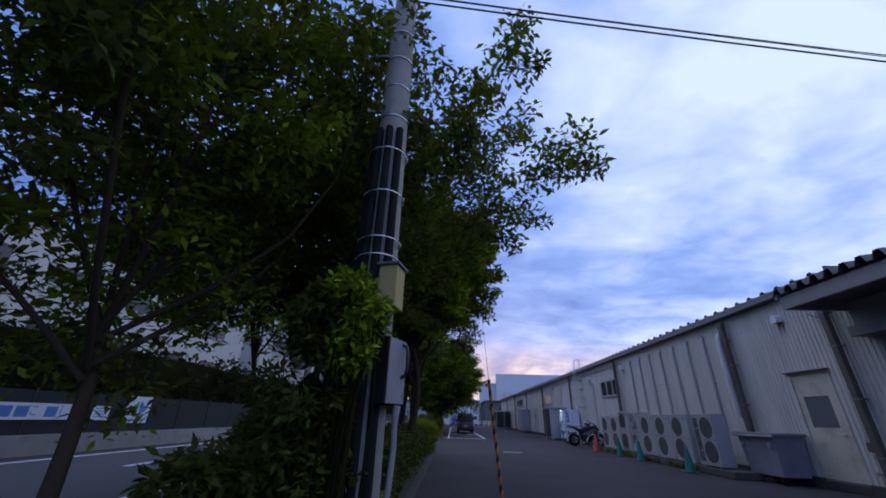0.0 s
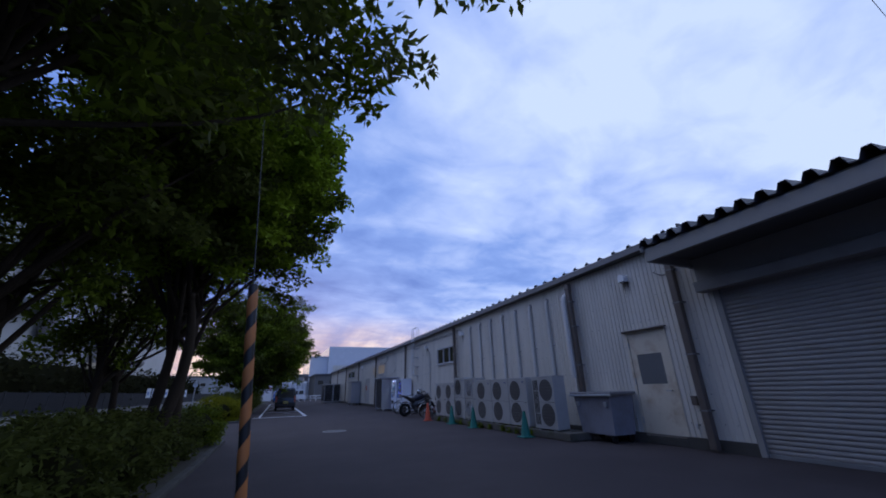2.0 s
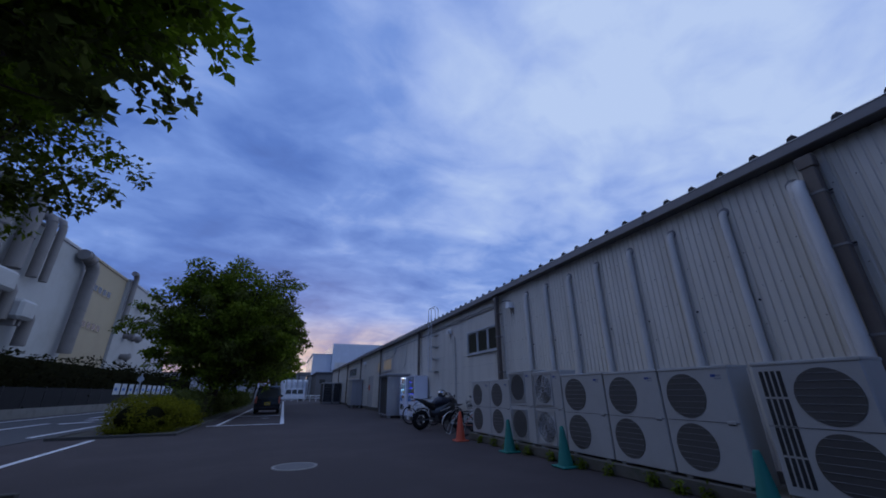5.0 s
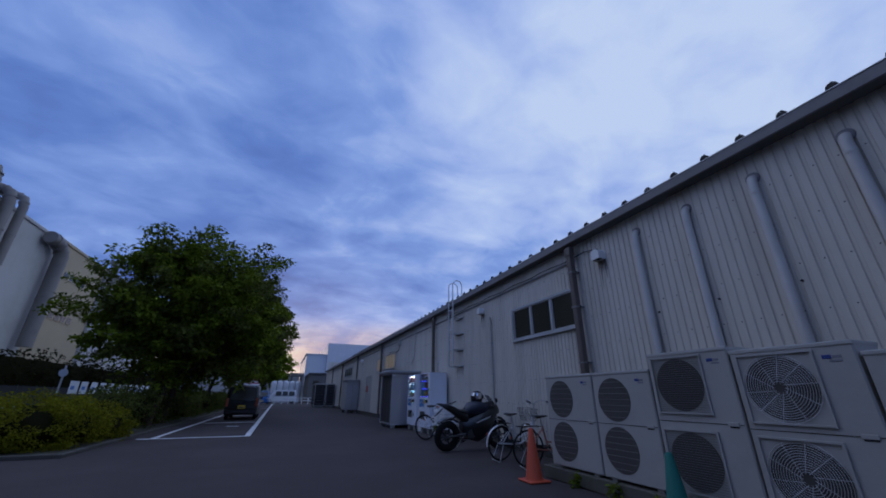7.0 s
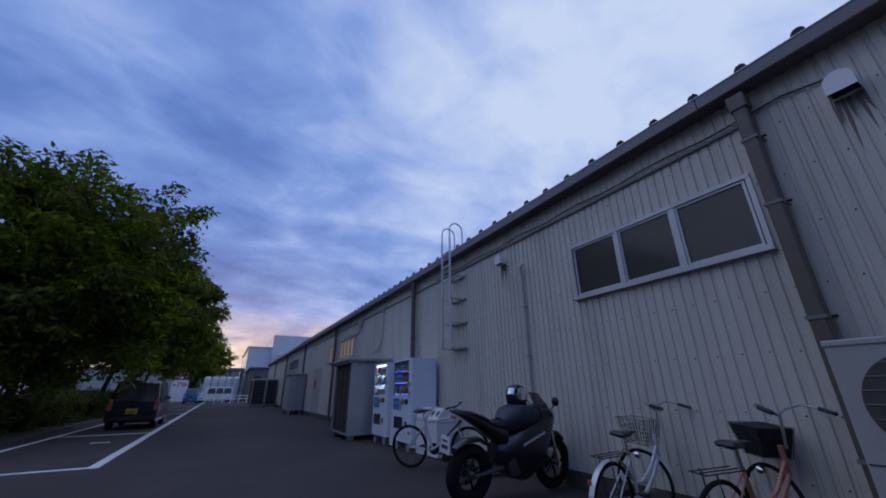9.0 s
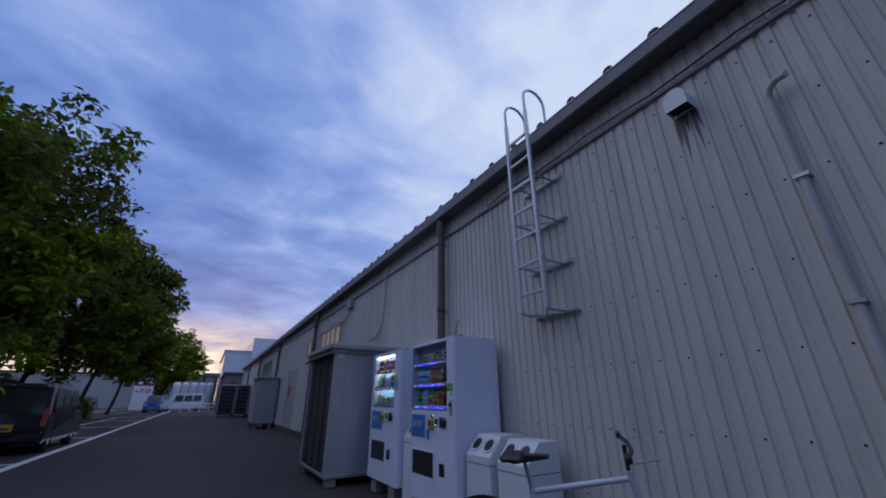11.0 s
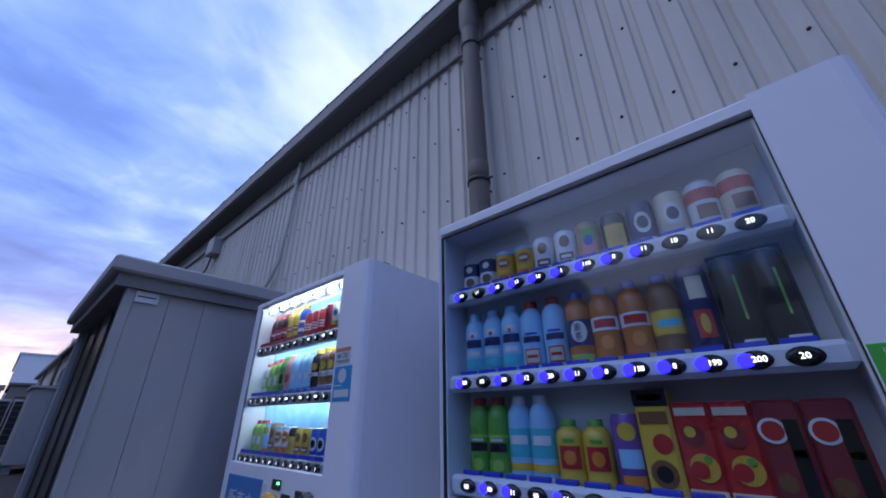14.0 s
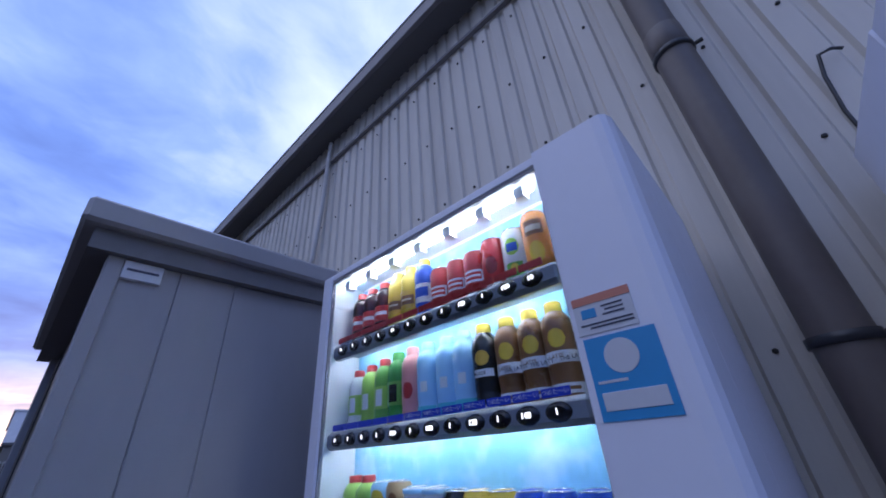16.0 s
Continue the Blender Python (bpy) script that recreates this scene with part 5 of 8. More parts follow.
def fan(parent, yc, zc, r, x, style):
    """A recessed fan opening with blades, hub and wire guard."""
    f = part("fan_opening", Shape().lathe((x - 0.004, yc, zc), [(r, 0), (r, 0.03), (r * 0.97, 0.11), (0.02, 0.11)], 36, (1, 0, 0)), "fan_well", parent)
    sh = Shape()
    for k in range(4):
        a = math.pi / 2 * k + 0.4
        pts = []
        for t, tw in ((0.18, 0.02), (0.92, 0.05)):
            for da in (-0.10, 0.62):
                pts.append((x + 0.06 + (tw if da > 0 else -tw) * 0.5, yc + r * t * math.cos(a + da), zc + r * t * math.sin(a + da)))
        sh.add(pts, [(0, 1, 3, 2)])
    part("blades", sh, "fan_dark", f)
    part("hub", Shape().lathe((x + 0.05, yc, zc), [(r * 0.2, 0), (r * 0.2, -0.02), (r * 0.08, -0.04)], 16, (1, 0, 0)), "fan_dark" if style != "rings" else "white", f)
    w = Shape()
    if style == "bars":
        for k in range(-3, 4):
            half = math.sqrt(max(0.0, r * r - (k * r * 0.27) ** 2))
            w.rod((x - 0.006, yc - half, zc + k * r * 0.27), (x - 0.006, yc + half, zc + k * r * 0.27), 0.0026, n=5)
    elif style == "slats":
        one = mesh("guard_slat", Shape().box(x - 0.016, yc - r * 1.06, -0.0016, x - 0.010, yc + r * 1.06, 0.0016), "guard_wire")
        for k in range(-12, 13):
            o = new("guard_slat", one)
            o.parent, o.location = f, (0, 0, zc + k * r * 0.085)
        return
    elif style == "rings":
        for k in range(3, 16):
            w.ring((x - 0.012, yc, zc), (1, 0, 0), r * 1.06 * k / 15, 0.0022, 36, 4)
        for k in range(10):
            a = 2 * math.pi * k / 10
            w.rod((x - 0.012, yc + 0.15 * r * math.cos(a), zc + 0.15 * r * math.sin(a)), (x - 0.012, yc + r * 1.06 * math.cos(a + 0.5), zc + r * 1.06 * math.sin(a + 0.5)), 0.0025, n=5)
    part("guard", w, "guard_wire" if style == "bars" else "aluminium", f)


def outdoor_unit(label, y0, y1, top, style, grille=False, base=0.2):
    """An air-conditioner's outdoor unit with two fans, standing on the curb; its front faces the yard."""
    t = thing("outdoor_unit", label, "air conditioner", group="outdoor units")
    x0, x1, w, h = 6.965, 7.345, y1 - y0, top - base
    body = Shape().box(x0, y0, base, x1, y1, top, 0.012)
    part("casing", body, "ac", t)
    part("top_lid", Shape().box(x0 - 0.008, y0 - 0.004, top - 0.03, x1 + 0.008, y1 + 0.004, top + 0.006, 0.006), "ac", t)
    fy1 = y1 - 0.06
    r = min(0.262, (h - 0.14) / 4.25)
    fc = y1 - 0.07 - r * 1.04 if not grille else y0 + 0.055 + r
    z_lo, z_hi = base + 0.06 + r * 1.05, top - 0.06 - r * 1.05
    for z in (z_lo, z_hi):
        if style in ("slats", "rings"):
            part("guard_frame", Shape().box(x0 - 0.02, fc - r * 1.13, z - r * 1.11, x0 - 0.004, fc - r * 1.07, z + r * 1.11).box(x0 - 0.02, fc + r * 1.07, z - r * 1.11, x0 - 0.004, fc + r * 1.13, z + r * 1.11)
                 .box(x0 - 0.02, fc - r * 1.07, z - r * 1.11, x0 - 0.004, fc + r * 1.07, z - r * 1.05).box(x0 - 0.02, fc - r * 1.07, z + r * 1.05, x0 - 0.004, fc + r * 1.07, z + r * 1.11), "ac", t)
        fan(t, fc, z, r, x0 - 0.001, style)
    part("seam", Shape().box(x0 - 0.003, y0 + 0.01, (z_lo + z_hi) / 2 - 0.003, x0 + 0.002, y1 - 0.01, (z_lo + z_hi) / 2 + 0.003), "dark", t)
    if not grille:
        part("badge", Shape().box(x0 - 0.005, y0 + 0.15, top - 0.125, x0 + 0.001, y0 + 0.21, top - 0.095, 0.002), "badge", t, "small blue maker's badge")
        part("print_bar", Shape().box(x0 - 0.003, y0 + 0.09, top - 0.122, x0 + 0.001, y0 + 0.145, top - 0.10).box(x0 - 0.003, y0 + 0.09, top - 0.15, x0 + 0.001, y0 + 0.17, top - 0.135), "rim_grey", t)
        part("grip", Shape().box(x0 - 0.012, y0 + 0.05, base + h * 0.5 - 0.015, x0 + 0.001, y0 + 0.15, base + h * 0.5 + 0.02, 0.004), "ac", t)
        # thin dark strip painted as the shadow under the grip
        part("grip_shadow", Shape().box(x0 - 0.002, y0 + 0.06, base + h * 0.5 - 0.028, x0 + 0.002, y0 + 0.14, base + h * 0.5 - 0.015), "dark", t)
    else:
        for k in range(4):
            yy = y1 - 0.06 - 0.055 * k
            for j in range(4):
                z_a = base + 0.08 + (h - 0.16) * j / 4 + 0.01
                part("grille_slot", Shape().box(x0 - 0.003, yy - 0.036, z_a, x0 + 0.004, yy, z_a + (h - 0.16) / 4 - 0.02), "dark", t)
    for yy in (y0 + 0.1, y1 - 0.18):
        part("foot", Shape().box(x0 + 0.02, yy, base - 0.03, x1 - 0.02, yy + 0.08, base), "steel", t)
    return t


outdoor_unit("weathered two-fan outdoor unit with a slotted side grille", 10.30, 11.20, 1.45, "bars", True)
outdoor_unit("off-white two-fan outdoor unit with a blue badge", 11.46, 12.385, 1.45, "bars")
outdoor_unit("off-white two-fan outdoor unit with a blue badge", 12.405, 13.40, 1.45, "bars")
outdoor_unit("off-white two-fan outdoor unit with a blue badge", 13.42, 14.45, 1.46, "bars")
outdoor_unit("tall off-white outdoor unit with ring-shaped wire guards", 14.475, 15.37, 1.55, "rings")
outdoor_unit("tall off-white outdoor unit with finely slatted square guards", 15.39, 16.29, 1.60, "slats")
outdoor_unit("small off-white two-fan outdoor unit", 16.31, 17.23, 1.44, "bars")
outdoor_unit("small off-white two-fan outdoor unit at the row's end", 17.25, 18.26, 1.44, "bars")

# grey lidded bin by the door
bn = thing("storage_bin", "grey steel storage bin with a flat dark lid", "bin")
sh = Shape()
sh.add([(7.48, 9.06, 0.16), (8.08, 9.06, 0.16), (8.08, 10.04, 0.16), (7.48, 10.04, 0.16), (7.42, 8.98, 0.98), (8.12, 8.98, 0.98), (8.12, 10.12, 0.98), (7.42, 10.12, 0.98)],
       [(0, 3, 2, 1), (4, 5, 6, 7), (0, 1, 5, 4), (1, 2, 6, 5), (2, 3, 7, 6), (3, 0, 4, 7)])
part("body", sh, "bin_grey", bn)
part("lid", Shape().box(7.36, 8.90, 0.98, 8.15, 10.20, 1.05, 0.012), "trim", bn)
part("lid_edge", Shape().box(7.34, 8.88, 0.955, 7.372, 10.22, 1.0, 0.006), "steel", bn)
for y in (9.12, 9.98):
    part("latch", Shape().box(7.38, y - 0.04, 0.74, 7.44, y + 0.04, 0.84, 0.008), "steel", bn)
    for x in (7.52, 8.0):
        part("caster", Shape().rod((x, y - 0.02, 0.08), (x, y + 0.02, 0.08), 0.08, n=16), "rubber", bn)


def cone(label, x, y, h, mat, tape=True):
    t = thing("traffic_cone", label, "traffic cone", pose(x, y, 0), group="traffic cones")
    part("base", Shape().box(-0.17, -0.17, 0, 0.17, 0.17, 0.03, 0.01), mat, t)
    part("cone", Shape().lathe((0, 0, 0.03), [(0.135, 0), (0.12, 0.03), (0.035, h - 0.05), (0.025, h - 0.03), (0.012, h - 0.03)], 20), mat, t)
    if tape:
        f = lambda z: 0.12 + (0.035 - 0.12) * (z - 0.03) / (h - 0.08)
        part("tape", Shape().lathe((0, 0, 0.03), [(f(h * 0.55) + 0.002, h * 0.55), (f(h * 0.75) + 0.002, h * 0.75)], 20), "white", t)
    return t


M["cone_green"] = material("cone_green", (0.010, 0.155, 0.125), 0.6, spread=0.15, grain=6, fine=30)
M["cone_red"] = material("cone_orange_red", (0.50, 0.075, 0.03), 0.6, spread=0.12, grain=6, fine=30)
for x, y in ((6.62, 11.18), (6.70, 14.25), (6.72, 16.05)):
    cone("dull green plastic traffic cone by the outdoor units", x, y, 0.62, "cone_green", False)
cone("orange-red plastic traffic cone beside the bicycles", 6.57, 18.21, 0.70, "cone_red", False)

# thin black wire loop low on the siding behind the machines
cable("wall_cable", "thin black wire hanging in a loop on the siding", [(8.19, 26.03, 2.24), (8.185, 26.05, 2.255), (8.18, 26.08, 2.25), (8.175, 26.10, 2.17), (8.172, 26.115, 2.04), (8.172, 26.115, 1.92), (8.175, 26.112, 1.80), (8.185, 26.10, 1.72)], 0.005)
# ---- vending machines ----
M["vm_panel_blue"] = material("panel_blue", (0.05, 0.20, 0.50), 0.4, spread=0.06)
M["sticker_blue"] = material("sticker_blue", (0.03, 0.30, 0.62), 0.45, spread=0.05)
M["sticker_green"] = material("sticker_green", (0.06, 0.42, 0.05), 0.45, spread=0.05)
M["sticker_pale"] = material("sticker_pale", (0.62, 0.64, 0.68), 0.5, spread=0.06)
M["sticker_red"] = material("sticker_red", (0.60, 0.22, 0.15), 0.5, spread=0.05)
M["ink"] = material("ink_dark", (0.05, 0.06, 0.10), 0.5)
M["reader"] = material("reader_yellow", (0.55, 0.30, 0.04), 0.45, spread=0.06)
M["slot_dark"] = material("slot_dark", (0.03, 0.028, 0.026), 0.3, spread=0.15)
M["rail_white"] = material("rail_white", (0.72, 0.73, 0.76), 0.35, spread=0.03)
M["rail_grey"] = material("rail_grey", (0.24, 0.25, 0.28), 0.35, spread=0.05)
M["button_black"] = material("button_black", (0.012, 0.012, 0.016), 0.15, spread=0.1)
M["button_blue"] = glowing("button_blue_light", (0.012, 0.008, 1.0), 4.0, (0.03, 0.03, 0.4))
M["digit"] = glowing("price_digit", (0.95, 0.97, 1.0), 2.2)
M["led"] = glowing("led_tube", (0.86, 0.95, 1.0), 30.0)
M["green_lamp"] = glowing("green_lamp", (0.1, 1.0, 0.25), 3.0)
M["tag_blue"] = material("tag_blue", (0.03, 0.06, 0.55), 0.4)
M["liner"] = material("display_liner_white", (0.84, 0.84, 0.85), 0.5, spread=0.03)
M["poster_blue"] = material("poster_sky_blue", (0.24, 0.58, 0.84), 0.5, spread=0.25, grain=40, fine=90, dirt=(0.66, 0.84, 0.92), dirt_amount=0.9, dirt_scale=9.0)
INK = {}


def ink(rgb, rough=0.3):
    key = tuple(round(v, 3) for v in rgb)
    if key not in INK:
        INK[key] = material("print_%d" % len(INK), rgb, rough, spread=0.10, grain=60, fine=160)
    return INK[key]


RED, DKRED, WHITE, BLUE, SKY, GREEN, LIME, YEL, GOLD, BROWN, BLACK, ORANGE, PINK, PURPLE, TAN, CYAN = (
    (0.50, 0.035, 0.035), (0.24, 0.035, 0.04), (0.80, 0.80, 0.80), (0.02, 0.09, 0.50), (0.36, 0.66, 0.88), (0.06, 0.32, 0.07), (0.35, 0.60, 0.10), (0.74, 0.52, 0.07),
    (0.65, 0.40, 0.05), (0.22, 0.10, 0.04), (0.02, 0.02, 0.022), (0.75, 0.26, 0.04), (0.75, 0.30, 0.28), (0.22, 0.10, 0.35), (0.45, 0.30, 0.15), (0.10, 0.55, 0.62))
# shape, height, radius, body, label band, cap, printed marks (form, from, to, half angle, colour)
BOTTLE, CAN, TALL, PACK = "bottle", "can", "tall", "pack"
CREAM, NAVY, CLEAR, TEA, LEAFY = (0.70, 0.62, 0.45), (0.02, 0.03, 0.12), (0.50, 0.68, 0.82), (0.52, 0.17, 0.03), (0.14, 0.40, 0.06)
WATER = [("patch", .46, .58, .8, NAVY), ("patch", .62, .70, .5, WHITE), ("patch", .34, .41, .6, WHITE), ("patch", .16, .30, .9, CYAN), ("band", .03, .09, 0, NAVY), ("disc", .60, .66, .14, RED)]
MILKY = [("patch", .42, .50, .75, NAVY), ("patch", .52, .55, .5, BLUE), ("patch", .14, .34, .62, RED), ("patch", .16, .32, .52, CREAM), ("patch", .22, .26, .4, RED)]
BARLEY = [("band", .30, .62, 0, NAVY), ("disc", .34, .60, .62, WHITE), ("patch", .10, .20, .9, LIME), ("patch", .06, .11, 1.2, BLUE)]
BLACKTEA = [("band", .44, .60, 0, WHITE), ("patch", .47, .57, .8, RED), ("patch", .06, .14, 1.0, CREAM), ("disc", .22, .38, .45, ORANGE)]
OOLONG = [("band", .30, .56, 0, YEL), ("patch", .38, .46, .7, CYAN), ("patch", .06, .14, .9, WHITE)]
MELON = [("patch", .34, .44, .8, BLACK), ("band", .50, .54, 0, LIME), ("disc", .12, .26, .5, LIME), ("patch", .46, .49, .5, WHITE)]
SPORT = [("band", .30, .62, 0, CYAN), ("patch", .44, .54, .7, WHITE), ("band", .16, .24, 0, YEL), ("patch", .05, .10, .7, WHITE)]
LEMON = [("patch", .30, .62, .75, RED), ("disc", .36, .56, .45, ORANGE), ("patch", .66, .72, .4, LEAFY)]
COLA = [("band", .30, .56, 0, RED), ("patch", .40, .46, .8, WHITE), ("band", .08, .13, 0, LEAFY)]
FIZZ = [("band", .30, .58, 0, GOLD), ("patch", .36, .50, .75, BROWN), ("patch", .42, .45, .5, CREAM), ("band", .05, .10, 0, ORANGE)]
BLUEFIZZ = [("band", .30, .58, 0, WHITE), ("patch", .38, .52, .7, BLUE), ("band", .08, .14, 0, CYAN)]
REDCAN = [("patch", .38, .60, .85, WHITE), ("patch", .42, .56, .70, RED), ("patch", .47, .51, .62, WHITE), ("patch", .16, .20, .6, WHITE)]
DARKCAN = [("disc", .36, .66, .5, DKRED), ("patch", .18, .22, .6, WHITE)]
LIMECAN = [("disc", .52, .80, .55, LIME), ("patch", .58, .72, .4, BLUE), ("patch", .18, .40, .6, LEAFY), ("disc", .24, .38, .3, YEL)]
GOLDCAN = [("patch", .62, .84, .7, BROWN), ("patch", .68, .76, .55, CREAM), ("disc", .22, .52, .55, YEL), ("band", .04, .10, 0, CREAM)]
GREENTEA = [("band", .30, .60, 0, LIME), ("patch", .34, .56, .35, WHITE), ("patch", .08, .16, .8, WHITE)]
DARKTEA = [("band", .30, .60, 0, LEAFY), ("patch", .34, .56, .4, BLACK), ("patch", .08, .16, .8, YEL)]
PEACH = [("band", .30, .58, 0, PINK), ("disc", .34, .54, .5, RED), ("patch", .08, .14, .8, WHITE)]
BLUEWATER = [("band", .30, .56, 0, SKY), ("patch", .38, .50, .3, WHITE), ("patch", .10, .22, .9, CYAN), ("patch", .05, .09, .9, WHITE)]
COFFEE = [("disc", .52, .68, .55, GOLD), ("patch", .40, .48, .75, WHITE), ("patch", .04, .16, 1.3, BLACK), ("patch", .08, .12, .8, WHITE)]
LATTE = [("disc", .52, .70, .55, YEL), ("band", .38, .49, 0, WHITE), ("patch", .04, .20, 1.3, WHITE), ("patch", .14, .17, .8, BROWN), ("patch", .08, .11, .9, BROWN)]
SMALLMILK = [("band", .60, .98, 0, NAVY), ("disc", .30, .54, .5, BROWN), ("patch", .12, .22, .7, NAVY), ("disc", .70, .88, .35, CREAM), ("patch", .26, .29, .6, TAN)]
CITRUS = [("disc", .48, .84, .8, ORANGE), ("disc", .54, .78, .55, BROWN), ("patch", .62, .70, .4, CREAM), ("patch", .10, .38, .9, ORANGE), ("disc", .14, .34, .45, RED), ("disc", .16, .30, .2, YEL), ("band", .90, .96, 0, SKY)]
CAFE = [("disc", .56, .84, .45, BROWN), ("patch", .28, .44, .6, BROWN), ("patch", .12, .20, .7, TAN), ("patch", .32, .38, .4, WHITE)]
COLLAGE = [("patch", .55, .82, .5, LEAFY), ("patch", .25, .52, .6, PINK), ("disc", .42, .66, .35, BLUE), ("patch", .12, .22, .7, RED)]
GOLDBLACK = [("patch", .16, .72, .75, YEL), ("disc", .30, .58, .4, GOLD)]
SILVER = [("disc", .34, .74, .6, WHITE), ("disc", .42, .66, .4, BLACK), ("patch", .14, .24, .7, WHITE)]
REDCAFE = [("band", .62, .84, 0, RED), ("patch", .30, .54, .6, BROWN), ("patch", .12, .20, .7, CREAM)]
ENERGY = [("patch", .62, .86, .5, CREAM), ("patch", .22, .50, .5, RED), ("disc", .26, .46, .25, GOLD)]
CLAW = [("patch", .34, .78, .06, LIME), ("patch", .40, .76, .05, LEAFY), ("patch", .10, .16, .5, WHITE)]
ORIENT = [("disc", .66, .88, .6, YEL), ("patch", .34, .56, .7, SKY), ("patch", .12, .26, .7, ORANGE)]
R_ROWS = [
    [(CAN, .095, .026, WHITE, SMALLMILK, 0)] * 2 + [(CAN, .10, .026, YEL, CITRUS, 0)] * 2 + [(CAN, .105, .026, WHITE, CAFE, 0)] * 2 + [(CAN, .11, .027, TAN, COLLAGE, 0), (CAN, .11, .027, BLACK, GOLDBLACK, 0), (CAN, .115, .028, NAVY, SILVER, 0), (CAN, .115, .028, CREAM, SILVER, 0), (CAN, .115, .027, WHITE, REDCAFE, 0), (CAN, .115, .027, CREAM, REDCAFE, 0)],
    [(BOTTLE, .17, .028, SKY, WATER, SKY)] * 3 + [(BOTTLE, .175, .028, SKY, MILKY, RED)] * 2 + [(BOTTLE, .175, .029, TEA, BARLEY, BLUE)] + [(BOTTLE, .18, .029, TEA, BLACKTEA, BLUE)] * 2 + [(BOTTLE, .18, .03, BROWN, OOLONG, BLUE), (CAN, .19, .026, NAVY, ENERGY, 0), (TALL, .17, .030, BLACK, CLAW, 0), (TALL, .17, .030, BLACK, CLAW, 0)],
    [(BOTTLE, .185, .028, LEAFY, MELON, RED)] * 2 + [(BOTTLE, .175, .03, SKY, SPORT, WHITE)] * 2 + [(BOTTLE, .12, .03, YEL, LEMON, LEAFY)] * 2 + [(CAN, .13, .029, PURPLE, ORIENT, 0), (PACK, .185, .029, YEL, BLACK, 0)] + [(PACK, .145, .031, RED, GOLD, 0)] * 2 + [(PACK, .145, .032, DKRED, BROWN, 0)] * 2,
]
L_ROWS = [
    [(BOTTLE, .155, .026, (0.05, 0.012, 0.012), COLA, RED)] * 3 + [(BOTTLE, .165, .027, YEL, FIZZ, YEL)] * 2 + [(BOTTLE, .165, .026, BLUE, BLUEFIZZ, YEL)] + [(CAN, .12, .031, RED, REDCAN, 0)] * 3 + [(CAN, .13, .031, RED, DARKCAN, 0), (CAN, .13, .028, WHITE, LIMECAN, 0), (CAN, .145, .030, ORANGE, GOLDCAN, 0)],
    [(BOTTLE, .15, .024, WHITE, GREENTEA, RED), (BOTTLE, .155, .024, LIME, GREENTEA, RED), (BOTTLE, .16, .025, LEAFY, GREENTEA, RED), (BOTTLE, .165, .026, GREEN, DARKTEA, GREEN), (BOTTLE, .17, .026, PINK, PEACH, PINK)] + [(BOTTLE, .18, .030, SKY, BLUEWATER, SKY)] * 3 + [(BOTTLE, .185, .030, BLACK, COFFEE, YEL)] + [(BOTTLE, .18, .032, BROWN, LATTE, YEL)] * 3,
    [(BOTTLE, .13, .028, LIME, GREENTEA, RED)] * 2 + [(CAN, .12, .027, SKY, ORIENT, 0), (CAN, .12, .027, TAN, CAFE, 0), (CAN, .11, .029, WHITE, CITRUS, 0), (CAN, .11, .029, WHITE, CITRUS, 0), (CAN, .105, .029, BLACK, GOLDBLACK, 0), (CAN, .105, .030, YEL, CAFE, 0), (CAN, .105, .030, YEL, CAFE, 0)] + [(CAN, .105, .030, BLUE, SILVER, 0)] * 3,
]


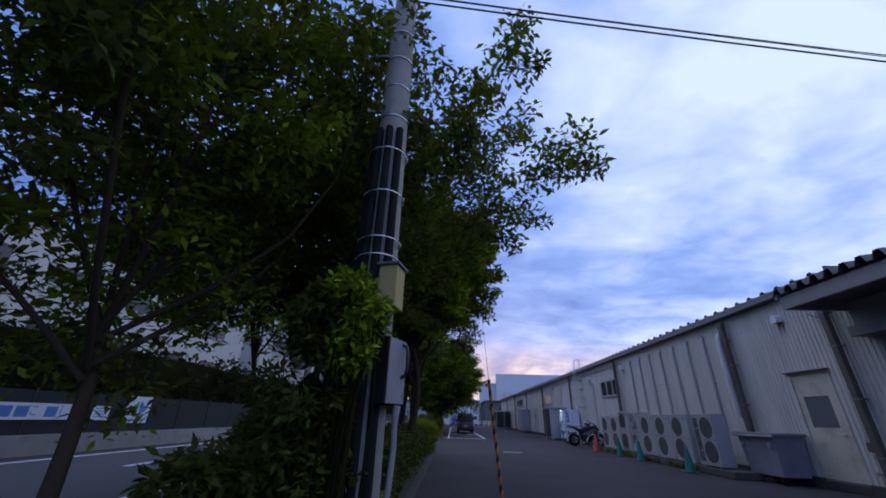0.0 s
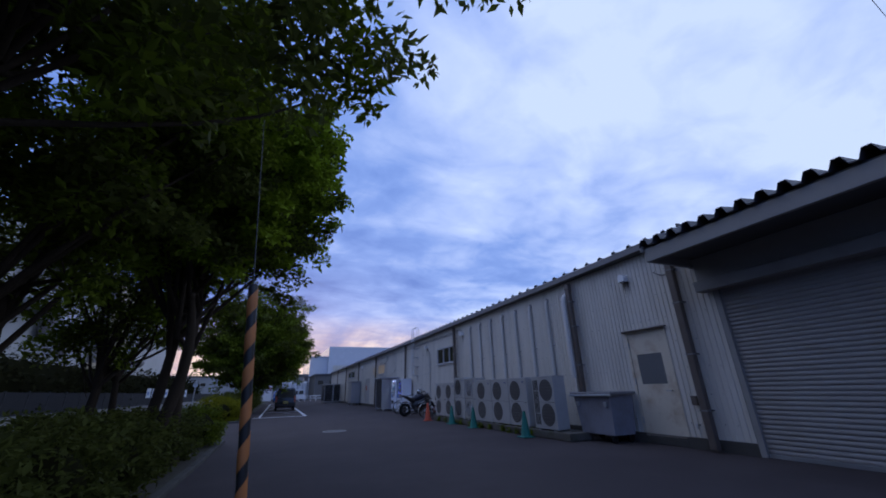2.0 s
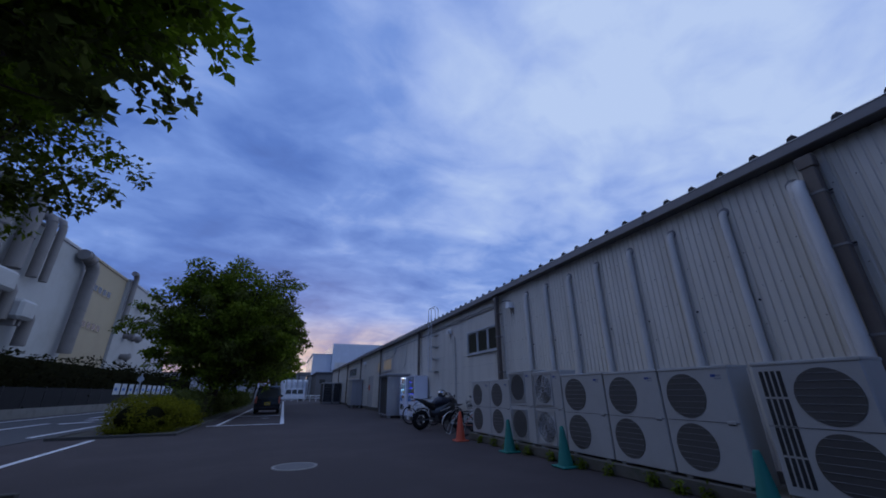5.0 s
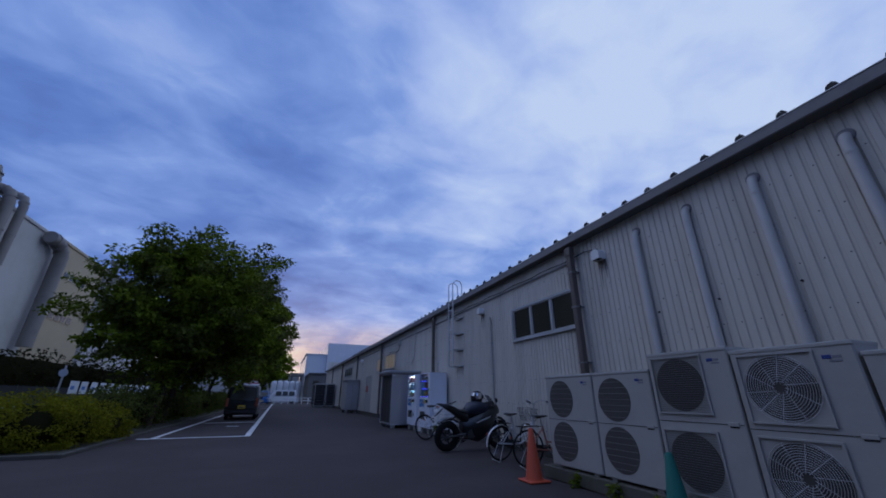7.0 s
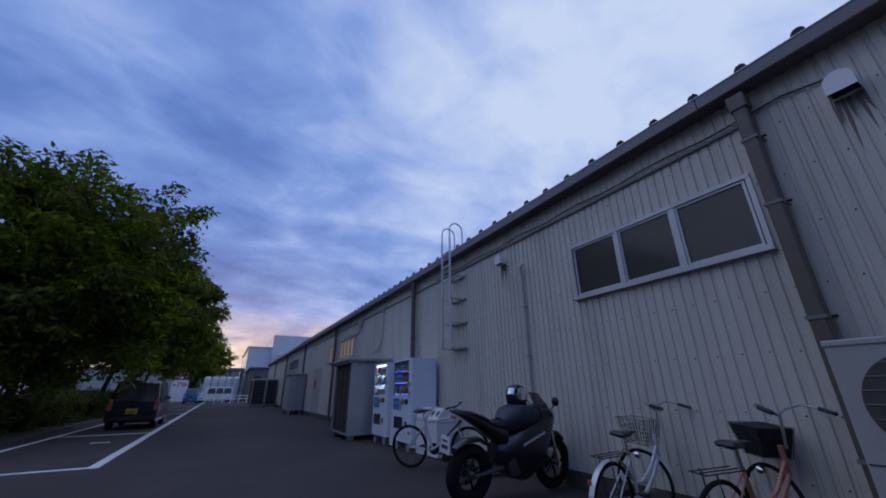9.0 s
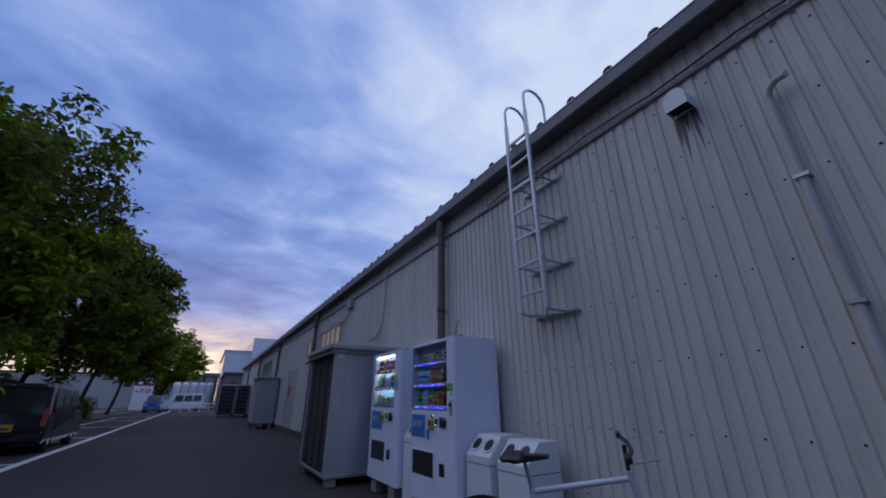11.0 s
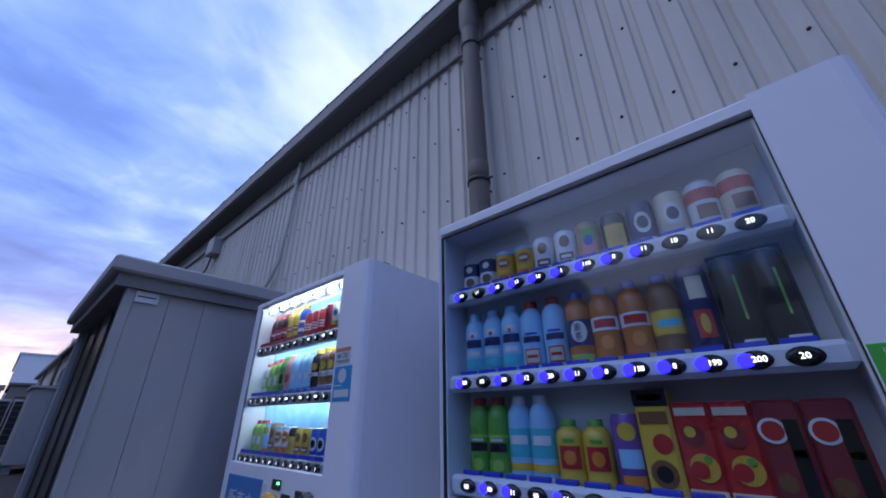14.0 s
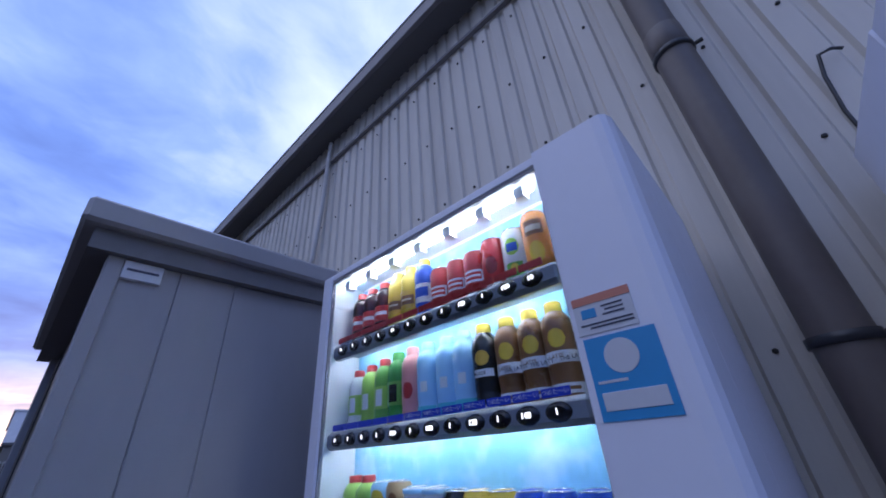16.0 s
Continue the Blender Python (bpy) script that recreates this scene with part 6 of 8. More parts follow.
def sample(parent, spec, x, y, z):
    """A dummy drink on the shelf: bottle, can or carton with its printed marks and cap."""
    kind, h, r, body, marks, capc = spec
    h, r = min(h * 1.20, 0.200), min(r * 1.20, 0.0322)
    n = 14
    if kind == PACK:
        b = part("drink_carton", Shape().box(x - r, y - r, z, x + r, y + r, z + h, 0.006), ink(body), parent)
        f = x - r - 0.0012

        def disc(dy_, zf, rad, colour, lay):
            part("print_disc", Shape().lathe((x - r - 0.0008 * lay, y + dy_ * r, z + h * zf), [(r * rad, 0), (r * rad, 0.001)], 18, (-1, 0, 0)), ink(colour), b)

        def bar(y0_, y1_, z0_, z1_, colour):
            part("print_band", Shape().box(f - 0.001, y + r * y0_, z + h * z0_, x - r, y + r * y1_, z + h * z1_), ink(colour), b)
        if body == YEL:
            bar(-1, 1, 0.84, 1.0, BLACK)
            bar(-0.7, 0.7, 0.89, 0.95, WHITE)
            bar(-0.8, 0.8, 0.68, 0.79, BROWN)
            disc(-0.25, 0.50, 0.55, RED, 1)
            disc(0, 0.24, 0.75, BROWN, 1)
            disc(0, 0.24, 0.45, BLACK, 2)
        elif body == RED:
            bar(-0.8, 0.8, 0.86, 0.94, CREAM)
            disc(0.1, 0.66, 0.60, DKRED, 1)
            disc(0.2, 0.70, 0.30, YEL, 2)
            disc(-0.1, 0.36, 0.72, marks, 1)
            disc(0.15, 0.34, 0.45, RED, 2)
            disc(-0.35, 0.44, 0.20, LEAFY, 3)
            bar(-0.9, 0.9, 0.06, 0.16, CREAM)
        else:
            disc(0.35, 0.72, 0.62, WHITE, 1)
            disc(0.35, 0.72, 0.48, RED, 2)
            bar(-0.75, -0.15, 0.10, 0.82, BLACK)
            bar(-0.70, -0.20, 0.50, 0.56, GOLD)
            disc(0.4, 0.28, 0.40, marks, 1)
            bar(0.0, 0.85, 0.08, 0.13, CREAM)
        return b
    if kind == BOTTLE:
        prof = [(r * 0.9, 0), (r, 0.008), (r, h * 0.22), (r * 0.96, h * 0.25), (r, h * 0.28), (r, h * 0.72), (r * 0.95, h * 0.79), (r * 0.76, h * 0.855), (r * 0.54, h * 0.895), (r * 0.48, h * 0.92)]
        b = part("drink_bottle", Shape().lathe((x, y, z), prof, n), ink(body, 0.15), parent)
        part("cap", Shape().lathe((x, y, z), [(r * 0.56, h * 0.895), (r * 0.56, h * 0.985), (r * 0.48, h)], n), ink(capc), b)
    else:
        prof = [(r * 0.82, 0), (r, 0.006), (r, h * 0.90), (r * 0.86, h * 0.965), (r * 0.86, h * 0.985), (r * 0.80, h * 0.985), (r * 0.80, h * 0.97)]
        b = part("drink_can", Shape().lathe((x, y, z), prof, n), ink(body, 0.2), parent)
        part("rim", Shape().ring((x, y, z + h * 0.985), (0, 0, 1), r * 0.84, 0.0016, 14, 5), "chrome", b)
        if kind == TALL:
            part("backing_card", Shape().box(x + r + 0.001, y - r * 1.02, z, x + r + 0.002, y + r * 1.02, z + h * 1.12), ink(BLACK), b)
    for i, (form, lo, hi, half, colour) in enumerate(marks):
        rr = r + 0.0005 + 0.0003 * i
        sh = Shape()
        if form == "band":
            sh.lathe((x, y, z), [(rr, h * lo), (rr, h * hi)], n)
        else:
            turn, cols = math.pi + 0.25, 8
            pt = lambda u, v: (x + rr * math.cos(turn + half * u), y + rr * math.sin(turn + half * u), z + h * v)
            for k in range(cols):
                u0, u1 = -1 + 2 * k / cols, -1 + 2 * (k + 1) / cols
                if form == "patch":
                    sh.add([pt(u0, lo), pt(u1, lo), pt(u1, hi), pt(u0, hi)], [(0, 1, 2, 3)], True)
                else:
                    m, e0, e1 = (lo + hi) / 2, (hi - lo) / 2 * math.sqrt(max(0, 1 - u0 * u0)), (hi - lo) / 2 * math.sqrt(max(0, 1 - u1 * u1))
                    sh.add([pt(u0, m - e0), pt(u1, m - e1), pt(u1, m + e1), pt(u0, m + e0)], [(0, 1, 2, 3)], True)
        part("print_" + form, sh, ink(colour), b)
    if marks is LATTE or marks is COFFEE:
        lettering("print_letters", "LATTE" if marks is LATTE else "BLACK", 0.0105, Matrix.Translation((x - r - 0.0035, y - r * 0.1, z + h * 0.435)) @ YARD, ink(BROWN if marks is LATTE else BLACK), b, 0.0003)
    if marks is BARLEY:
        for k, ch in enumerate("麦茶"):
            lettering("print_letters", ch, 0.021, Matrix.Translation((x - r * 0.99 - 0.002, y - r * 0.2, z + h * (0.515 - 0.115 * k))) @ YARD, ink(BLACK), b, 0.0003)
    return b


BASE = 0.15
# lettering that faces the yard: reads towards smaller y, upright in z
YARD = Matrix(((0, 0, -1, 0), (-1, 0, 0, 0), (0, 1, 0, 0), (0, 0, 0, 1)))
PRICES_R = ["10", "11", "10", "11", "10", "1", "110", "0", "11", "10", "11", "20"], ["00", "10", "00", "12", "20", "11", "0", "130", "0", "190", "200", "20"], ["10", "10", "11", "10", "11", "10", "11", "10", "11", "10", "10", "1"]
PRICES_L = ["0", "1", "1", "1", "11", "1", "0", "1", "120", "1", "100", "10"], ["0", "1", "0", "1", "110", "1", "100", "1", "130", "1", "140", "1"], ["1", "1", "0", "1", "1", "11", "1", "1", "0", "1", "1", "1"]


def vending_machine(label, y0, rows, prices, win, rails, lit, seed):
    """A drinks machine whose front is the plane x = 7.515; win = display window (y0, y1, z0, z1)."""
    g = random.Random(seed)
    X, W, TOP, BACK = 7.515, 1.03, 1.885, 8.12
    t = thing("vending_machine", label, "vending machine", group="vending machines")
    y1 = y0 + W
    a0, a1, b0, b1 = win
    sh = Shape()
    sh.box(X + 0.1682, y0, BASE, BACK, y1, TOP, 0.003)
    part("cabinet", sh, "vm", t)
    dr = part("door_stile", Shape().prism([(X + 0.168, y0), (X + 0.03, y0), (X + 0.012, y0 + 0.006), (X + 0.003, y0 + 0.016), (X, y0 + 0.034), (X, a0), (X + 0.168, a0)], BASE + 0.02, TOP, 2), "vm", t)
    part("door_stile", Shape().box(X, a1, BASE + 0.02, X + 0.168, y1, TOP, 0.012), "vm", t)
    part("door_head", Shape().box(X + 0.001, a0 - 0.012, b1, X + 0.168, a1 + 0.010, TOP - 0.001, 0.010), "vm", t)
    part("door_panel", Shape().box(X + 0.001, a0 - 0.012, BASE + 0.021, X + 0.168, a1 + 0.010, b0, 0.004), "vm", t)
    part("liner", Shape().box(X + 0.122, a0, b0, X + 0.1675, a1, b1), "liner", t)
    for ya, yb in ((a0, a0 + 0.006), (a1 - 0.006, a1)):
        part("side_liner", Shape().box(X + 0.012, ya, b0, X + 0.1215, yb, b1), "liner", t)
    pane = part("display_glass", Shape().box(X + 0.010, a0 + 0.002, b0 + 0.002, X + 0.014, a1 - 0.002, b1 - 0.002), "glass", t)
    pane.visible_shadow = False
    part("gasket", Shape().box(X + 0.004, a0 - 0.002, b0, X + 0.012, a0 + 0.002, b1).box(X + 0.004, a1 - 0.002, b0, X + 0.012, a1 + 0.003, b1).box(X + 0.004, a0, b1 - 0.003, X + 0.012, a1, b1 + 0.003), "rail_grey" if lit else "black", t)
    if lit:
        part("poster", Shape().box(X + 0.117, a0 + 0.008, b0 + 0.02, X + 0.120, a1 - 0.008, b1 - 0.012), "poster_blue", t, "light blue printed backdrop")
        part("led_tube", Shape().rod((X + 0.035, a0 + 0.03, b1 - 0.022), (X + 0.035, a1 - 0.03, b1 - 0.022), 0.0045, n=10), "led", t, "lit white tube")
        for zz in rails[:2]:
            part("led_tube", Shape().rod((X + 0.0555, a0 + 0.04, zz - 0.014), (X + 0.0555, a1 - 0.04, zz - 0.014), 0.003, n=8), "led", t, "lit white tube")
        for k in range(7):
            yy = a0 + 0.06 + (a1 - a0 - 0.12) * k / 6
            part("tube_clip", Shape().box(X + 0.022, yy - 0.012, b1 - 0.036, X + 0.05, yy + 0.012, b1 - 0.008), "white", t)
    step = (a1 - a0 - 0.07) / 12
    for r_, (specs, zz, pr) in enumerate(zip(rows, rails, prices)):
        rail = part("button_rail", Shape().box(X + 0.016, a0 + 0.006, zz - 0.026, X + 0.05, a1 - 0.006, zz + 0.020, 0.010).box(X + 0.05, a0 + 0.006, zz - 0.004, X + 0.121, a1 - 0.006, zz + 0.004), "rail_grey" if lit else "rail_white", t)
        for k in range(12):
            yc = a1 - 0.035 - step * (k + 0.5)
            on = not lit and g.random() < 0.85
            bt = part("button", Shape().lathe((X + 0.018, 0, 0), [(1, 0), (0.92, 0.004), (0.6, 0.0075)], 18, (-1, 0, 0)), "button_black", rail)
            bt.scale, bt.location = (1, 0.0265, 0.0165), (0, yc, zz - 0.003)
            if on:
                part("button_light", Shape().lathe((X + 0.0105, yc + 0.013, zz - 0.003), [(0.0125, 0), (0.010, 0.002)], 14, (-1, 0, 0)), "button_blue", rail)
            lettering("price", pr[k], 0.0145, Matrix.Translation((X + 0.0085, yc - (0.006 if on else 0), zz - 0.003)) @ YARD, "digit", rail, 0.0003)
            if lit:
                part("price_tag", Shape().box(X + 0.017, yc - step * 0.45, zz + 0.021, X + 0.021, yc + step * 0.45, zz + 0.036), "tag_blue" if r_ else ink(RED), rail)
                if r_ == 1 and k > 4:
                    lettering("tag_letters", "つめた～い", 0.0105, Matrix.Translation((X + 0.0165, yc, zz + 0.0285)) @ YARD, "white", rail, 0.0002)
            else:
                part("tag", Shape().box(X + 0.030, yc - step * 0.38, zz + 0.020, X + 0.046, yc + step * 0.38, zz + 0.030), "tag_blue", rail)
            sample(t, specs[k], X + 0.083 + g.uniform(-0.002, 0.002), yc + g.uniform(-0.002, 0.002), zz + 0.005)
    # operating panel below the window
    zt = b0 - 0.05
    part("panel_print", Shape().box(X - 0.004, a1 - 0.36, zt - 0.24, X + 0.001, a1 - 0.01, zt, 0.004), "vm_panel_blue", dr, "blue printed panel")
    lettering("panel_letters", "販売中", 0.085, Matrix.Translation((X - 0.0055, a1 - 0.18, zt - 0.10)) @ YARD, "sticker_pale", dr, 0.0004)
    coin = part("coin_unit", Shape().box(X - 0.008, a0 + 0.06, zt - 0.12, X + 0.001, a0 + 0.16, zt - 0.01, 0.01), "slot_dark", dr)
    part("coin_knob", Shape().lathe((X - 0.008, a0 + 0.06, zt - 0.06), [(0.055, 0), (0.05, 0.02), (0.03, 0.026)], 20, (-1, 0, 0)), "slot_dark", dr)
    part("card_reader", Shape().box(X - 0.035, a0 + 0.29, zt - 0.14, X + 0.001, a0 + 0.37, zt - 0.035, 0.012), "reader", dr, "yellow card reader")
    part("reader_face", Shape().box(X - 0.037, a0 + 0.305, zt - 0.10, X - 0.033, a0 + 0.355, zt - 0.05, 0.004), "slot_dark", dr)
    part("bill_slot", Shape().box(X - 0.006, a0 + 0.20, zt - 0.11, X + 0.001, a0 + 0.265, zt - 0.03, 0.004), "slot_dark", dr)
    part("lamp", Shape().box(X - 0.008, a0 + 0.225, zt - 0.098, X - 0.005, a0 + 0.24, zt - 0.09), "green_lamp", dr)
    part("display", Shape().box(X - 0.006, a0 + 0.28, zt - 0.025, X + 0.001, a0 + 0.35, zt + 0.012, 0.003), "slot_dark", dr)
    part("display_digit", Shape().box(X - 0.008, a0 + 0.285, zt - 0.004, X - 0.005, a0 + 0.303, zt + 0.004), "green_lamp", dr)
    part("notice", Shape().box(X - 0.002, a0 + 0.385, zt - 0.13, X + 0.001, a0 + 0.455, zt - 0.01), "sticker_pale", dr)
    part("notice", Shape().box(X - 0.002, a0 + 0.385, zt - 0.25, X + 0.001, a0 + 0.455, zt - 0.145), "vm_panel_blue", dr)
    part("pickup_flap", Shape().box(X - 0.004, a1 - 0.56, 0.42, X + 0.002, a1 - 0.06, 0.66, 0.012), "slot_dark", dr)
    part("pickup_frame", Shape().box(X - 0.010, a1 - 0.585, 0.40, X + 0.001, a1 - 0.565, 0.68).box(X - 0.010, a1 - 0.055, 0.40, X + 0.001, a1 - 0.035, 0.68).box(X - 0.010, a1 - 0.565, 0.662, X + 0.001, a1 - 0.055, 0.68), "vm", dr)
    part("change_cup", Shape().box(X - 0.004, a0 + 0.06, 0.46, X + 0.002, a0 + 0.17, 0.58, 0.012), "slot_dark", dr)
    part("kick_plate", Shape().box(X + 0.03, y0 + 0.02, BASE - 0.0, X + 0.16, y1 - 0.02, BASE + 0.019), "slot_dark", t)
    for yy in (y0 + 0.12, y1 - 0.3):
        part("plinth_block", Shape().box(X + 0.03, yy, 0.0, X + 0.22, yy + 0.19, BASE - 0.001, 0.008), "concrete", t)
        part("plinth_block", Shape().box(BACK - 0.22, yy, 0.0, BACK - 0.03, yy + 0.19, BASE - 0.001, 0.008), "concrete", t)
    part("top_catch", Shape().box(X + 0.10, y0 + 0.02, TOP, X + 0.13, y0 + 0.05, TOP + 0.015), "black", t)
    return t, dr, X


vr, drr, X = vending_machine("white drinks vending machine with an unlit display and glowing blue buttons", 25.14, R_ROWS, PRICES_R, (25.30, 26.148, 1.09, 1.838), (1.62, 1.37, 1.125), False, 5)
part("lock_plate", Shape().box(X - 0.010, 25.196, 1.045, X + 0.001, 25.236, 1.205, 0.010), "steel", drr, "steel lock plate")
part("lock", Shape().lathe((X - 0.012, 25.215, 1.16), [(0.020, 0), (0.018, 0.012), (0.010, 0.014)], 18, (-1, 0, 0)), "slot_dark", drr)
part("key_hole", Shape().lathe((X, 25.218, 1.265), [(0.014, 0), (0.012, 0.006)], 14, (-1, 0, 0)), "chrome", drr)
part("sticker", Shape().box(X - 0.0015, 25.18, 1.295, X + 0.001, 25.298, 1.375), "sticker_green", drr, "green sticker")
lettering("sticker_letters", "LED照明", 0.019, Matrix.Translation((X - 0.002, 25.239, 1.333)) @ YARD, "sticker_pale", drr, 0.0003)
lettering("sticker_letters", "ヒートポンプ", 0.0165, Matrix.Translation((X - 0.002, 25.239, 1.312)) @ YARD, "sticker_pale", drr, 0.0003)
lettering("sticker_letters", "環境にやさしい", 0.013, Matrix.Translation((X - 0.002, 25.239, 1.362)) @ YARD, "sticker_pale", drr, 0.0003)
vl, drl, X = vending_machine("white drinks vending machine with a brightly lit display", 26.55, L_ROWS, PRICES_L, (26.72, 27.515, 1.10, 1.845), (1.61, 1.365, 1.115), True, 9)
part("sticker", Shape().box(X - 0.0015, 26.597, 1.338, X + 0.001, 26.708, 1.462), "sticker_blue", drl, "blue sticker with a pale disc")
part("sticker_disc", Shape().lathe((X - 0.001, 26.655, 1.428), [(0.026, 0), (0.026, 0.0012)], 28, (-1, 0, 0)), "sticker_pale", drl)
part("sticker_bar", Shape().box(X - 0.0024, 26.607, 1.352, X - 0.001, 26.699, 1.378, 0.0006), "sticker_pale", drl)
part("sticker_line", Shape().box(X - 0.0022, 26.655, 1.391, X - 0.001, 26.70, 1.395), "sticker_pale", drl)
part("sticker", Shape().box(X - 0.0015, 26.615, 1.468, X + 0.001, 26.712, 1.532), "sticker_pale", drl, "pale information sticker with a red head")
part("sticker_head", Shape().box(X - 0.0022, 26.615, 1.518, X - 0.001, 26.712, 1.532), "sticker_red", drl)
for k, (a, b, z) in enumerate(((26.63, 26.665, 1.508), (26.63, 26.66, 1.501), (26.63, 26.665, 1.494), (26.62, 26.705, 1.482), (26.62, 26.69, 1.476))):
    part("sticker_line", Shape().box(X - 0.0022, a, z, X - 0.001, b, z + 0.0028), "ink", drl)
part("sticker_mark", Shape().box(X - 0.0022, 26.675, 1.494, X - 0.001, 26.70, 1.510, 0.0005), "sticker_blue", drl)
for k, yy in enumerate((26.752, 26.815, 26.877)):
    lettering("label_letters", "THE LATTE", 0.0115, Matrix.Translation((X + 0.0515, yy, 1.365 + 0.087)) @ YARD, "ink", vl, 0.0003)
for k, zz in ((0, 1.889), (1, 1.889)):
    part("top_vent", Shape().box(X + 0.02, 26.78 + 0.36 * k, 1.885, X + 0.05, 27.06 + 0.36 * k, 1.890), "slot_dark", vl)


def recycle_bin(label, y0, y1, x0=7.60, top=0.86):
    """A white bin with two round holes in its sloping front."""
    t = thing("recycling_bin", label, "bin", group="recycling bins")
    sh = Shape().prism([(x0, 0.02), (8.05, 0.02), (8.05, top + 0.08), (x0 + 0.16, top + 0.08), (x0, top - 0.10)], y0, y1, 1)
    part("body", sh, "white", t)
    n = 2
    ax = Vector((-0.72, 0, 0.62)).normalized()
    for k in range(n):
        yc = y0 + (y1 - y0) * (k + 0.5) / n
        c = Vector((x0 + 0.08, yc, top - 0.008)) + ax * 0.004
        r = min(0.072, (y1 - y0) / n * 0.42)
        part("hole_rim", Shape().ring(c, ax, r, 0.012, 24, 8), "white", t)
        part("hole", Shape().lathe(c - ax * 0.002, [(r, 0), (r * 0.98, 0.003)], 24, ax), "slot_dark", t)
    part("lid_seam", Shape().box(x0 - 0.002, y0 - 0.002, top - 0.17, 8.052, y1 + 0.002, top - 0.16), "rail_grey", t)
    return t


recycle_bin("white recycling bin with two round holes between the machines", 26.19, 26.53)
recycle_bin("white recycling bin with two round holes beside the machines", 24.72, 25.10, 7.62, 0.80)
recycle_bin("white recycling bin with two round holes at the row's end", 24.26, 24.66, 7.66, 0.78)

# ---- shelter and cabinets ----
M["shed_panel"] = material("shed_panel_grey", (0.38, 0.37, 0.375), 0.5, spread=0.06, grain=3, fine=20, stretch=(1, 1, 0.3), dirt=(0.3, 0.29, 0.28), dirt_amount=0.4, dirt_scale=2.0)
shed = thing("shelter", "grey steel shelter with dark open front and flat roof", "shed")
SX0, SX1, SY0, SY1, SZ = 6.97, 8.12, 27.92, 29.6, 0.16
for a, b in ((6.99, 7.1565), (7.1575, 7.3365), (7.3375, 7.7415), (7.7425, 8.12)):
    part("side_panel", Shape().box(a, SY0, SZ, b, SY0 + 0.03, 1.93, 0.003), "shed_panel", shed)
part("side_panel", Shape().box(6.99, SY1 - 0.03, SZ, 8.12, SY1, 1.93, 0.003), "shed_panel", shed)
part("back_panel", Shape().box(8.09, SY0 + 0.031, SZ, 8.12, SY1 - 0.031, 1.93), "shed_panel", shed)
part("floor_plate", Shape().box(6.97, SY0 - 0.01, SZ - 0.05, 8.12, SY1 + 0.01, SZ, 0.005), "steel", shed)
for y in (SY0 - 0.012, SY1 - 0.05):
    part("corner_post", Shape().box(6.955, y, SZ, 7.0, y + 0.062, 1.95, 0.004), "shed_panel", shed)
part("roof", Shape().box(6.86, 27.84, 2.0, 8.14, 29.68, 2.085, 0.012), "shed_panel", shed)
part("roof_skirt", Shape().box(6.90, 27.88, 1.93, 8.13, 29.64, 2.0), "trim", shed)
M["curtain"] = material("dark_strip_curtain", (0.045, 0.042, 0.04), 0.35, spread=0.2, grain=6, fine=20, stretch=(1, 1, 0.2))
for k in range(7):
    yy = SY0 + 0.06 + 0.217 * k
    part("door_strip", Shape().box(6.985 + 0.012 * (k % 2), yy, SZ + 0.02, 6.995 + 0.012 * (k % 2), yy + 0.235, 1.9), "curtain", shed)
part("notice_plate", Shape().box(7.0, SY0 - 0.016, 1.865, 7.105, SY0 + 0.001, 1.925, 0.001), "sticker_pale", shed, "small white plate with a blue line")
part("plate_line", Shape().box(7.01, SY0 - 0.018, 1.892, 7.095, SY0 - 0.015, 1.899), "ink", shed)
for x in (7.02, 7.95):
    for y in (SY0 + 0.02, SY1 - 0.2):
        part("plinth_block", Shape().box(x, y, 0, x + 0.15, y + 0.18, SZ - 0.051, 0.008), "concrete", shed)

cab = thing("tool_shed", "plain grey steel storage shed farther along the wall", "shed")
part("body", Shape().box(7.28, 41.5, 0.22, 8.15, 43.5, 2.14, 0.01), "shed_panel", cab)
part("roof", Shape().box(7.2, 41.4, 2.14, 8.17, 43.6, 2.22, 0.01), "shed_panel", cab)
for y in (41.55, 42.52):
    part("door", Shape().box(7.26, y, 0.26, 7.28, y + 0.93, 2.06, 0.004), "ac", cab)
part("front_seam", Shape().box(7.70, 41.494, 0.26, 7.712, 41.502, 2.1), "trim", cab)
for y in (41.6, 43.2):
    for x in (7.32, 7.95):
        part("foot", Shape().box(x, y, 0, x + 0.16, y + 0.18, 0.22), "concrete", cab)
for x0, x1 in ((6.15, 7.2), (7.26, 8.12)):
    r_ = thing("chiller_cabinet", "dark-faced equipment cabinet in a pale frame", "cabinet", group="equipment cabinets")
    part("frame", Shape().box(x0, 55.0, 0.16, x1, 58.6, 2.3, 0.02), "ac", r_)
    part("face", Shape().box(x0 + 0.06, 54.985, 0.24, x1 - 0.06, 54.998, 2.2), "dark", r_)
    part("side_face", Shape().box(x0 - 0.012, 55.1, 0.24, x0 - 0.002, 58.5, 2.2), "dark", r_)
    for k in range(7):
        zz = 0.4 + 0.27 * k
        part("slat", Shape().box(x0 + 0.08, 54.975, zz, x1 - 0.08, 54.985, zz + 0.02), "trim", r_)
    part("skid", Shape().box(x0 + 0.05, 55.05, 0, x1 - 0.05, 58.55, 0.16), "concrete", r_)

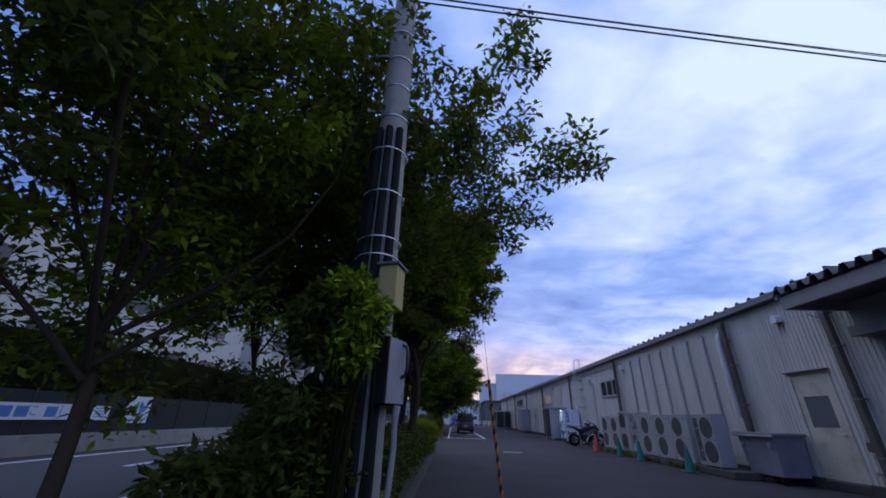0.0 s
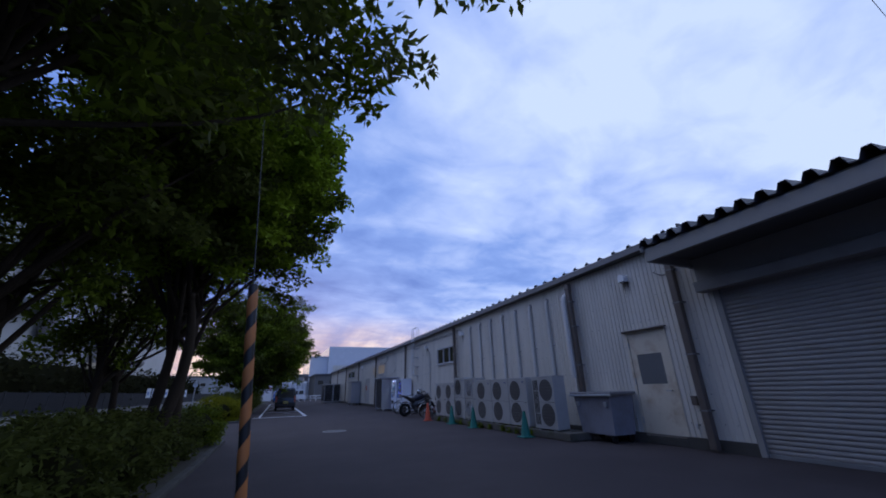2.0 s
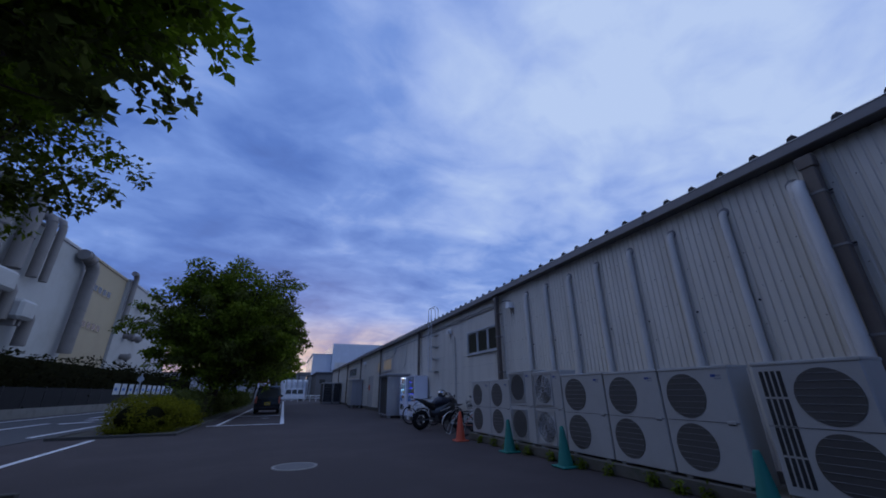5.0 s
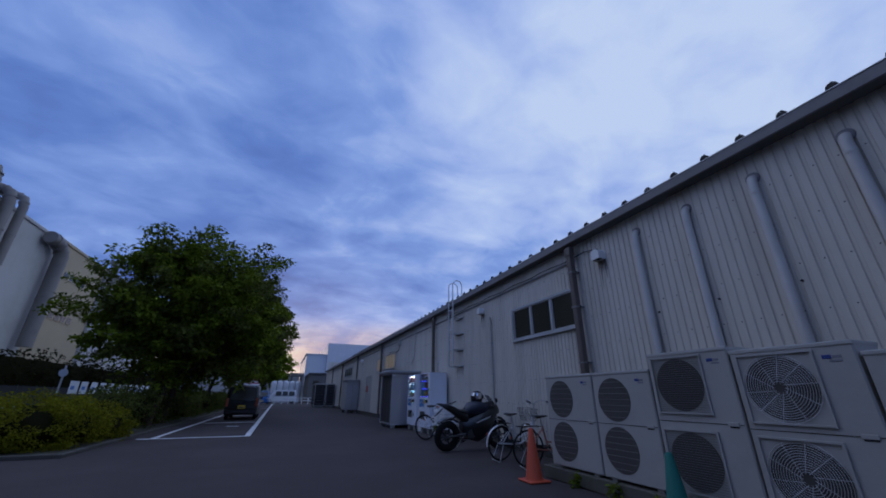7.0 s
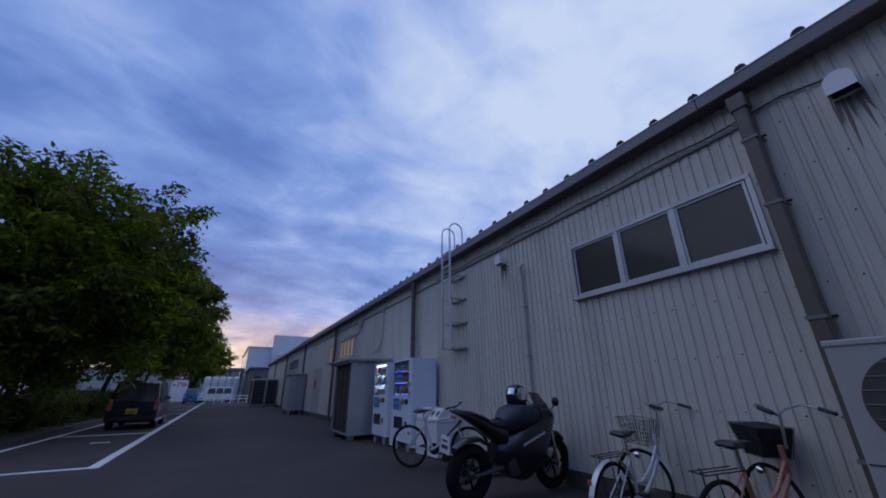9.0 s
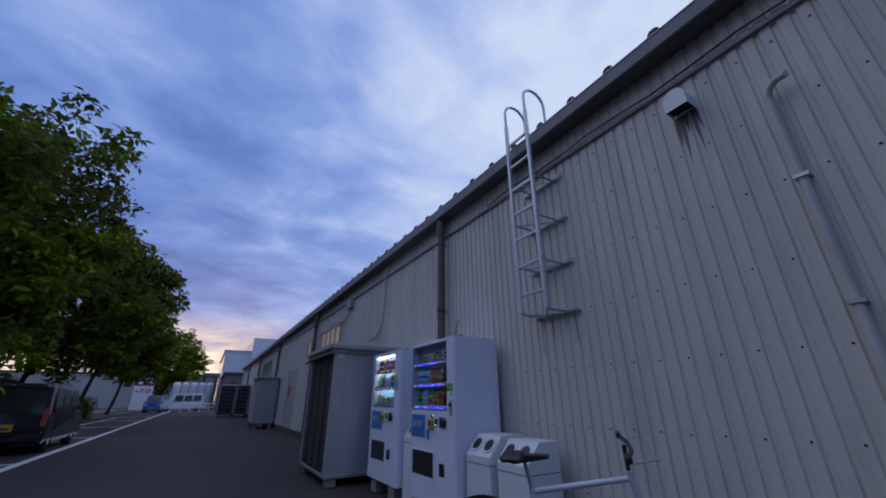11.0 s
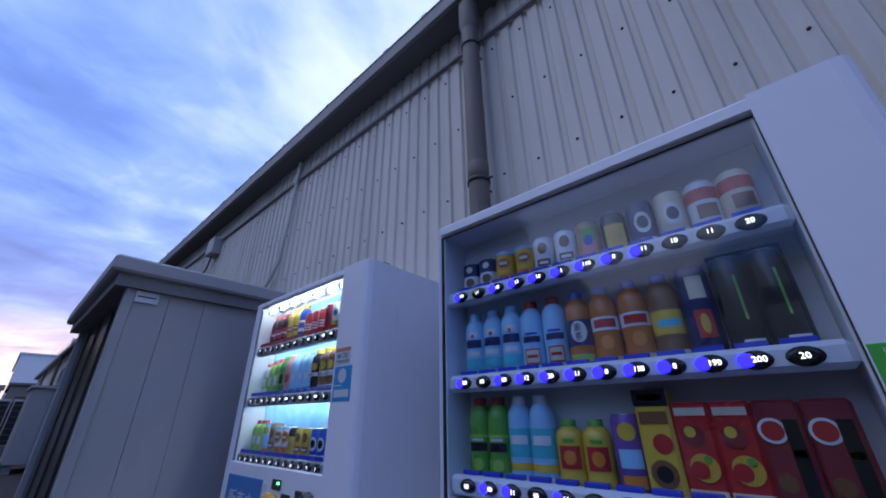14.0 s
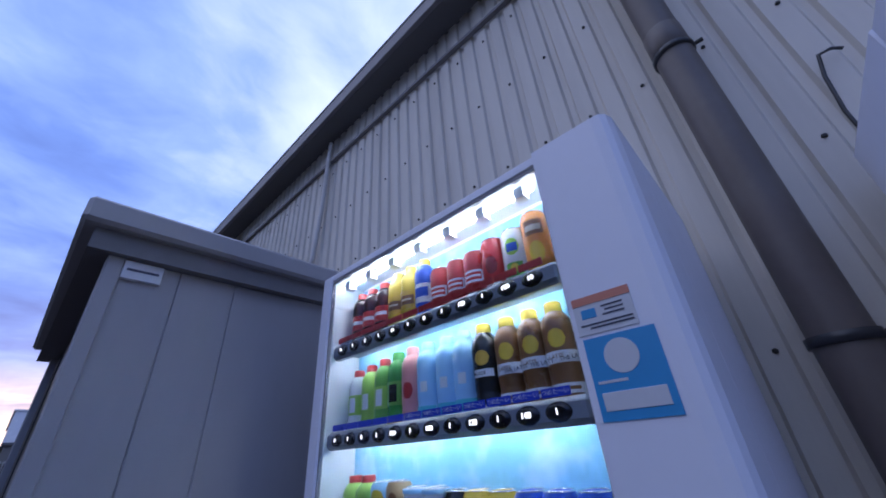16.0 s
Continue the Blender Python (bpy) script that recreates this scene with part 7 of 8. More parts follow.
# ---- bicycles ----
def bicycle(label, rear, heading, lean, frame_mat, style, fender, steer=0.0, size=1.0):
    """Stands at its rear wheel's foot; x runs forward, y to its left."""
    h = math.atan2(heading[1], heading[0])
    t = thing("bicycle", label, "bicycle", Matrix.Translation((rear[0], rear[1], 0)) @ Matrix.Rotation(h, 4, "Z") @ Matrix.Rotation(radians(lean), 4, "X") @ Matrix.Scale(size, 4), group="bicycles")
    R, WB, front_guard = 0.325, 1.08, None
    for x in (0, WB):
        w = part("wheel", Shape().ring((x, 0, R + 0.004), (0, 1, 0), R - 0.012, 0.009, 40, 6), "chrome", t)
        part("tyre", Shape().ring((x, 0, R + 0.004), (0, 1, 0), R - 0.018, 0.018 if style == "city" else 0.024, 40, 8), "rubber", w)
        sp = Shape()
        for k in range(18):
            a = 2 * math.pi * k / 18
            sp.rod((x, 0.02 * (-1) ** k, R), (x + (R - 0.03) * math.cos(a), 0, R + (R - 0.03) * math.sin(a)), 0.0012, n=4, caps=False)
        tagged(part("spoke_set", sp, "chrome", w), kind="stuff")
        part("hub", Shape().rod((x, -0.045, R), (x, 0.045, R), 0.018, n=10), "steel", w)
        front = w
        if fender:
            a0, a1 = (0.35, 3.3) if x == 0 else (0.5, 2.7)
            pts = [(x + (R + 0.03) * math.cos(a0 + (a1 - a0) * k / 14), 0, R + (R + 0.03) * math.sin(a0 + (a1 - a0) * k / 14)) for k in range(15)]
            fs = Shape()
            for p, q in zip(pts, pts[1:]):
                fs.add([(p[0], -0.026, p[2]), (q[0], -0.026, q[2]), (q[0], 0.0, q[2] + 0.006), (p[0], 0.0, p[2] + 0.006), (p[0], 0.026, p[2]), (q[0], 0.026, q[2])], [(0, 1, 2, 3), (3, 2, 5, 4)], True)
            front_guard = part("mudguard", fs, "aluminium", t)
    bb, seat, head, headlo = (0.43, 0, 0.29), (0.30, 0, 0.72), (0.86, 0, 0.80), (0.90, 0, 0.62)
    f = Shape()
    if style == "city":
        f.tube([headlo, (0.74, 0, 0.44), (0.56, 0, 0.31), bb], 0.019, 8).tube([(0.87, 0, 0.72), (0.7, 0, 0.52), (0.5, 0, 0.42), (0.37, 0, 0.44)], 0.014, 8)
    else:
        f.rod(headlo, bb, 0.02, n=8).rod(head, (0.31, 0, 0.70), 0.017, n=8)
    f.rod(bb, seat, 0.017, n=8).rod(headlo, (0.855, 0, 0.84), 0.021, n=8)
    for y in (-0.05, 0.05):
        f.rod((0.42, y * 0.4, 0.29), (0, y, R), 0.010, n=6).rod((0.31, y * 0.3, 0.66), (0, y, R), 0.008, n=6)
    part("frame", f, frame_mat, t)
    fk = Shape()
    for y in (-0.05, 0.05):
        fk.rod((0.90, y * 0.6, 0.62), (WB, y, R), 0.012, n=6)
    part("fork", fk, frame_mat, t)
    part("saddle", Shape().prism([(0.12, 0.87), (0.16, 0.905), (0.30, 0.90), (0.42, 0.90), (0.42, 0.885), (0.28, 0.86), (0.2, 0.845)], -0.03, 0.03, 1).box(0.12, -0.085, 0.862, 0.27, 0.085, 0.905, 0.02), "black", t)
    part("seat_post", Shape().rod((0.30, 0, 0.70), (0.265, 0, 0.87), 0.013, n=8), "steel", t)
    hb = Shape()
    if style == "city":
        hb.tube([(0.62, 0.27, 1.13), (0.78, 0.27, 1.16), (0.86, 0.2, 1.17), (0.88, 0.08, 1.13), (0.86, 0, 1.08), (0.88, -0.08, 1.13), (0.86, -0.2, 1.17), (0.78, -0.27, 1.16), (0.62, -0.27, 1.13)], 0.011, 8)
    else:
        hb.tube([(0.84, 0.32, 0.97), (0.88, 0.1, 0.96), (0.88, -0.1, 0.96), (0.84, -0.32, 0.97)], 0.013, 8)
    hb.rod((0.855, 0, 0.82), (0.85, 0, 1.09 if style == "city" else 0.97), 0.012, n=8)
    part("handlebar", hb, "steel" if style == "city" else "black", t)
    for y in (-0.27, 0.27) if style == "city" else (-0.3, 0.3):
        xx = 0.62 if style == "city" else 0.845
        part("grip", Shape().rod((xx, y, 1.13), (xx + 0.13, y, 1.153), 0.017, n=10) if style == "city" else Shape().rod((0.845, y - 0.05, 0.97), (0.845, y + 0.05, 0.97), 0.017, n=10), "black", t)
        part("brake_lever", Shape().rod((xx + 0.15, y * 0.95, 1.14 if style == "city" else 0.97), (xx + 0.02, y * 0.98, 1.105 if style == "city" else 0.945), 0.005, n=5), "steel", t)
    part("chain_guard" if style == "city" else "chain_ring", (Shape().box(-0.02, 0.05, 0.25, 0.5, 0.062, 0.37, 0.02) if style == "city" else Shape().lathe((0.43, 0.05, 0.29), [(0.09, 0), (0.09, 0.006)], 24, (0, 1, 0))), "black", t)
    cr = Shape()
    for sg in (1, -1):
        cr.rod((0.43, 0.06 * sg, 0.29), (0.43 + 0.12 * sg, 0.075 * sg, 0.21 if sg > 0 else 0.37), 0.009, n=6)
    part("crank", cr, "steel", t)
    for sg in (1, -1):
        part("pedal", Shape().box(0.50 if sg > 0 else 0.26, 0.08 if sg > 0 else -0.16, (0.21 if sg > 0 else 0.37) - 0.012, 0.60 if sg > 0 else 0.36, 0.16 if sg > 0 else -0.08, (0.21 if sg > 0 else 0.37) + 0.012, 0.004), "black", t)
    if style == "city":
        rk = Shape()
        for y in (-0.06, 0, 0.06):
            rk.rod((-0.22, y, 0.71), (0.25, y, 0.71), 0.005, n=5)
        rk.rod((-0.22, -0.07, 0.71), (-0.22, 0.07, 0.71), 0.006, n=5).rod((-0.1, 0.06, 0.71), (0, 0.07, R), 0.005, n=5).rod((-0.1, -0.06, 0.71), (0, -0.07, R), 0.005, n=5)
        part("rear_rack", rk, "black", t)
        bk = Shape()
        z0, z1 = 0.72, 0.97
        for k in range(9):
            for (ax, ay, bx_, by) in ((0.95, -0.13 + 0.0325 * k, 0.92, -0.17 + 0.0425 * k), (1.17, -0.13 + 0.0325 * k, 1.25, -0.17 + 0.0425 * k)):
                bk.rod((ax, ay, z0), (bx_, by, z1), 0.0028, n=4, caps=False)
            bk.rod((0.95 + 0.0275 * k, -0.13, z0), (0.92 + 0.041 * k, -0.17, z1), 0.0028, n=4, caps=False).rod((0.95 + 0.0275 * k, 0.13, z0), (0.92 + 0.041 * k, 0.17, z1), 0.0028, n=4, caps=False)
        for q in (0, 0.33, 0.66, 1):
            xa, xb, yy = 0.95 - 0.03 * q, 1.17 + 0.08 * q, 0.13 + 0.04 * q
            zz = z0 + (z1 - z0) * q
            bk.rod((xa, -yy, zz), (xb, -yy, zz), 0.003, n=4).rod((xa, yy, zz), (xb, yy, zz), 0.003, n=4).rod((xa, -yy, zz), (xa, yy, zz), 0.003, n=4).rod((xb, -yy, zz), (xb, yy, zz), 0.003, n=4)
        part("basket", bk, "black", t)
        if not fender:
            part("basket_cover", Shape().add([(0.96, -0.125, 0.725), (1.16, -0.125, 0.725), (1.16, 0.125, 0.725), (0.96, 0.125, 0.725), (0.925, -0.165, 0.96), (1.245, -0.165, 0.96), (1.245, 0.165, 0.96), (0.925, 0.165, 0.96), (1.07, 0.0, 1.0)],
                                                  [(0, 3, 2, 1), (0, 1, 5, 4), (1, 2, 6, 5), (2, 3, 7, 6), (3, 0, 4, 7), (4, 5, 8), (5, 6, 8), (6, 7, 8), (7, 4, 8)]), "basket_cloth", t, "black cloth basket cover")
        part("lamp", Shape().lathe((1.05, 0.07, 0.6), [(0.02, 0), (0.035, 0.03), (0.035, 0.05)], 14, (1, 0, 0)), "chrome", t)
        part("stand", Shape().rod((0, 0.09, R), (-0.12, 0.13, 0.01), 0.008, n=6).rod((0, -0.09, R), (-0.12, -0.13, 0.01), 0.008, n=6).rod((-0.12, -0.13, 0.01), (-0.12, 0.13, 0.01), 0.008, n=6), "steel", t)
    else:
        part("stand", Shape().rod((0.05, 0.06, R), (0.02, 0.2, 0.01), 0.008, n=6), "steel", t)
    part("reflector", Shape().box(-0.36 if style == "city" else -0.02, -0.02, 0.5, -0.35 if style == "city" else 0.0, 0.02, 0.54), "red_sign", t)
    # the steering stands turned to one side
    turn = Matrix.Translation((0.89, 0, 0)) @ Matrix.Rotation(radians(steer), 4, "Z") @ Matrix.Translation((-0.89, 0, 0))
    for o in t.children:
        if o.name.split(".")[0] in ("fork", "handlebar", "grip", "brake_lever", "basket", "basket_cover", "lamp") or o == front or o == front_guard:
            o.matrix_basis = turn @ o.matrix_basis
    return t


M["paint_white"] = material("bike_white_paint", (0.62, 0.63, 0.66), 0.3, spread=0.04, coat=0.3)
M["basket_cloth"] = material("black_basket_cloth", (0.022, 0.022, 0.024), 0.8, spread=0.2, grain=20, fine=90)
M["paint_pink"] = material("bike_pink_paint", (0.50, 0.22, 0.17), 0.35, spread=0.05, coat=0.3)
bicycle("pink city bicycle with a black mesh basket and black saddle", (7.12, 19.14), (0.98, -0.12), 5, "paint_pink", "city", False, 70, 0.92)
bicycle("white city bicycle with silver mudguards and a wire basket", (7.06, 19.98), (0.99, 0.10), 5, "paint_white", "city", True, 86, 0.92)
bicycle("white mountain bike leaning by the vending machines", (6.92, 23.84), (0.62, -0.78), 6, "paint_white", "mtb", False)
# ---- motorcycle ----
M["moto_black"] = material("motorcycle_black_paint", (0.010, 0.010, 0.012), 0.35, spread=0.1, coat=0.6)
M["moto_navy"] = material("motorcycle_navy_cover", (0.022, 0.026, 0.045), 0.45, spread=0.15)
M["engine"] = material("engine_metal", (0.12, 0.12, 0.12), 0.4, metal=0.6, spread=0.2)
mo = thing("motorcycle", "black sport motorcycle with dark fairing parked by the wall", "motorcycle", Matrix.Translation((6.58, 21.52, 0)) @ Matrix.Rotation(math.atan2(0.06, 0.99), 4, "Z") @ Matrix.Rotation(radians(7), 4, "X"))
RW, WB = 0.31, 1.36
for x, w, nm in ((0, 0.098, "rear"), (WB, 0.058, "front")):
    wh = part("wheel", Shape().ring((x, 0, RW), (0, 1, 0), 0.20, 0.022, 32, 8), "moto_black", mo)
    part("tyre", Shape().ring((x, 0, RW + 0.002), (0, 1, 0), RW - w * 0.75, w * 0.78, 36, 10), "rubber", wh)
    sp = Shape()
    for k in range(5):
        a = 2 * math.pi * k / 5
        sp.rod((x, 0, RW), (x + 0.2 * math.cos(a), 0, RW + 0.2 * math.sin(a)), 0.016, n=6)
    part("spoke_casting", sp, "moto_black", wh)
    part("hub", Shape().rod((x, -0.09, RW), (x, 0.09, RW), 0.035, n=12), "engine", wh)
    part("brake_disc", Shape().lathe((x, 0.06, RW), [(0.13, 0), (0.13, 0.006), (0.06, 0.006)], 26, (0, 1, 0)), "chrome", wh)


def loft(rows, n=12):
    """A closed skin through rounded cross-sections (x, z, half width, half height)."""
    sh = Shape()
    pts = []
    for x, z, hw, hh in rows:
        for k in range(n):
            a = 2 * math.pi * k / n
            c_, s_ = math.cos(a), math.sin(a)
            pts.append((x, hw * math.copysign(abs(c_) ** 0.75, c_), z + hh * math.copysign(abs(s_) ** 0.75, s_)))
    m = len(rows)
    sh.add(pts, [(i * n + k, i * n + (k + 1) % n, (i + 1) * n + (k + 1) % n, (i + 1) * n + k) for i in range(m - 1) for k in range(n)], True)
    sh.add(pts[:n], [tuple(range(n))[::-1]])
    return sh.add(pts[-n:], [tuple(range(n))])


part("tail", loft([(-0.30, 0.985, 0.02, 0.012), (-0.16, 0.95, 0.09, 0.035), (0.06, 0.87, 0.12, 0.075), (0.28, 0.76, 0.14, 0.11), (0.46, 0.68, 0.14, 0.13)]), "moto_black", mo)
part("seat", loft([(-0.2, 0.985, 0.06, 0.012), (0.0, 0.945, 0.12, 0.025), (0.12, 0.905, 0.13, 0.03), (0.22, 0.84, 0.14, 0.04), (0.40, 0.81, 0.14, 0.05), (0.52, 0.83, 0.10, 0.05)]), "black", mo)
part("tank", loft([(0.42, 0.80, 0.10, 0.09), (0.52, 0.86, 0.17, 0.14), (0.70, 0.90, 0.20, 0.15), (0.90, 0.90, 0.19, 0.13), (1.04, 0.88, 0.14, 0.09)]), "moto_navy", mo)
part("side_fairing", loft([(0.34, 0.52, 0.10, 0.10), (0.52, 0.48, 0.19, 0.25), (0.76, 0.50, 0.24, 0.33), (1.00, 0.62, 0.24, 0.32), (1.14, 0.76, 0.20, 0.22), (1.24, 0.84, 0.14, 0.13)], 14), "moto_black", mo)
part("nose", loft([(0.98, 0.90, 0.18, 0.11), (1.14, 0.90, 0.19, 0.13), (1.27, 0.86, 0.13, 0.11), (1.35, 0.82, 0.05, 0.05)]), "moto_black", mo)
part("headlight", loft([(1.25, 0.83, 0.10, 0.04), (1.34, 0.82, 0.06, 0.03), (1.36, 0.82, 0.03, 0.015)]), "chrome", mo)
M["smoke"] = clear_glass("smoked_screen", (0.25, 0.25, 0.28))
ws = Shape()
for k in range(8):
    a0, a1 = -1.1 + 2.2 * k / 8, -1.1 + 2.2 * (k + 1) / 8
    p = lambda a, f_: (1.20 - 0.16 * f_ - 0.06 * (1 - math.cos(a)), 0.15 * (1 - 0.3 * f_) * math.sin(a), 1.0 + 0.17 * f_)
    ws.add([p(a0, 0), p(a1, 0), p(a1, 1), p(a0, 1)], [(0, 1, 2, 3)], True)
part("windscreen", ws, "smoke", mo)
part("engine_block", Shape().box(0.48, -0.15, 0.26, 0.92, 0.15, 0.52, 0.03).rod((0.55, -0.19, 0.38), (0.55, 0.19, 0.38), 0.10, n=18), "engine", mo)
part("exhaust", Shape().tube([(0.9, 0.06, 0.34), (0.7, 0.1, 0.2), (0.4, 0.14, 0.2), (0.15, 0.16, 0.3)], 0.026, 8).rod((0.15, 0.16, 0.3), (-0.22, 0.19, 0.46), 0.052, 0.06, 14), "chrome", mo)
part("swing_arm", Shape().rod((0.42, 0.1, 0.36), (0, 0.1, RW), 0.03, 0.022, 8).rod((0.42, -0.1, 0.36), (0, -0.1, RW), 0.03, 0.022, 8), "engine", mo)
for y in (-0.1, 0.1):
    part("fork", Shape().rod((WB, y, RW), (1.16, y, 0.92), 0.026, 0.022, 10), "chrome", mo)
    part("clip_on_bar", Shape().rod((1.10, y, 0.97), (0.98, y * 3.3, 0.95), 0.013, n=8), "black", mo)
    part("grip", Shape().rod((1.01, y * 2.6, 0.955), (0.97, y * 3.5, 0.948), 0.019, n=10), "rubber", mo)
    part("mirror", Shape().tube([(1.16, y * 1.6, 0.97), (1.14, y * 2.4, 1.04), (1.08, y * 3.0, 1.09)], 0.007, 6).lathe((1.08, y * 3.1, 1.10), [(0.03, -0.012), (0.055, 0.0), (0.05, 0.014), (0.02, 0.03)], 14, (1, 0, 0.1)), "black", mo)
part("front_mudguard", loft([(1.2, 0.62, 0.04, 0.03), (1.3, 0.68, 0.07, 0.03), (1.42, 0.66, 0.07, 0.03), (1.54, 0.58, 0.05, 0.03)]), "moto_black", mo)
part("rear_hugger", loft([(-0.24, 0.58, 0.05, 0.02), (-0.1, 0.66, 0.08, 0.025), (0.1, 0.67, 0.08, 0.025), (0.24, 0.6, 0.06, 0.02)]), "moto_black", mo)
plate = part("number_plate", Shape().box(-0.36, -0.09, 0.55, -0.35, 0.09, 0.73, 0.004), "white", mo, "white number plate with dark bars")
part("plate_bar", Shape().box(-0.363, -0.06, 0.60, -0.359, 0.06, 0.64).box(-0.363, -0.05, 0.67, -0.359, 0.05, 0.69), "ink", plate)
part("plate_arm", Shape().rod((-0.15, 0, 0.88), (-0.34, 0, 0.72), 0.014, n=6), "black", mo)
part("tail_light", Shape().box(-0.275, -0.045, 0.905, -0.25, 0.045, 0.935, 0.006), "red_sign", mo)
part("side_stand", Shape().rod((0.5, 0.14, 0.26), (0.42, 0.3, 0.005), 0.012, n=6), "steel", mo)
for y in (-0.2, 0.2):
    part("fairing_stripe", Shape().prism([(0.62, 0.60), (0.98, 0.72), (0.98, 0.745), (0.62, 0.625)], y * 1.15 - 0.004, y * 1.15 + 0.004, 1), "aluminium", mo)
hl = thing("helmet", "black full-face helmet with a glossy visor on the motorcycle", "helmet", Matrix.Translation((7.36, 21.50, 1.13)) @ Matrix.Rotation(radians(3), 4, "Z"))
hs = Shape().lathe((0, 0, -0.13), [(0.085, 0), (0.115, 0.02), (0.128, 0.08), (0.13, 0.14), (0.118, 0.20), (0.085, 0.245), (0.04, 0.262), (0.005, 0.265)], 22)
hs.v = [(x * 1.12, y, z) for x, y, z in hs.v]
part("shell", hs, "moto_black", hl)
vs = Shape()
for i in range(12):
    for j in range(4):
        q = lambda ii, jj: ((0.149 - 0.012 * abs(jj - 2)) * math.cos(-2.0 + 4.0 * ii / 12 + math.pi) * -1.0, 0.135 * math.sin(-2.0 + 4.0 * ii / 12), -0.05 + 0.035 * jj)
        vs.add([q(i, j), q(i + 1, j), q(i + 1, j + 1), q(i, j + 1)], [(0, 1, 2, 3)], True)
vs.v = [(-x, y, z) for x, y, z in vs.v]
part("visor", vs, "chrome", hl, "mirror-like visor")


# ---- parked cars ----
def car(label, x, y, yaw, L, W, H, mat, van=False):
    """A boxy small car; its tail is at its origin and it points along +y before the turn."""
    t = thing("car", label, "car", pose(x, y, 0, 0, 0, yaw), group="parked cars")
    hw = W / 2
    belt, hood = H * 0.54, H * 0.58
    side = [(0.02, 0.32), (0.0, 0.55), (0.03, belt), (0.16, H * 0.93), (0.30, H * 0.985), (L * 0.45, H), (L * (0.66 if not van else 0.74), H * 0.955), (L * (0.80 if not van else 0.87), belt + 0.10), (L * 0.97, hood * 0.93), (L, 0.62), (L, 0.30), (L - 0.06, 0.22), (0.08, 0.22)]
    n = len(side)
    tuck = lambda z: hw * (1 - 0.16 * max(0.0, (z - belt) / (H - belt)) ** 1.2) - (0.03 if z < 0.3 else 0)
    sh = Shape()
    inner = [(-tuck(z) + 0.05, a, z) for a, z in side], [(tuck(z) - 0.05, a, z) for a, z in side]
    outer = [(-tuck(z), L / 2 + (a - L / 2) * 0.985, 0.2 + (z - 0.2) * 0.985) for a, z in side], [(tuck(z), L / 2 + (a - L / 2) * 0.985, 0.2 + (z - 0.2) * 0.985) for a, z in side]
    rings = outer[0], inner[0], inner[1], outer[1]
    sh.add([p for r_ in rings for p in r_], [(i * n + k, i * n + (k + 1) % n, (i + 1) * n + (k + 1) % n, (i + 1) * n + k) for i in range(3) for k in range(n)], False)
    sh.add(outer[0], [tuple(range(n))])
    sh.add(outer[1], [tuple(range(n))[::-1]])
    body = part("body", sh, mat, t)
    gz0, gz1 = belt + 0.04, H * 0.90
    part("rear_window", Shape().add([(-hw * 0.80, 0.035, gz0), (hw * 0.80, 0.035, gz0), (hw * 0.70, 0.135, gz1), (-hw * 0.70, 0.135, gz1), (-hw * 0.80, 0.075, gz0), (hw * 0.80, 0.075, gz0), (hw * 0.70, 0.175, gz1), (-hw * 0.70, 0.175, gz1)], [(0, 1, 2, 3), (4, 7, 6, 5), (0, 4, 5, 1), (1, 5, 6, 2), (2, 6, 7, 3), (3, 7, 4, 0)]), "pane", t)
    fx = L * (0.80 if not van else 0.87)
    part("windscreen", Shape().add([(-hw * 0.80, fx - 0.02, belt + 0.12), (hw * 0.80, fx - 0.02, belt + 0.12), (hw * 0.72, fx - L * 0.125, gz1 + 0.02), (-hw * 0.72, fx - L * 0.125, gz1 + 0.02), (-hw * 0.80, fx + 0.02, belt + 0.14), (hw * 0.80, fx + 0.02, belt + 0.14), (hw * 0.72, fx - L * 0.115, gz1 + 0.05), (-hw * 0.72, fx - L * 0.115, gz1 + 0.05)], [(0, 1, 2, 3), (4, 7, 6, 5), (0, 4, 5, 1), (1, 5, 6, 2), (2, 6, 7, 3), (3, 7, 4, 0)]), "pane", t)
    for sg in (-1, 1):
        for a, b in ((0.30, L * 0.27), (L * 0.29, L * 0.48), (L * 0.50, L * 0.70)):
            w0, w1 = sg * (tuck(gz0) + 0.003), sg * (tuck(gz1) + 0.003)
            part("side_window", Shape().add([(w0, a, gz0), (w0, b, gz0), (w1, b - 0.06, gz1), (w1, a + 0.04, gz1), (w0 - sg * 0.03, a, gz0), (w0 - sg * 0.03, b, gz0), (w1 - sg * 0.03, b - 0.06, gz1), (w1 - sg * 0.03, a + 0.04, gz1)], [(0, 1, 2, 3), (4, 7, 6, 5), (0, 4, 5, 1), (1, 5, 6, 2), (2, 6, 7, 3), (3, 7, 4, 0)]), "pane", t)
        part("tail_light", Shape().box(sg * hw * 0.90 - 0.06, -0.004, 0.62, sg * hw * 0.90 + 0.05, 0.05, belt + 0.12, 0.01), "red_sign", t)
        part("headlight", Shape().box(sg * hw * 0.80 - 0.12, L - 0.05, 0.62, sg * hw * 0.80 + 0.10, L + 0.006, 0.78, 0.02), "chrome", t)
        part("door_mirror", Shape().box(sg * (hw + 0.02) - 0.06, L * 0.70, belt + 0.06, sg * (hw + 0.02) + 0.06, L * 0.70 + 0.07, belt + 0.20, 0.02), mat, t)
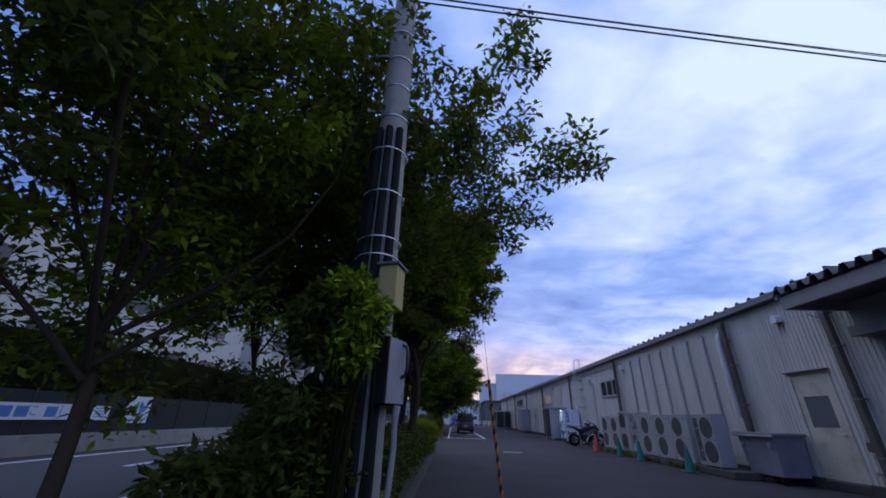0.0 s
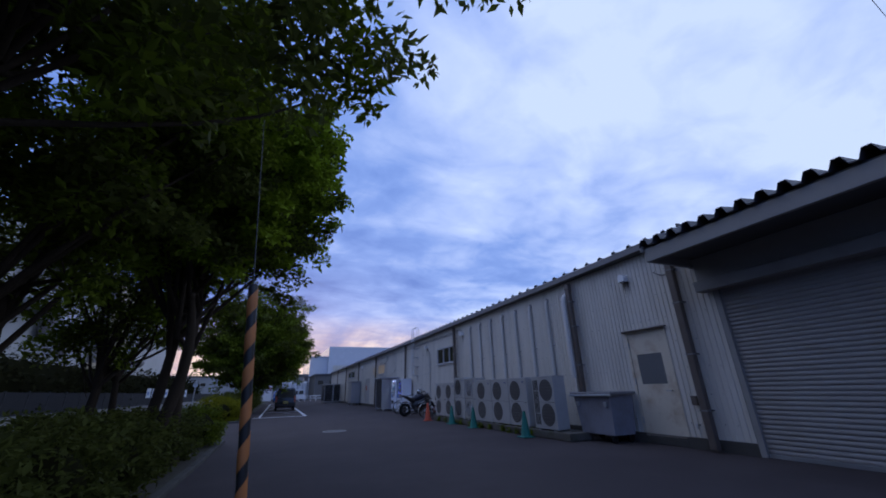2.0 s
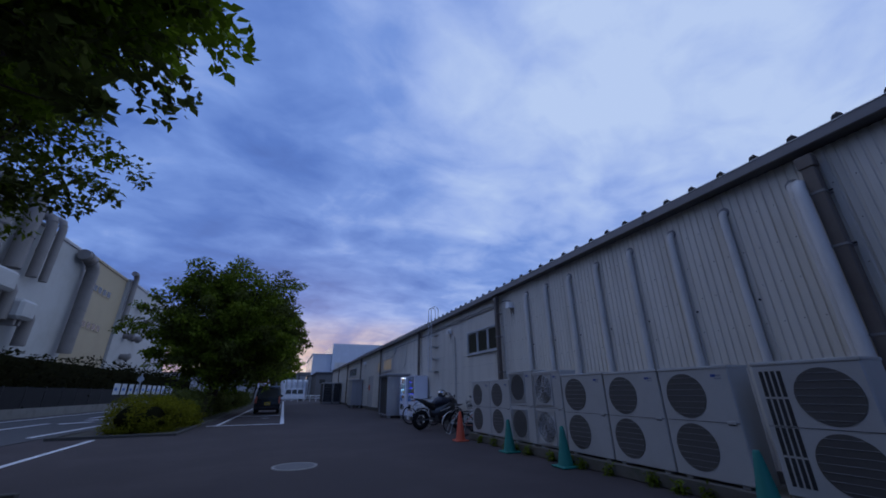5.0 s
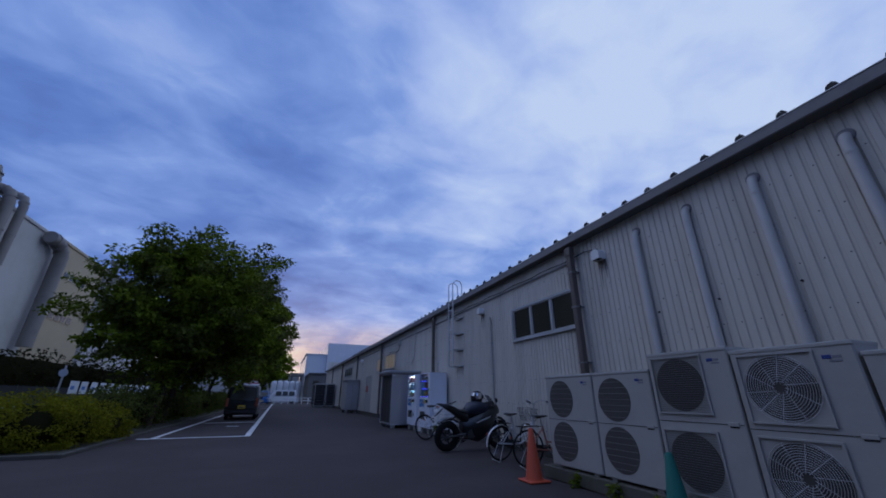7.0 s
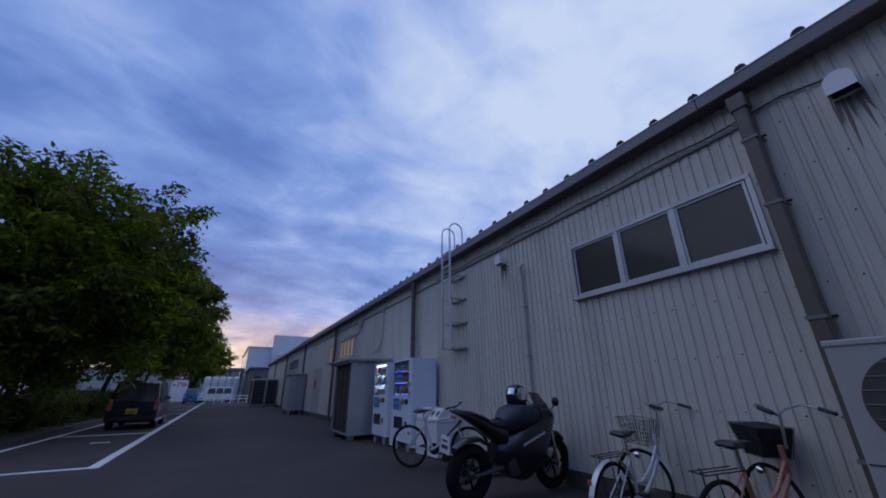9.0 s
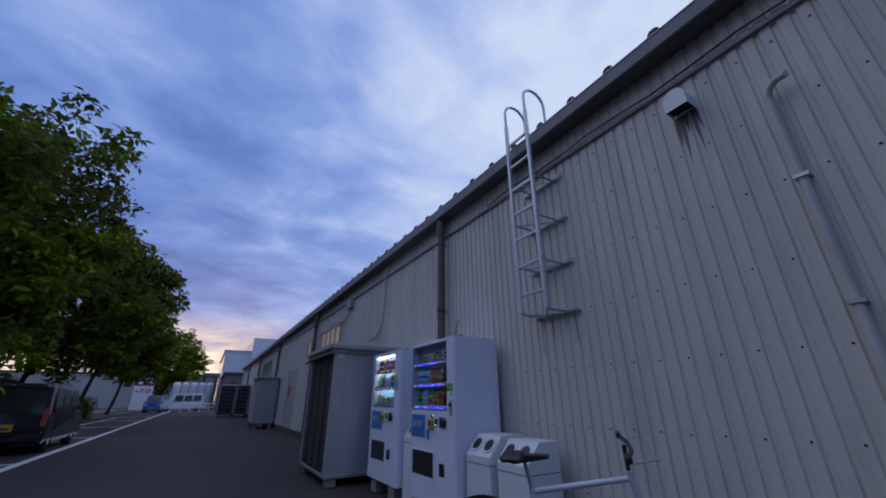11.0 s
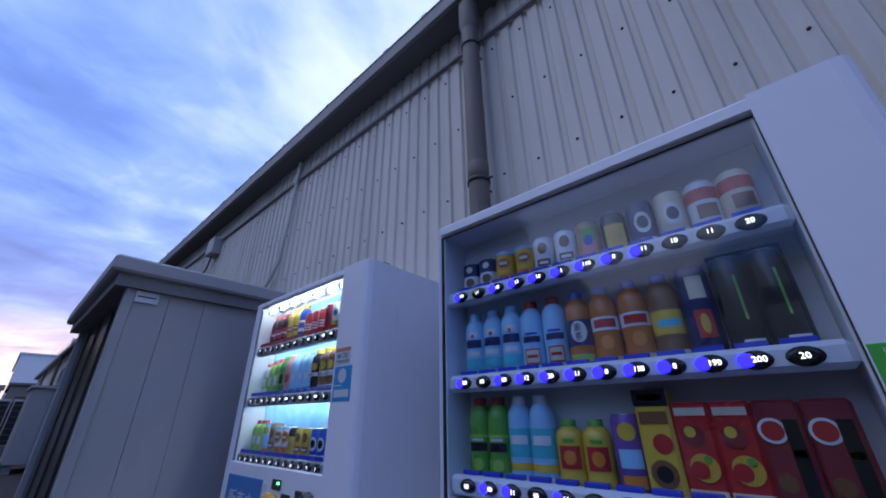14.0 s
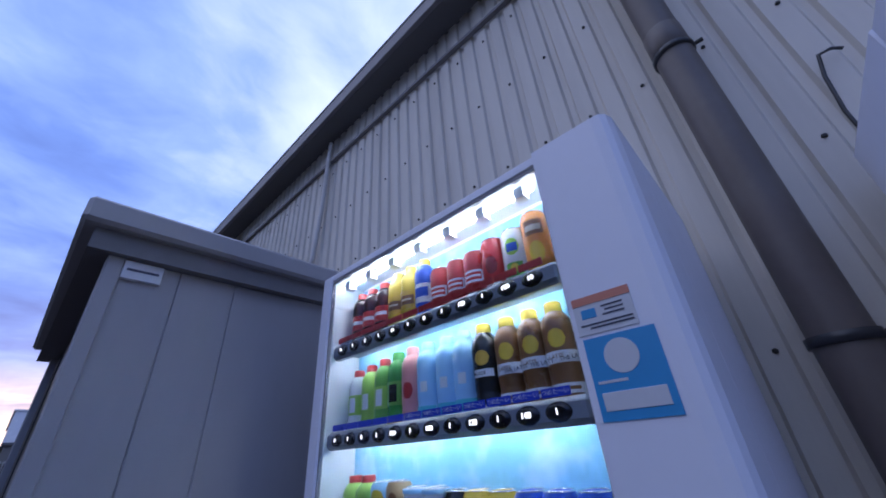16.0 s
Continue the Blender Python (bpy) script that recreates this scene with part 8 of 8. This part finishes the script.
        for a in (0.62, L - 0.68):
            wl = part("wheel", Shape().lathe((sg * (hw - 0.10), a, 0.285), [(0.18, 0), (0.17, 0.085), (0.05, 0.095)], 18, (sg, 0, 0)), "aluminium", t)
            part("tyre", Shape().lathe((sg * (hw - 0.14), a, 0.285), [(0.20, -0.04), (0.275, -0.03), (0.285, 0.03), (0.285, 0.10), (0.27, 0.13), (0.18, 0.13)], 22, (sg, 0, 0)), "rubber", wl)
    part("rear_bumper", Shape().box(-hw * 0.97, -0.05, 0.28, hw * 0.97, 0.06, 0.50, 0.03), mat, t)
    part("front_bumper", Shape().box(-hw * 0.97, L - 0.06, 0.26, hw * 0.97, L + 0.05, 0.50, 0.03), mat, t)
    for yy, d_ in ((-0.058, -1), (L + 0.052, 1)):
        pl = part("number_plate", Shape().box(-0.165, yy - 0.006, 0.52 if d_ < 0 else 0.36, 0.165, yy + 0.006, 0.685 if d_ < 0 else 0.525, 0.004), "plate_yellow", t, "yellow number plate with dark bars")
        part("plate_bar", Shape().box(-0.11, yy - 0.009 if d_ < 0 else yy + 0.004, 0.56 if d_ < 0 else 0.40, 0.11, yy - 0.004 if d_ < 0 else yy + 0.009, 0.61 if d_ < 0 else 0.45), "ink", pl)
    return t


M["plate_yellow"] = material("plate_yellow", (0.62, 0.45, 0.03), 0.4, spread=0.05)
M["car_dark"] = material("car_paint_dark", (0.022, 0.020, 0.022), 0.2, metal=0.2, spread=0.08, coat=0.7)
M["car_blue"] = material("car_paint_blue", (0.03, 0.13, 0.42), 0.25, metal=0.1, spread=0.06, coat=0.6)
M["car_white"] = material("car_paint_white", (0.66, 0.67, 0.70), 0.25, spread=0.04, coat=0.6)
car("dark small hatchback parked in the bay under the tree", 1.25, 35.4, 0, 3.4, 1.48, 1.66, "car_dark")
car("blue boxy small car parked in a far bay, nose out", 0.75, 76.0, 180, 3.4, 1.48, 1.72, "car_blue")
car("white van parked across the yard's far end", 5.3, 80.0, 90, 4.4, 1.69, 1.95, "car_white", True)

# ---- far end of the yard ----
rail = thing("guard_rail", "white tube guard rail across the yard's end", "railing", kind="structure")
for i in range(9):
    part("post", Shape().rod((2.3 + 0.9 * i, 74.0, 0), (2.3 + 0.9 * i, 74.0, 0.85), 0.05, n=10), "white", rail)
for z in (0.45, 0.82):
    part("bar", Shape().rod((2.2, 74.0, z), (9.6, 74.0, z), 0.045, n=10), "white", rail)
for i in range(5):
    tk = thing("storage_tank", "white upright storage tank in a row", "tank", group="storage tanks")
    x = 1.64 + 0.985 * i
    part("shell", Shape().lathe((x, 88, 0), [(0.46, 0), (0.475, 0.1), (0.475, 3.2), (0.42, 3.42), (0.12, 3.55)], 20), "car_white", tk)
    part("ladder", Shape().rod((x - 0.15, 87.5, 0.2), (x - 0.15, 87.5, 3.3), 0.02, n=6).rod((x + 0.15, 87.5, 0.2), (x + 0.15, 87.5, 3.3), 0.02, n=6), "steel", tk)


def hall(label, x0, y0, x1, y1, z, mat, roofm="roof"):
    t = thing("warehouse", label, "building", group="far warehouses")
    part("wall", Shape().box(x0, y0, 0, x1, y1, z), mat, t)
    part("roof", Shape().box(x0 - 0.2, y0 - 0.3, z, x1 + 0.2, y1, z + 0.25, 0.03), roofm, t)
    for k in range(4):
        xc = x0 + (x1 - x0) * (k + 0.5) / 4
        part("window", Shape().box(xc - 0.5, y0 - 0.03, z * 0.62, xc + 0.5, y0 + 0.02, z * 0.62 + 0.7), "pane", t)
    return t


hall("low dark-roofed shed at the yard's end", 7.2, 84, 16, 100, 4.6, "soffit")
wh = thing("warehouse", "tall white warehouse wall above the far roofs", "building", group="far warehouses")
part("wall", Shape().box(7.0, 101, 0, 26, 130, 9.5), "car_white", wh)
part("upper_wall", Shape().box(11.2, 100, 0, 30, 131, 12.0), "car_white", wh)
part("roof", Shape().box(6.8, 100.8, 9.5, 11.19, 130, 9.7), "car_white", wh)
hall("long low grey hall beyond the tanks", -30, 112, 6.5, 130, 5.6, "fac_white")
br = thing("gantry", "dark raised walkway behind the tanks", "bridge")
part("deck", Shape().box(4.2, 101, 5.0, 6.9, 104, 5.6), "trim", br)
for x in (4.4, 6.3):
    part("post", Shape().box(x, 102, 0, x + 0.4, 102.4, 5.0), "trim", br)
M["sign_pink"] = material("sign_magenta", (0.42, 0.03, 0.14), 0.45, spread=0.05)
sg = thing("parking_sign", "tall white board with a magenta head and a P", "sign", pose(-1.35, 82.0, 0, 0, 0, 0))
part("board", Shape().box(-0.95, -0.05, 0.1, 0.95, 0.05, 2.85, 0.01), "white", sg)
part("head", Shape().box(-0.95, -0.05, 2.86, 0.95, 0.05, 4.1, 0.01), "sign_pink", sg)
for a, b, z in ((-0.6, 0.75, 3.55), (-0.7, 0.75, 3.05)):
    part("print_bar", Shape().box(a, -0.056, z, b, -0.049, z + 0.3), "white", sg)
lettering("sign_letter", "P", 0.9, Matrix.Translation((-0.1, -0.056, 2.25)) @ Matrix.Rotation(radians(90), 4, "X"), "sign_pink", sg, 0.003)
part("arrow", Shape().ring((0.52, -0.052, 2.25), (0, 1, 0), 0.24, 0.045, 20, 6).rod((0.3, -0.056, 2.25), (0.72, -0.056, 2.25), 0.05, n=6), "sign_pink", sg)
part("print_bar", Shape().box(-0.75, -0.056, 2.12, -0.5, -0.049, 2.3), "ink", sg)
for x in (-0.75, 0.75):
    part("post", Shape().rod((x, 0.1, 0), (x, 0.1, 3.9), 0.05, n=10), "steel", sg)
st = thing("road_sign", "round traffic sign on a thin grey post", "sign", pose(-4.1, 30.5, 0))
part("post", Shape().rod((0, 0, 0), (0, 0, 2.1), 0.03, n=10), "steel", st)
part("plate", Shape().lathe((0, -0.04, 1.85), [(0.13, 0), (0.13, 0.01)], 26, (0, -1, 0)), "steel", st)
